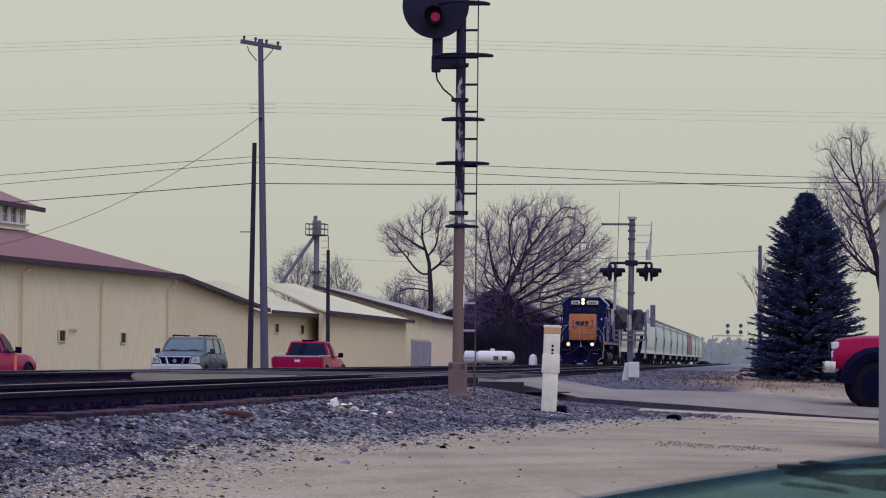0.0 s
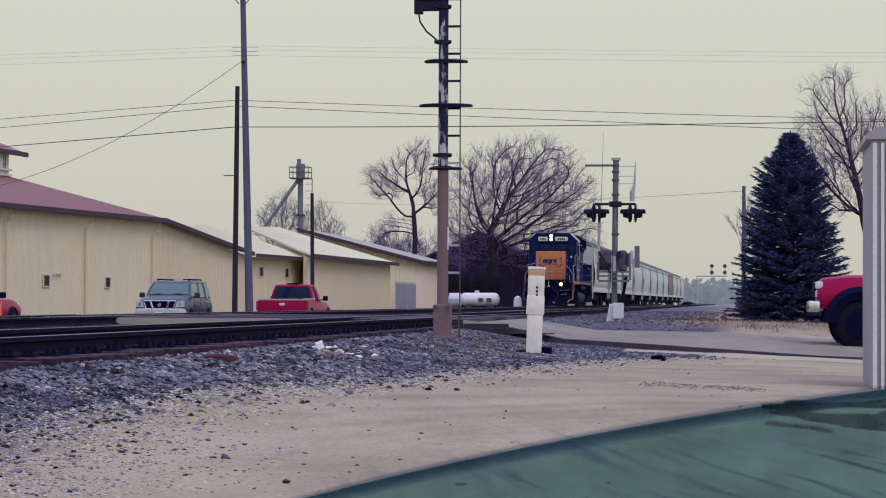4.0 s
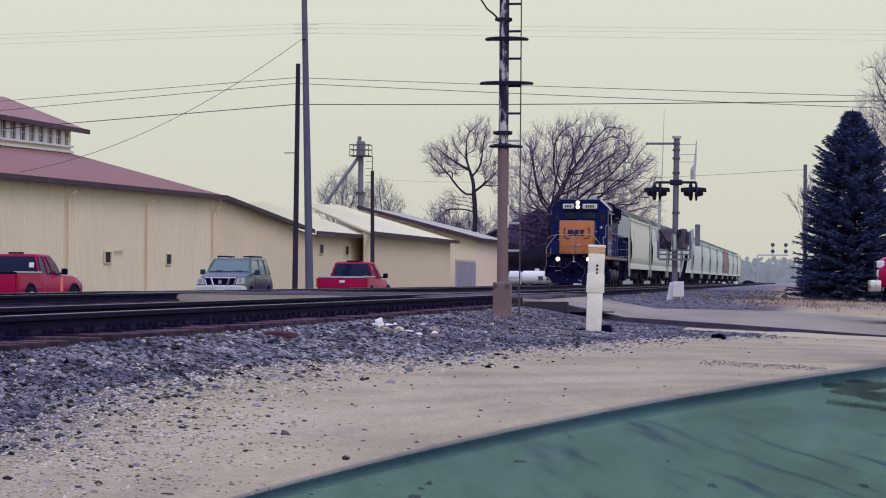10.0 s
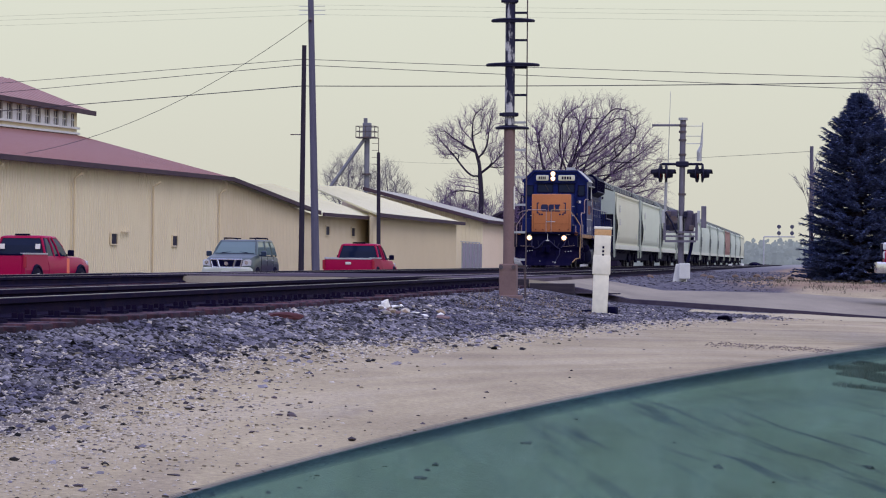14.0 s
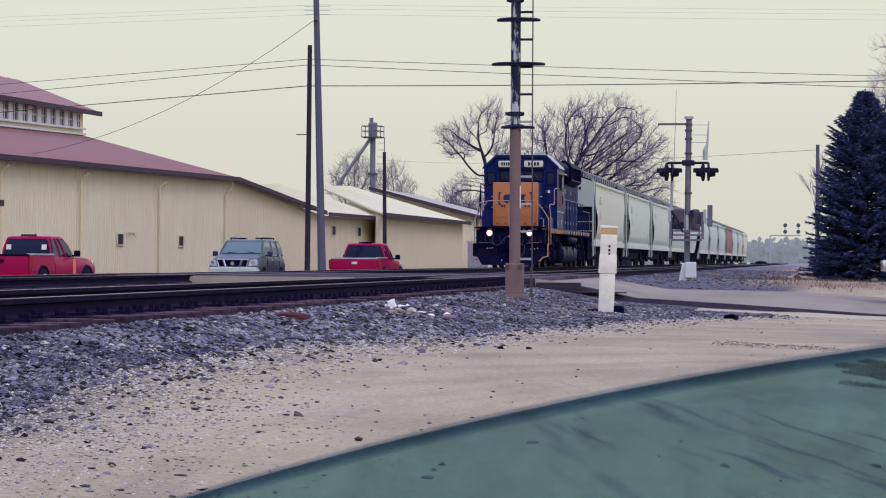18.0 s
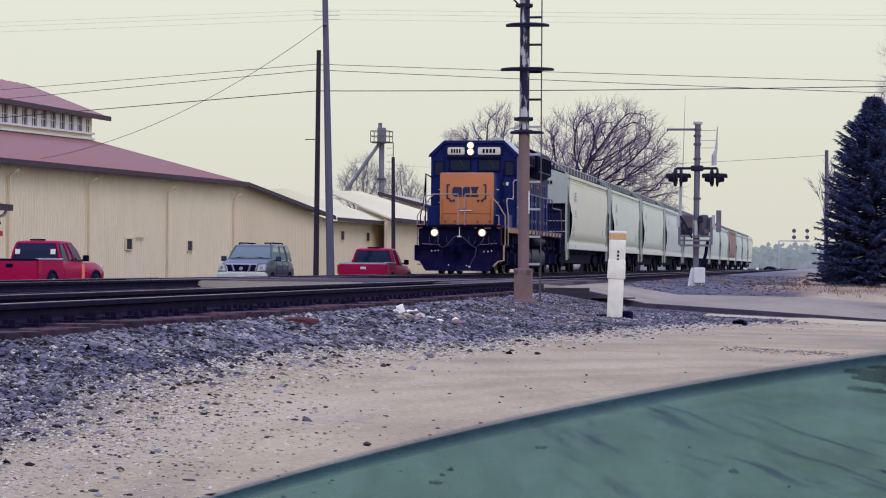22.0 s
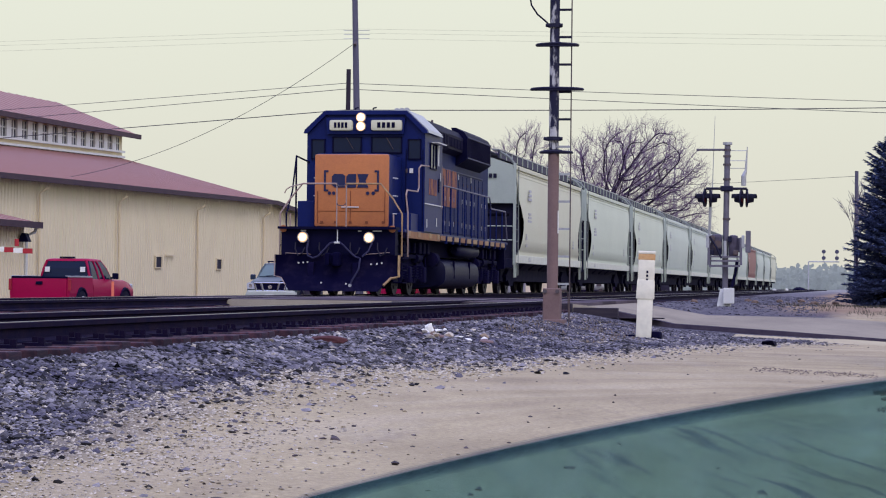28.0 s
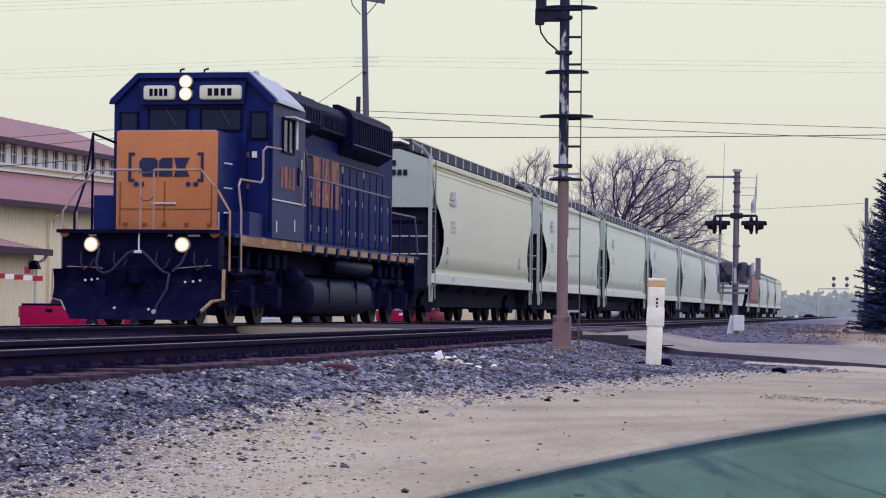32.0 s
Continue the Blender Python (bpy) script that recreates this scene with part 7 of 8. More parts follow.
    for sx in (-1, 1):
        for z in (0.52, 0.34):
            bm = nb()
            box(bm, (sx * 0.72, 2.78, g + z), (0.36, 0.16, 0.15), bevel=0.03)
            part("headlight", bm, CLEARLAMP, p, "clear headlight")
        for y in (-1.75, 1.95):
            car_wheel(p, sx * 0.90, y, r, 0.27 + lift * 0.12)
            part("wheel_well", disc(nb(), (sx * 0.975, y, r), r + 0.07, (1, 0, 0), 0.05, 22), BLACK, p)
            bm = nb()
            pts = []
            for k in range(11):
                a = math.pi * k / 10
                pts.append((sx * 0.985, y + math.cos(a) * (r + 0.08), r + math.sin(a) * (r + 0.08)))
            tube(bm, pts, 0.05 + 0.12 * (lift > 0), 6)
            part("wheel_arch", bm, BLACK, p)
    if dark_low:
        for sx in (-1, 1):
            bm = nb()
            box(bm, (sx * 0.98, 0.1, g + 0.06), (0.05, 3.2, 0.16), bevel=0.015)
            part("rocker_panel", bm, SILVER if lift == 0 else BLACK, p)
    bm = nb()
    box(bm, (0, 0, g - 0.05), (1.5, 5.0, 0.2))
    part("chassis", bm, BLACK, p)
    return p


def suv(at, turn):
    p = thing("suv", at, "blue SUV with a pale bumper, chrome grille and roof rails", "car", turn=turn)
    g, z1 = 0.42, 1.2
    bm = nb()
    loft(bm, [section(0.95, 0.94, 0.91, g, 1.33), section(1.5, 0.94, 0.90, g, 1.27), section(2.05, 0.93, 0.87, g, 1.18), section(2.26, 0.91, 0.82, g + 0.05, 1.10), section(2.36, 0.86, 0.76, g + 0.1, 1.0)])
    part("hood", bm, HOODBLUE, p, "grey-blue hood with the sky's sheen in its colour", True)
    bm = nb()
    box(bm, (0, 1.05, 1.335), (1.5, 0.14, 0.03), bevel=0.012)
    part("cowl", bm, BLACK, p)
    for sx in (-1, 1):
        part("wiper", tube(nb(), [(sx * 0.5, 1.1, 1.36), (sx * 0.05, 1.0, 1.40)], 0.012, 5), BLACK, p)
    bm = nb()
    loft(bm, [section(-2.38, 0.84, 0.80, g + 0.08, z1 - 0.05), section(-2.28, 0.91, 0.88, g, z1 + 0.03), section(-0.8, 0.95, 0.92, g, z1 + 0.06), section(0.95, 0.94, 0.91, g, z1 + 0.06)])
    part("body", bm, NAVYCAR, p, "dark blue body", True)
    for sx in (-1, 1):
        for y in (-1.15, -0.15, 0.85):
            bm = nb()
            box(bm, (sx * 0.965, y, 0.88), (0.012, 0.018, 0.66))
            part("door_seam", bm, BLACK, p)
        for y in (-0.95, 0.05):
            bm = nb()
            box(bm, (sx * 0.975, y, 1.08), (0.04, 0.2, 0.04), bevel=0.012)
            part("door_handle", bm, SILVER, p, "silver door handle")
        bm = nb()
        box(bm, (sx * 0.97, -0.2, 0.5), (0.06, 2.4, 0.10), bevel=0.02)
        part("running_board", bm, SILVER, p)
    # the sky's reflection is put into the pale colour of this glass
    greenhouse(p, -2.3, 1.18, z1 + 0.07, 1.85, 0.87, 0.72, 0.3, 0.72, HOODBLUE, (-2.3, -1.35, -0.2, 1.18), glass("pale_green_car_glass", (0.125, 0.175, 0.168), 0.08))
    for sx in (-1, 1):
        part("roof_rail", tube(nb(), [(sx * 0.6, 0.3, 1.84), (sx * 0.6, 0.2, 1.92), (sx * 0.6, -1.7, 1.92), (sx * 0.6, -1.8, 1.84)], 0.025, 6), BLACK, p)
        for y in (0.1, -1.2):
            bm = nb()
            box(bm, (sx * 0.5, y, 1.91), (0.35, 0.12, 0.05), bevel=0.02)
            part("rack_foot", bm, BLACK, p)
        bm = nb()
        prism(bm, [(sx * 0.58, 0.86), (sx * 0.90, 0.88), (sx * 0.91, 1.06), (sx * 0.84, 1.11), (sx * 0.60, 1.08)], "y", 2.2, 2.385)
        lamp = part("headlight", bm, CLEARLAMP, p, "clear headlight")
        bm = nb()
        disc(bm, (sx * 0.76, 2.39, 0.99), 0.07, (0, 1, 0), 0.02, 14)
        part("bulb", bm, CHROME, lamp)
        bm = nb()
        disc(bm, (sx * 0.66, 2.47, 0.60), 0.07, (0, 1, 0), 0.03, 14)
        part("fog_lamp", bm, CLEARLAMP, p, "round fog lamp")
        for y in (-1.45, 1.45):
            car_wheel(p, sx * 0.86, y, 0.38, 0.25)
            part("wheel_well", disc(nb(), (sx * 0.955, y, 0.38), 0.45, (1, 0, 0), 0.05, 22), BLACK, p)
    bm = nb()
    prism(bm, [(-0.52, 0.82), (0.52, 0.82), (0.60, 1.09), (-0.60, 1.09)], "y", 2.33, 2.40)
    grille = part("grille", bm, BLACK, p)
    for sx in (-1, 1):
        part("grille_bar", tube(nb(), [(sx * 0.27, 2.42, 0.82), (sx * 0.35, 2.42, 1.08)], 0.045, 6), CHROME, grille, "chrome grille bar")
        part("grille_bar", tube(nb(), [(sx * 0.53, 2.4, 0.80), (sx * 0.61, 2.38, 1.09)], 0.04, 6), CHROME, grille, "chrome grille bar")
    for z, w in ((0.80, 1.1), (1.10, 1.22)):
        bm = nb()
        box(bm, (0, 2.41, z), (w, 0.06, 0.05), bevel=0.015)
        part("grille_bar", bm, CHROME, grille, "chrome grille bar")
    part("emblem", disc(nb(), (0, 2.44, 0.95), 0.075, (0, 1, 0), 0.03, 16), CHROME, grille, "plain round chrome emblem")
    bm = nb()
    loft(bm, [section(2.2, 0.95, 0.94, 0.36, 0.84, 0.06), section(2.40, 0.93, 0.91, 0.38, 0.82, 0.06), section(2.48, 0.82, 0.80, 0.44, 0.76, 0.06)])
    bumper = part("bumper", bm, BLUEGREY, p, "pale grey bumper", True)
    bm = nb()
    box(bm, (0, 2.50, 0.62), (0.32, 0.02, 0.14))
    part("plate", bm, PALE, bumper, "pale plate")
    bm = nb()
    box(bm, (0, 2.44, 0.46), (1.1, 0.1, 0.1), bevel=0.02)
    part("lower_intake", bm, BLACK, bumper)
    mirrors(p, 0.85, 1.32, 0.9, NAVYCAR)
    bm = nb()
    box(bm, (0, 0, 0.42), (1.4, 4.2, 0.16))
    part("chassis", bm, BLACK, p)
    return p


suv((-21.6, 89.6, ground_z(-21.3, 89)), 180)
pickup((-18.1, 95.6, ground_z(-18.1, 95) - 0.22), 0, "red pickup truck with a silver bed rail, parked beyond the tracks", topper=True)
pickup((-24.85, 74.2, ground_z(-24.6, 74) + 0.02), -4, "red extended-cab pickup truck with white window stickers")
pickup((4.22, 51.3, road_z(4.2, 51.3)), 90, "lifted red pickup truck with large black tyres on the road", lift=0.36)

# ---- trees ----
BARK = material("grey_brown_bark", (0.024, 0.018, 0.034), 0.95, 0, (0.045, 0.034, 0.05), 4, 0.6, stretch=(3, 3, 0.6), bump=0.5)
TWIG = material("dark_twigs", (0.15, 0.095, 0.185), 0.95, 0, (0.22, 0.145, 0.23), 3, 0.5, bump=0)
# a paler twig colour with the haze already in it
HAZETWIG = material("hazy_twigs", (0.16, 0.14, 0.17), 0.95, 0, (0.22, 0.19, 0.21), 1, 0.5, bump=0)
NEEDLE = material("blue_green_needles", (0.052, 0.072, 0.165), 0.85, 0, (0.10, 0.128, 0.225), 2.0, 0.6, random_tone=0.5, bump=0, spec=0.15)


class Sticks:
    """Collects tapered sticks as plain vertex and face lists."""

    def __init__(self, sides=4):
        self.v, self.f, self.n = [], [], sides

    def add(self, pts, rs):
        rings = []
        side = None
        for i, p in enumerate(pts):
            d = (pts[min(i + 1, len(pts) - 1)] - pts[max(i - 1, 0)]).normalized()
            side = d.orthogonal().normalized() if side is None else (side - d * side.dot(d)).normalized()
            up = d.cross(side)
            base = len(self.v)
            for k in range(self.n):
                a = 2 * math.pi * k / self.n
                self.v.append(p + (side * math.cos(a) + up * math.sin(a)) * rs[i])
            rings.append(base)
        for a, b in zip(rings, rings[1:]):
            for k in range(self.n):
                self.f.append((a + k, a + (k + 1) % self.n, b + (k + 1) % self.n, b + k))

    def mesh(self, name, mat):
        return raw(name, [tuple(p) for p in self.v], self.f, mat, True)


def grow(rng, limbs, twigs, start, way, length, radius, depth, spread, lift, gnarl, slim=0.012):
    """One branch and, from it, its side branches down to twigs."""
    n = 5 if depth > 1 else 3
    pts, d, p = [start.copy()], way.normalized(), start.copy()
    for k in range(n):
        d = (d + Vector((rng.uniform(-1, 1), rng.uniform(-1, 1), rng.uniform(-1, 1))) * gnarl + Vector((0, 0, lift))).normalized()
        p = p + d * (length / n)
        pts.append(p.copy())
    rs = [radius * (1 - 0.62 * k / n) for k in range(n + 1)]
    (limbs if depth > 2 else twigs).add(pts, rs)
    if depth == 0:
        return
    for k in range(rng.choice((3, 4)) if depth > 1 else 3):
        u = rng.uniform(0.35, 1.0) if k else 1.0
        i = min(int(u * n), n - 1)
        q = pts[i].lerp(pts[i + 1], u * n - i)
        a = rng.uniform(0, 2 * math.pi)
        o = d.orthogonal().normalized()
        side = (o * math.cos(a) + d.cross(o) * math.sin(a))
        w = (d + side * rng.uniform(0.5, 1.0) * spread).normalized()
        grow(rng, limbs, twigs, q, w, length * rng.uniform(0.58, 0.8), max(rs[i] * 0.62, slim), depth - 1, spread, lift, gnarl, slim)


def bare_tree(x, y, trunk_h, trunk_r, boughs, reach, seed, label, depth=4, spread=0.75, lift=0.06, gnarl=0.16, lean=(0, 0), twig=None, low=None, wide=(0.35, 0.95), group=""):
    rng = random.Random(seed)
    z0 = ground_z(x, y) - 0.1 if low is None else low
    t = thing("bare_tree", (x, y, z0), label, "tree", group)
    limbs, twigs, stem = Sticks(6), Sticks(3), Sticks(10)
    top = Vector((lean[0], lean[1], trunk_h))
    pts = [Vector((0, 0, 0)).lerp(top, k / 5) + Vector((rng.uniform(-0.06, 0.06), rng.uniform(-0.06, 0.06), 0)) * (k > 0) for k in range(6)]
    stem.add(pts, [trunk_r * (1.35 if k == 0 else 1.05 - 0.06 * k) for k in range(6)])
    for k in range(boughs):
        a = 2 * math.pi * (k + rng.uniform(-0.3, 0.3)) / boughs
        tilt = rng.uniform(*wide)
        w = Vector((math.cos(a) * tilt, math.sin(a) * tilt, 1.0))
        q = pts[4].lerp(pts[5], rng.uniform(0.0, 1.0)) if k % 2 else pts[3].lerp(pts[5], rng.uniform(0.2, 1.0))
        grow(rng, limbs, twigs, q, w + top.normalized() * 0.2, reach * rng.uniform(0.8, 1.1), trunk_r * rng.uniform(0.42, 0.6), depth, spread, lift, gnarl, 0.019 if y > 120 else 0.011)
    for nm, s, m in (("trunk", stem, BARK), ("branchwork", limbs, BARK if twig is None else twig), ("crown", twigs, twig or TWIG)):
        ob = new(nm, s.mesh(nm, m))
        ob.parent = t
    return t


def branching_tree(x, y, trunk_r, stem_pts, clouds, seed, label, step, tip, twig=None, low=None, group=""):
    """A bare tree whose limbs reach into clouds of buds (centre, radii, count over the trunk's foot), thinning from trunk to tip."""
    rng = np.random.default_rng(seed)
    z0 = ground_z(x, y) - 0.1 if low is None else low
    t = thing("bare_tree", (x, y, z0), label, "tree", group)
    buds = []
    for centre, radii, count in clouds:
        u = rng.normal(size=(count, 3))
        u /= np.linalg.norm(u, axis=1)[:, None]
        u *= (rng.random(count) ** 0.42)[:, None]
        buds.append(np.array(centre) + u * np.array(radii))
    buds = np.concatenate(buds)
    nodes, parent = [np.array(stem_pts[0], float)], [-1]
    for a, b in zip(stem_pts, stem_pts[1:]):
        a, b = np.array(a, float), np.array(b, float)
        n = max(1, int(np.linalg.norm(b - a) / step))
        for k in range(n):
            nodes.append(a + (b - a) * (k + 1) / n + rng.uniform(-0.05, 0.05, 3) * step)
            parent.append(len(nodes) - 2)
    first = int(len(nodes) * 0.55)
    pos = np.array(nodes)
    near = np.full(len(buds), -1)
    best = np.full(len(buds), 1e9)

    def update(start):
        block = pos[start:]
        d = np.linalg.norm(buds[:, None, :] - block[None, :, :], axis=2)
        k = d.argmin(axis=1)
        m = d[np.arange(len(buds)), k]
        better = m < best
        best[better], near[better] = m[better], k[better] + start
    update(first)
    shoots = {}
    for turn in range(70):
        if not len(buds):
            break
        pull = {}
        for i, k in enumerate(near):
            v = buds[i] - pos[k]
            pull.setdefault(int(k), []).append(v / (np.linalg.norm(v) + 1e-9))
        fresh = []
        for k, vs in pull.items():
            shoots[k] = shoots.get(k, 0) + 1
            if shoots[k] > 3:
                continue
            d = np.sum(vs, axis=0) + rng.normal(size=3) * 0.6
            back = pos[k] - pos[parent[k]] if parent[k] >= 0 else np.array((0, 0, 1.0))
            out = pos[k] - pos[first]
            d = d / (np.linalg.norm(d) + 1e-9) + 0.45 * back / (np.linalg.norm(back) + 1e-9) + 0.3 * out / (np.linalg.norm(out) + step)
            fresh.append(pos[k] + d / (np.linalg.norm(d) + 1e-9) * step)
            parent.append(k)
        if not fresh:
            break
        start = len(pos)
        pos = np.concatenate([pos, np.array(fresh)])
        update(start)
        keep = best > step * 1.25
        buds, near, best = buds[keep], near[keep], best[keep]
    count = len(pos)
    load = np.zeros(count)
    kids = [[] for _ in range(count)]
    for k in range(count - 1, 0, -1):
        if not kids[k]:
            load[k] = 1
        load[parent[k]] += load[k]
        kids[parent[k]].append(k)
    most = load[0]
    rad = np.maximum(tip, trunk_r * (load / most) ** 0.47)
    stems, limbs, twigs = Sticks(9), Sticks(5), Sticks(3)
    todo = [(0, None)]
    while todo:
        k, base = todo.pop()
        line = [k] if base is None else [base, k]
        while kids[line[-1]]:
            c = sorted(kids[line[-1]], key=lambda q: -load[q])
            for q in c[1:]:
                todo.append((q, line[-1]))
            line.append(c[0])
        rs = [rad[q] for q in line]
        if base is not None:
            rs[0] = rs[1]
        pts = [Vector(pos[q]) for q in line]
        if len(pts) > 1:
            thick = rs[min(1, len(rs) - 1)]
            (stems if base is None else limbs if thick > tip * 2.2 else twigs).add(pts, rs)
    # fine twigs along the thin wood, each with two side twigs
    rnd = random.Random(seed)

    def stray(m):
        return Vector((rnd.uniform(-m, m), rnd.uniform(-m, m), rnd.uniform(-m, m)))
    for k in range(1, count):
        if rad[k] > tip * 3.2:
            continue
        p, d = Vector(pos[k]), (Vector(pos[k]) - Vector(pos[parent[k]])).normalized()
        out = Vector(pos[k] - pos[first]).normalized()
        for j in range(5 if not kids[k] else 2):
            w = (d * 0.5 + out * 0.8 + Vector((0, 0, 0.25)) + stray(0.95)).normalized()
            ln = step * rnd.uniform(1.2, 2.6)
            mid = p + w * ln * 0.5 + stray(0.1) * step
            e = mid + (w + stray(0.4)).normalized() * ln * 0.5
            twigs.add([p, mid, e], [tip * 0.62, tip * 0.46, tip * 0.3])
            for q in (mid, e):
                v = (w + stray(0.9)).normalized()
                twigs.add([q, q + v * ln * rnd.uniform(0.3, 0.6)], [tip * 0.42, tip * 0.28])
    for nm, st, m in (("trunk", stems, BARK if twig is None else twig), ("branchwork", limbs, BARK if twig is None else twig), ("crown", twigs, twig or TWIG)):
        ob = new(nm, st.mesh(nm, m))
        ob.parent = t
    return t


def spruce(x, y, height, width, seed, label):
    rng = random.Random(seed)
    z0 = ground_z(x, y) - 0.05
    t = thing("spruce_tree", (x, y, z0), label, "tree")
    part("trunk", tube(nb(), [(0, 0, 0), (0, 0, height * 0.6), (0, 0, height * 0.98)], [0.16, 0.08, 0.015], 10), BARK, t, "", True)
    boughs, v, f = Sticks(4), [], []
    for k in range(1250):
        u = rng.random() ** 1.2 * 0.97
        z = 0.06 + u * height * 0.97
        a = rng.uniform(0, 2 * math.pi)
        r = width * (1 - u) ** 0.5 * min(1.0, (1 - u) / 0.3) ** 0.45 + 0.02
        L = r * rng.uniform(0.70, 1.0) * min(1.0, 0.84 + z * 0.3) * (1 + 0.2 * noise.noise((math.cos(a) * 2.1, math.sin(a) * 2.1, z * 1.7)))
        c, s = math.cos(a), math.sin(a)
        droop = 0.30 * (1 - u) - 0.5 * u
        pts = [Vector((c * L * q, s * L * q, z - droop * L * q + 0.34 * L * max(0, q - 0.55))) for q in (0, 0.35, 0.7, 1.0)]
        boughs.add(pts, [0.02, 0.014, 0.009, 0.004])
        steps = max(5, int(L / 0.042))
        for j in range(steps):
            q = (j + rng.random()) / steps
            if q < 0.3:
                continue
            i = min(int(q * 3), 2)
            p = pts[i].lerp(pts[i + 1], q * 3 - i)
            fan = 0.16 * (1.15 - q)
            for side in (-1, 1, -0.5, 0.5, 0):
                w = Vector((c * 0.8 - s * side * 0.9 + rng.uniform(-0.3, 0.3), s * 0.8 + c * side * 0.9 + rng.uniform(-0.3, 0.3), rng.uniform(-0.45, 0.35) + (0.3 if side == 0 else 0))).normalized()
                ln, wd = rng.uniform(0.07, 0.14) + fan * 0.8 * abs(side), rng.uniform(0.014, 0.028)
                o = w.cross(Vector((rng.uniform(-0.5, 0.5), rng.uniform(-0.5, 0.5), 1))).normalized() * wd
                up = w.cross(o).normalized() * wd * 0.8
                b = len(v)
                v += [p - o, p + o, p + up, p + w * ln]
                f += [(b, b + 1, b + 3), (b + 1, b + 2, b + 3), (b + 2, b, b + 3)]
    ob = new("bough_frame", boughs.mesh("bough_frame", BARK))
    ob.parent = t
    ob = new("crown", raw("crown", [tuple(p) for p in v], f, NEEDLE))
    ob.parent = t
    return t


branching_tree(-22.0, 212, 0.52, [(0, 0, 0), (-0.15, 0, 2.4), (-0.45, 0, 5.0), (-0.7, 0, 7.2)],
               [((2.0, 0, 9.6), (6.7, 5.2, 5.9), 2100), ((-2.6, 0, 6.2), (3.0, 2.6, 2.4), 240), ((6.0, 0, 6.0), (3.0, 2.6, 2.2), 240)], 11,
               "wide bare deciduous tree with a round crown of fine twigs", 0.42, 0.020)
branching_tree(-31.2, 225, 0.24, [(0, 0, 0), (-0.1, 0, 3.5), (0.05, 0, 7.0), (-0.15, 0, 9.8)],
               [((-2.7, 0, 12.2), (2.1, 1.6, 1.7), 420), ((0.4, 0, 14.2), (1.4, 1.2, 1.9), 300), ((1.7, 0, 10.9), (1.5, 1.4, 1.7), 260),
                ((-1.4, 0, 14.0), (1.0, 0.9, 1.1), 120), ((-2.3, 0, 8.0), (1.3, 1.0, 1.0), 90)], 5,
               "tall crooked bare tree with few heavy limbs", 0.36, 0.020)
branching_tree(4.4, 80, 0.15, [(0, 0, 0), (-0.2, 0, 1.2), (-0.45, 0, 2.4)],
               [((-1.1, 0, 5.4), (2.2, 1.6, 2.1), 950), ((-1.7, 0, 7.3), (0.9, 0.8, 1.1), 160)], 23, "spreading bare tree behind the dark spruce", 0.17, 0.007)
spruce(1.1, 65, 5.25, 1.74, 3, "dense dark blue-green spruce tree beside the road")
for k, (x, y, h, r) in enumerate(((-40.3, 207, 9.6, 2.3), (-37.4, 210, 8.8, 1.9))):
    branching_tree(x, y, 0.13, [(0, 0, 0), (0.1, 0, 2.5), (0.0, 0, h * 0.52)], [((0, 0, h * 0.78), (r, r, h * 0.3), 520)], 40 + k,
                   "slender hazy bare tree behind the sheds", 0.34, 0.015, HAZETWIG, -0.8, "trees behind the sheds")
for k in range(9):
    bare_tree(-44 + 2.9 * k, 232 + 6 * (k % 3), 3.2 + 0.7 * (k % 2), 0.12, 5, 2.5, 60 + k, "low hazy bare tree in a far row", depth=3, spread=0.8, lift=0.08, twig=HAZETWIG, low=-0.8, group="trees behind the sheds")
for k in range(6):
    bare_tree(-26.2 + 0.9 * k, 209 + 1.5 * (k % 2), 1.0, 0.1, 6, 1.3, 80 + k, "dark bare thicket in front of the barn", depth=3, spread=1.0, lift=0.06, low=-0.7, twig=BARK, group="thicket by the dark barn")
for k in range(5):
    bare_tree(-0.1 + 0.6 * k, 84 + 2 * (k % 2), 2.0 + 0.5 * k, 0.05, 4, 1.05, 95 + k, "thin bare sapling behind the spruce", depth=3, spread=0.7, lift=0.1, twig=HAZETWIG, low=-0.3, group="saplings behind the spruce")


for k in range(4):
    bare_tree(-35.0 + 1.1 * k, 226 + 2 * (k % 2), 3.0, 0.12, 6, 2.4, 120 + k, "dark bare brush behind the far shed", depth=3, spread=0.9, lift=0.06, low=-0.8, group="trees behind the sheds")


def radio_tower(x, y, height):
    t = thing("radio_tower", (x, y, -0.8), "thin grey lattice radio tower behind the bare tree", "tower")
    # the tower's steel is coloured with the haze in front of it
    steel = material("hazy_tower_steel", (0.24, 0.23, 0.27), 0.7, bump=0)
    feet = [(math.cos(a) * 0.55, math.sin(a) * 0.55) for a in (0.4, 2.5, 4.6)]
    for a, b in feet:
        part("tower_leg", tube(nb(), [(a, b, 0), (a * 0.3, b * 0.3, height)], [0.06, 0.03], 5), steel, t)
    for k in range(16):
        bm = nb()
        z0, z1 = height * k / 16, height * (k + 1) / 16
        s0, s1 = 1 - 0.7 * k / 16, 1 - 0.7 * (k + 1) / 16
        for (a, b), (c, d) in zip(feet, feet[1:] + feet[:1]):
            tube(bm, [(a * s0, b * s0, z0), (c * s1, d * s1, z1)], 0.03, 4)
        part("brace", bm, steel, t)
    part("whip_antenna", tube(nb(), [(0, 0, height - 0.2), (0, 0, height + 3)], 0.04, 5), steel, t)


radio_tower(-30.5, 400, 21.5)


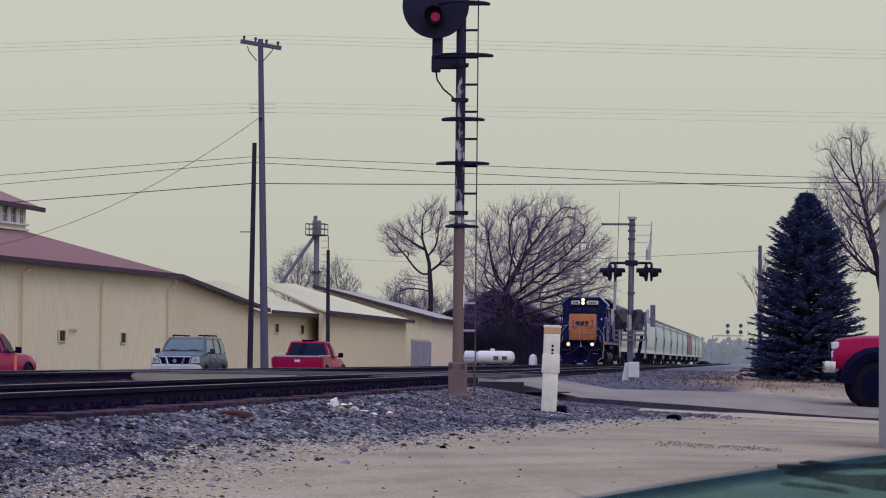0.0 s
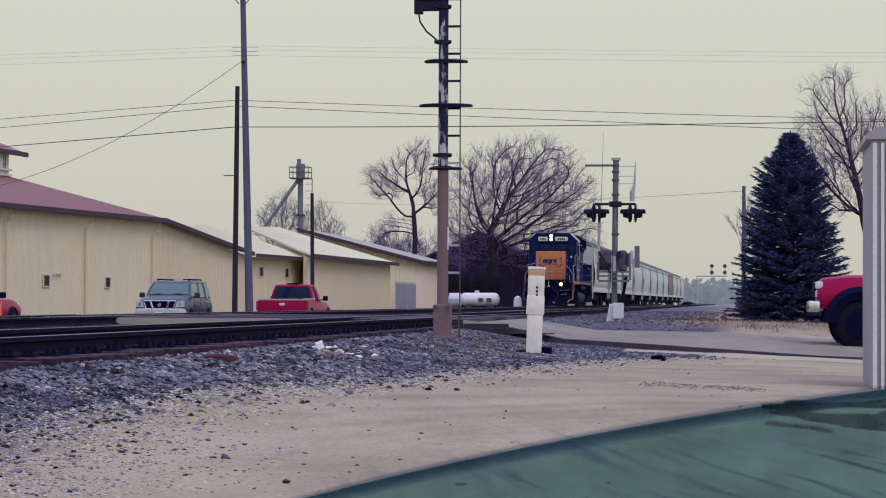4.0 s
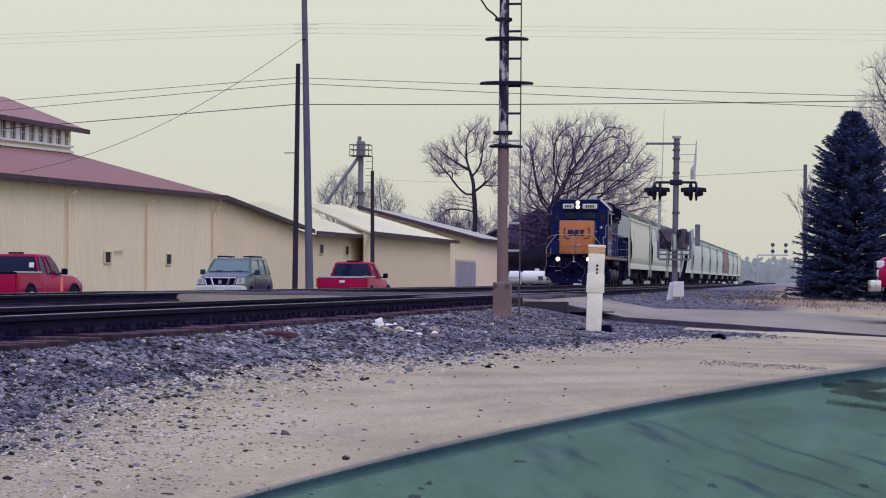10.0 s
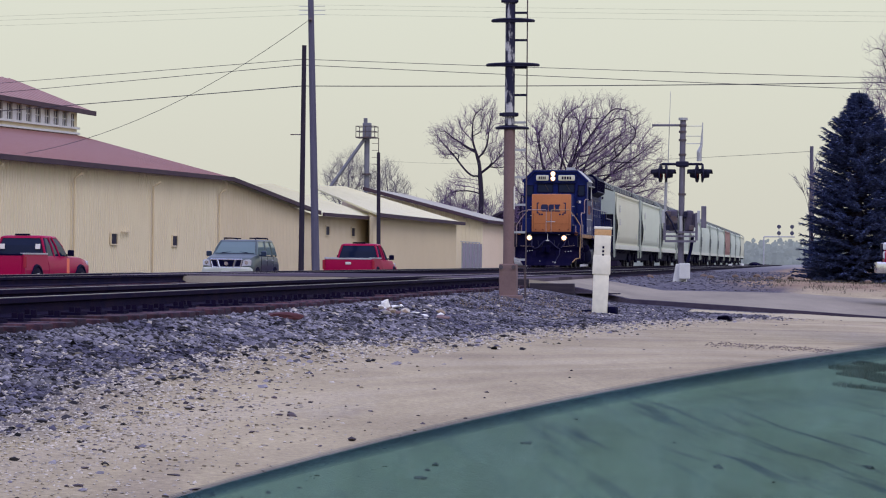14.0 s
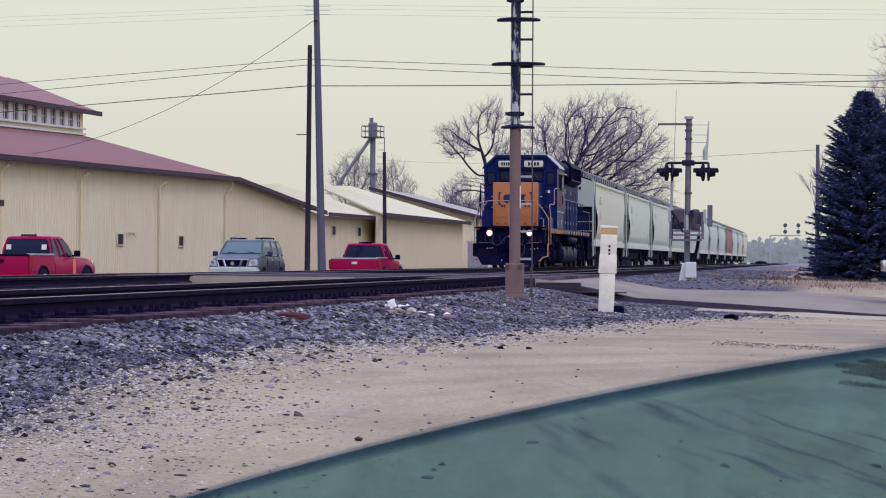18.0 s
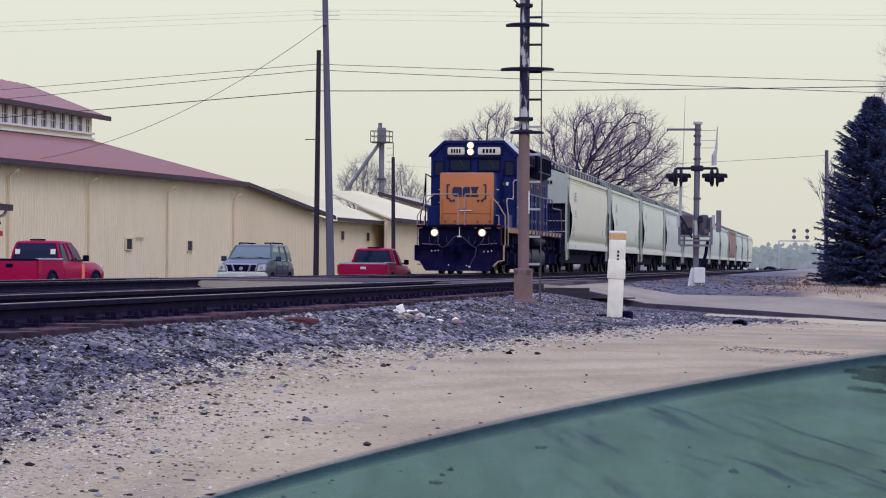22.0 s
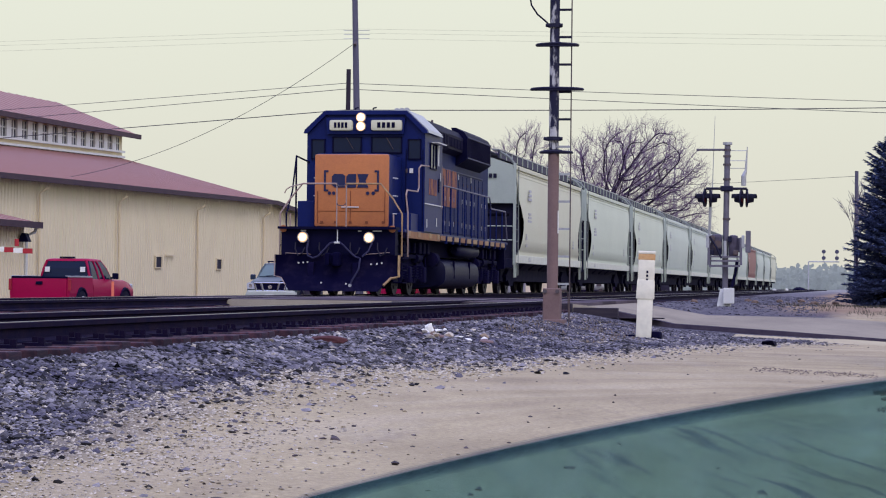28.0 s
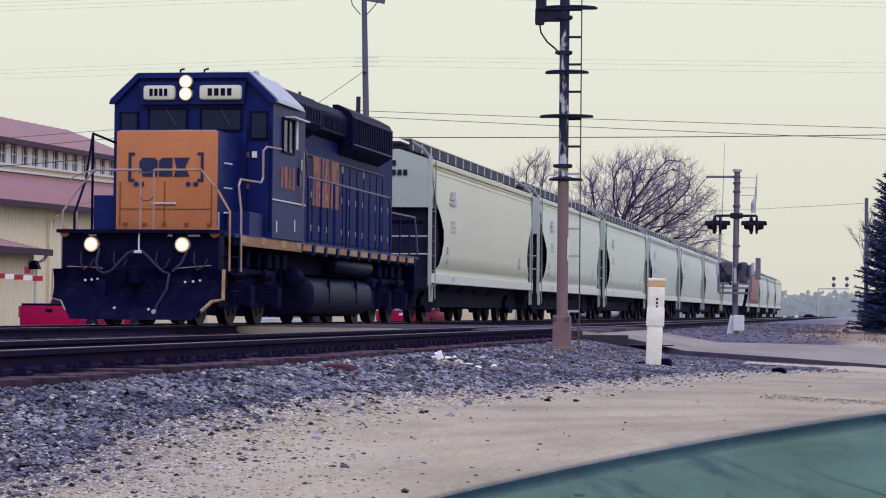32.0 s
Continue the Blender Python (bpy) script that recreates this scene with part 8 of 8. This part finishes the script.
def far_woods():
    """A hazy belt of bare woods along the horizon, one piece of many small clumps. The haze is put into its pale
    colour.
    """
    rng = random.Random(77)
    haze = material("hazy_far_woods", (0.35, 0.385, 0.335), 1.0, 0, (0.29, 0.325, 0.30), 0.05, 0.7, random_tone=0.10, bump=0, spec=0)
    v, f = [], []
    for k in range(16000):
        y = rng.uniform(560, 760)
        x = rng.uniform(-190, 60)
        h = 5.4 + 3.4 * noise.noise((x * 0.03, y * 0.01, 0)) + 2.2 * noise.noise((x * 0.16, y * 0.05, 3))
        z = h * rng.random() ** 0.8
        s = rng.uniform(0.25, 0.8)
        b = len(v)
        for j in range(6):
            a = j * math.pi / 3 + rng.uniform(-0.4, 0.4)
            q = s * rng.uniform(0.6, 1.2)
            v.append((x + math.cos(a) * q, y, z + math.sin(a) * q - 0.6))
        f.append(tuple(range(b, b + 6)))
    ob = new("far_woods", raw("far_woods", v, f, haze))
    return tagged(ob, "hazy grey belt of far bare woods", "woods", kind="stuff")


far_woods()

# distant clutter along the line: bushes, dark wagon, pale debris
def lump(name, at, size, mat, label, category, seed, rough=0.35):
    rng = random.Random(seed)
    bm = nb()
    bmesh.ops.create_icosphere(bm, subdivisions=2 if rough < 0.5 else 1, radius=1.0)
    for q in bm.verts:
        k = 1 + rough * (noise.noise(q.co * 1.7 + Vector((seed, 0, 0))) + (rng.uniform(-0.6, 0.6) if rough > 0.5 else 0))
        q.co = Vector((q.co.x * size[0] * k, q.co.y * size[1] * k, max(q.co.z, -0.4) * size[2] * k))
    ob = solid(name, bm, mat, label, category)
    ob.location = at
    return ob


# ---- ballast stones, near ones as loose geometry ----
def stones(name, count, area, size, mat, label, seed, keep):
    rng = np.random.default_rng(seed)
    base = np.array([(0, 0, 0.75), (0.9, 0.15, 0.1), (0.1, 0.85, 0.05), (-0.85, 0.2, 0.1), (-0.2, -0.9, 0.0), (0.5, -0.5, 0.3), (0.2, 0.1, -0.6)])
    tri = [(0, 5, 1), (0, 1, 2), (0, 2, 3), (0, 3, 4), (0, 4, 5), (6, 1, 5), (6, 2, 1), (6, 3, 2), (6, 4, 3), (6, 5, 4)]
    v, f = [], []
    made = 0
    while made < count:
        u = rng.random()
        x = area[0] + (area[1] - area[0]) * rng.random()
        y = area[2] + (area[3] - area[2]) * u ** 1.35
        if not keep(x, y, rng.random()):
            continue
        made += 1
        s = size * (0.6 + 0.9 * rng.random() ** 2) * min(1.0, max(0.5, 0.5 + (y - 8) / 20))
        a = rng.random() * 6.283
        p = base * (0.7 + 0.6 * rng.random((7, 3))) * s * np.array([1.0, 0.8, 0.62])
        tilt = (rng.random() - 0.5) * 1.2
        c, d = math.cos(a), math.sin(a)
        e, g = math.cos(tilt), math.sin(tilt)
        q = np.empty_like(p)
        q[:, 0] = p[:, 0] * c - p[:, 1] * d
        q[:, 1] = p[:, 0] * d + p[:, 1] * c
        q[:, 2] = p[:, 2]
        q[:, 1], q[:, 2] = q[:, 1] * e - q[:, 2] * g, q[:, 1] * g + q[:, 2] * e
        z = ground_z(x, y) + s * 0.12
        b = len(v)
        v += [(x + i, y + j, z + k) for i, j, k in q]
        f += [(b + i, b + j, b + k) for i, j, k in tri]
    ob = new(name, raw(name, v, f, mat))
    return tagged(ob, label, "gravel", kind="stuff")


def edge_x(y):
    """Where the ballast bank ends and the dirt begins."""
    return lerp_table(y, sorted(BANK_EDGE)) + 0.15 * noise.noise((y * 0.4, 3, 0))


STONE = material("ballast_stone", (0.046, 0.042, 0.060), 0.85, 0, (0.235, 0.218, 0.215), 1.2, 0.75, random_tone=0.97, bump=0)
DIMSTONE = material("dim_ballast", (0.10, 0.095, 0.115), 0.9, 0, (0.14, 0.13, 0.145), 2, 0.6, random_tone=0.2, bump=0)
PALESTONE = material("pale_dusty_stone", (0.42, 0.37, 0.285), 0.9, 0, (0.29, 0.26, 0.225), 3, 0.6, random_tone=0.4, bump=0.2)
DARKSTONE = material("dark_clods", (0.055, 0.043, 0.052), 0.9, 0, (0.11, 0.088, 0.085), 4, 0.6, random_tone=0.4, bump=0.2)
stones("ballast_stones", 60000, (-5.4, -0.4, 6.5, 45), 0.037, STONE, "grey crushed stone ballast on the bank", 1,
       lambda x, y, r: (x < edge_x(y) - 0.1 or r < 0.2 * math.exp(-max(0, x - edge_x(y)) * 5)) and not (y > ROAD_Y0 - 0.3 and x > -5.2))
stones("pale_gravel", 36000, (-5.2, 0.0, 6.5, 44), 0.018, PALESTONE, "pale dusty gravel scattered along the dirt edge", 2,
       lambda x, y, r: r < math.exp(-((x - edge_x(y) + 0.15) * (1.9 if y > 14 else 1.2)) ** 2))
stones("far_ballast", 9000, (-16.5, -7.2, 12, 110), 0.045, STONE, "grey ballast between the two tracks", 3,
       lambda x, y, r: not ROAD_Y0 - 0.3 < y < ROAD_Y1 + 0.3)
stones("far_bank", 5000, (-6.5, -1.0, 55.5, 110), 0.04, DIMSTONE, "dark ballast beyond the road crossing", 5, lambda x, y, r: r < 0.9)
stones("bright_stones", 900, (-5.2, -2.4, 8, 42), 0.042, PALESTONE, "single pale stones in the dark ballast", 6,
       lambda x, y, r: x < edge_x(y) - 0.25)
stones("dark_gravel", 420, (-1.2, 0.2, 26.0, 28.4), 0.013, material("brown_gravel", (0.15, 0.115, 0.105), 0.9, 0, (0.22, 0.175, 0.14), 4, 0.6, random_tone=0.3), "strip of dark gravel on the dirt", 7, lambda x, y, r: r < math.exp(-((y - 27.1) / 0.5) ** 2))
stones("loose_pebbles", 300, (-4.0, 3.5, 7, 43), 0.017, DARKSTONE, "small dark pebbles scattered over the dirt", 4,
       lambda x, y, r: x > edge_x(y) and r < (0.15 + 0.85 * math.exp(-(y - 7) * 0.12)) * math.exp(-max(0.0, x - edge_x(y)) * 0.9))

# dry grass beside the cabin, each blade a thin sliver
def grass_patch(name, x0, x1, y0, y1, count, h, mat, label, seed):
    rng = random.Random(seed)
    v, f = [], []
    for k in range(count):
        x, y = rng.uniform(x0, x1), rng.uniform(y0, y1)
        if noise.noise((x * 1.6, y * 0.8, seed)) < -0.05 or ((x - x0) / (x1 - x0) * 2 - 1) ** 2 + ((y - y0) / (y1 - y0) * 2 - 1) ** 2 > 1 + 0.5 * noise.noise((x * 2.3, y * 1.1, 1)):
            continue
        z = ground_z(x, y) - 0.01
        a = rng.uniform(0, 6.3)
        w, t = 0.008, rng.uniform(0.4, 1.0) * h
        lx, ly = rng.uniform(-0.5, 0.5) * t, rng.uniform(-0.5, 0.5) * t
        b = len(v)
        v += [(x - w * math.cos(a), y - w * math.sin(a), z), (x + w * math.cos(a), y + w * math.sin(a), z), (x + lx, y + ly, z + t)]
        f.append((b, b + 1, b + 2))
    return tagged(new(name, raw(name, v, f, mat)), label, "grass", kind="stuff")


# clods and litter that can be picked out
rng = random.Random(9)
for k in range(40):
    y = rng.uniform(8.5, 15.5)
    x = -2.3 + rng.uniform(-0.5, 1.0) - (y - 8.5) * 0.17
    s = rng.uniform(0.007, 0.018)
    lump("dirt_clod", (x, y, ground_z(x, y) + s * 0.15), (s * rng.uniform(1, 1.8), s, s * 0.6), DARKSTONE, "dark clod of earth on the pale dirt", "clod", 100 + k, 0.9)
for k, (x, y, sx, sy, sz, m, lab) in enumerate((
        (-4.83, 27.0, 0.05, 0.04, 0.09, WHITE, "crumpled white paper cup on the ballast"),
        (-4.62, 27.1, 0.06, 0.05, 0.045, PALESTONE, "pale broken concrete lump on the ballast"),
        (-4.42, 27.2, 0.06, 0.05, 0.025, WHITE, "white plastic scrap on the ballast"),
        (-4.25, 27.4, 0.09, 0.08, 0.04, RUST, "rusty scrap of iron on the ballast"),
        (-4.70, 26.6, 0.12, 0.06, 0.03, RUST, "rusty brown scrap beside the litter"),
        (-4.9, 22.0, 0.22, 0.08, 0.05, material("rust_red_iron", (0.085, 0.03, 0.032), 0.9), "rust-red iron plate lying in the ballast"))):
    lump("litter", (x, y, ground_z(x, y) + sz * 0.45), (sx, sy, sz), m, lab, "litter", 200 + k)
STRAW = material("dead_straw", (0.30, 0.23, 0.15), 0.95, 0, (0.16, 0.11, 0.08), 6, 0.7, bump=0)
for k in range(26):
    x, y = rng.gauss(-4.72, 0.17), rng.uniform(26.0, 28.8)
    w, h = rng.uniform(0.02, 0.06), rng.uniform(0.012, 0.035)
    m, lab = ((WHITE, "crumpled scrap of white paper on the ballast"), (PALESTONE, "pale chip of broken concrete on the ballast"), (RUST, "rusty flake of scrap on the ballast"),
              (STRAW, "tuft of dead straw on the ballast"), (DARKWOOD, "splinter of dark tie wood on the ballast"))[k % 5]
    lump("litter", (x, y, ground_z(x, y) + 0.022 + h * 0.4), (w, w * rng.uniform(0.5, 1.0), h), m, lab, "litter", 230 + k, 0.7)
grass_patch("dead_weeds", -5.1, -3.2, 30.5, 43.0, 2600, 0.085, STRAW, "sparse dead straw in the ballast by the mast", 24)
for k, (x, y, s) in enumerate(((-1.41, 11.87, 0.034), (0.26, 11.64, 0.03), (-0.43, 11.05, 0.028), (-2.75, 12.6, 0.03), (-2.2, 11.4, 0.028))):
    lump("dirt_clod", (x, y, ground_z(x, y) + s * 0.15), (s * 0.95, s * 0.75, s * 0.5), DARKSTONE, "large dark clod on the pale dirt", "clod", 170 + k, 0.9)
cloth = lump("torn_rubber", (-1.42, 38.2, ground_z(-1.42, 38.2) + 0.03), (0.16, 0.14, 0.075), BLACK, "torn black rubber scrap on the dirt", "rubbish", 300, 0.8)
lump("far_wagon", (-8.2, 330, -0.1), (0.9, 1.4, 0.55), GRIME, "dark wagon far down the line", "wagon", 301)
for k in range(2):
    lump("far_scrap", (-10.5 + 1.1 * k, 300 + 12 * k, 0.0), (0.25, 0.3, 0.15 + 0.06 * k), PALE, "pale equipment cases beside the far line", "equipment", 310 + k)
for k in range(14):
    x, y = -4.2 + 0.5 * k, 62 + (k * 37 % 11)
    lump("weed_tuft", (x, y, ground_z(x, y) + 0.03), (0.10, 0.07, 0.07), material("dry_weeds", (0.14, 0.10, 0.08), 0.95, 0, (0.20, 0.14, 0.10), 8, 0.7), "dry brown weed tuft beside the line", "weeds", 330 + k)

DRYGRASS = material("dry_dark_grass", (0.05, 0.052, 0.04), 0.95, 0, (0.13, 0.105, 0.07), 1.5, 0.6, random_tone=0.4, bump=0)
grass_patch("dry_grass", 0.12, 3.0, 17.6, 25.6, 60000, 0.05, DRYGRASS, "dark dry grass tufts in front of the cabin", 21)
grass_patch("roadside_grass", -2.6, 6.0, 55.5, 64, 6000, 0.10, DRYGRASS, "brown dry grass beyond the road", 22)

# ---- the parked car that the view looks out of: a half-lowered side window ----
def viewing_car():
    c = thing("parked_car", (0, 0, -0.95), "dark green car door with a half-lowered tinted window", "car")
    tint = glass("tinted_side_glass", (0.455, 0.645, 0.645), 0.08, clear=0.965)
    # a dry film of dust and wiped streaks on the glass
    tn, tl = tint.node_tree.nodes, tint.node_tree.links
    place = tn.new("ShaderNodeTexCoord")
    lay = tn.new("ShaderNodeMapping")
    lay.inputs["Rotation"].default_value = (0, radians(30), 0)
    lay.inputs["Scale"].default_value = (26, 1, 60)
    smear = tn.new("ShaderNodeTexNoise")
    smear.inputs["Scale"].default_value, smear.inputs["Detail"].default_value = 1.0, 6
    amount = tn.new("ShaderNodeMapRange")
    amount.inputs[1].default_value, amount.inputs[2].default_value = 0.35, 0.72
    amount.inputs[3].default_value, amount.inputs[4].default_value = 0.015, 0.12
    specks = tn.new("ShaderNodeTexNoise")
    specks.inputs["Scale"].default_value, specks.inputs["Detail"].default_value, specks.inputs["Roughness"].default_value = 95, 5, 0.7
    dots = tn.new("ShaderNodeMapRange")
    dots.inputs[1].default_value, dots.inputs[2].default_value = 0.45, 0.75
    dots.inputs[3].default_value, dots.inputs[4].default_value = 0.0, 0.16
    both = tn.new("ShaderNodeMath")
    both.operation = "ADD"
    film = tn.new("ShaderNodeBsdfDiffuse")
    film.inputs[0].default_value = (0.27, 0.42, 0.38, 1)
    over = tn.new("ShaderNodeMixShader")
    clear_way = tn["Material Output"].inputs[0].links[0].from_socket
    tl.new(place.outputs["Object"], lay.inputs[0])
    tl.new(lay.outputs[0], smear.inputs[0])
    tl.new(smear.outputs[0], amount.inputs[0])
    tl.new(place.outputs["Object"], specks.inputs[0])
    tl.new(specks.outputs[0], dots.inputs[0])
    tl.new(amount.outputs[0], both.inputs[0])
    tl.new(dots.outputs[0], both.inputs[1])
    tl.new(both.outputs[0], over.inputs[0])
    tl.new(clear_way, over.inputs[1])
    tl.new(film.outputs[0], over.inputs[2])
    tl.new(over.outputs[0], tn["Material Output"].inputs[0])
    # the pane, in an upright plane 0.75 m ahead, with an arched top edge
    Y = 0.75
    arc = []
    for k in range(41):
        u = k / 40
        x = -0.32 + 0.60 * u
        arc.append((x, EDGE[0] + EDGE[1] * x + EDGE[2] * x * x))
    bm = nb()
    top = [(x, z + 0.95) for x, z in arc]
    prism(bm, [(0.28, 0.75), (-0.32, 0.75)] + top, "y", Y, Y + 0.004)
    pane = part("window_pane", bm, tint, c, "tinted green side window, half lowered")
    pane.visible_shadow = False
    # added tint bands stand for the blur of an edge out of focus
    for k in range(5):
        up, down = 0.0016 - 0.0005 * k, 0.0008 + 0.0007 * k
        bm = nb()
        for (x0, z0), (x1, z1) in zip(top, top[1:]):
            y = Y - 0.002 - 0.001 * k
            bm.faces.new([bm.verts.new(p) for p in ((x0, y, z0 - down), (x1, y, z1 - down), (x1, y, z1 + up), (x0, y, z0 + up))])
        bmesh.ops.remove_doubles(bm, verts=bm.verts[:], dist=1e-6)
        band = part("pane_edge", bm, glass("smoky_pane_edge", (0.74, 0.77, 0.84), 0.4, clear=1.0), pane, "added tint band for the unfocused edge of the glass")
        band.visible_shadow = False
    bm = nb()
    box(bm, (0.0, Y + 0.03, 0.55), (1.1, 0.14, 0.5), bevel=0.04)
    door = part("door_panel", bm, material("dark_green_car_paint", (0.02, 0.05, 0.045), 0.3, 0, coat=0.5, bump=0), c, "dark green door panel", True)
    bm = nb()
    box(bm, (0.0, Y + 0.01, 0.81), (1.1, 0.05, 0.03), bevel=0.01)
    part("window_seal", bm, RUBBER, door)
    bm = nb()
    box(bm, (0.0, Y + 0.03, 0.25), (1.2, 0.16, 0.12), bevel=0.03)
    part("sill_panel", bm, BLACK, door)
    for x in (-1.1, 1.1):
        part("wheel", tube(nb(), [(x, Y - 0.08, 0.31), (x, Y - 0.04, 0.31), (x, Y + 0.1, 0.31), (x, Y + 0.12, 0.31)], [0.26, 0.31, 0.31, 0.26], 24), RUBBER, c, "black tyre", True)
    bm = nb()
    box(bm, (0, Y + 0.03, 0.32), (2.2, 0.1, 0.1))
    part("side_member", bm, BLACK, c)
    return c


EDGE = (0.26959, 0.16146, -0.37440)
viewing_car()


def motions():
    rows = [(0, 167.88), (2, 161.02), (4, 153.86), (6, 146.44), (8, 138.81), (10, 131.02), (12, 123.11), (14, 115.12), (16, 107.1),
            (18, 99.07), (20, 91.05), (22, 83.03), (24, 75.01), (26, 66.95), (28, 58.79), (30, 50.43), (32, 41.78)]
    ts, ss = [t for t, _ in rows], [s - 1.18 for _, s in rows]
    walk(loco, [(t, pose(TRAIN_X, s, 0)) for t, s in zip(ts, ss)])
    for i, h in enumerate(hoppers):
        walk(h, [(t, pose(TRAIN_X, s + 19.75 + 20.35 * i, 0)) for t, s in zip(ts, ss)])
    # wheels roll with the distance gone
    for w, r in [(a, 0.51) for a in loco_axles] + [(a, 0.46) for a in first_axles]:
        step = radians(75) * r
        n = int((ss[0] - ss[-1]) / step)
        y = w.matrix_basis.translation.y
        gone = [0.0] + [step * (k + 1) for k in range(n)] + [ss[0] - ss[-1]]
        when = [float(np.interp(g, [ss[0] - s for s in ss], ts)) for g in gone]
        walk(w, [(t, pose(0, y, r, math.degrees(g / r))) for t, g in zip(when, gone)])


motions()
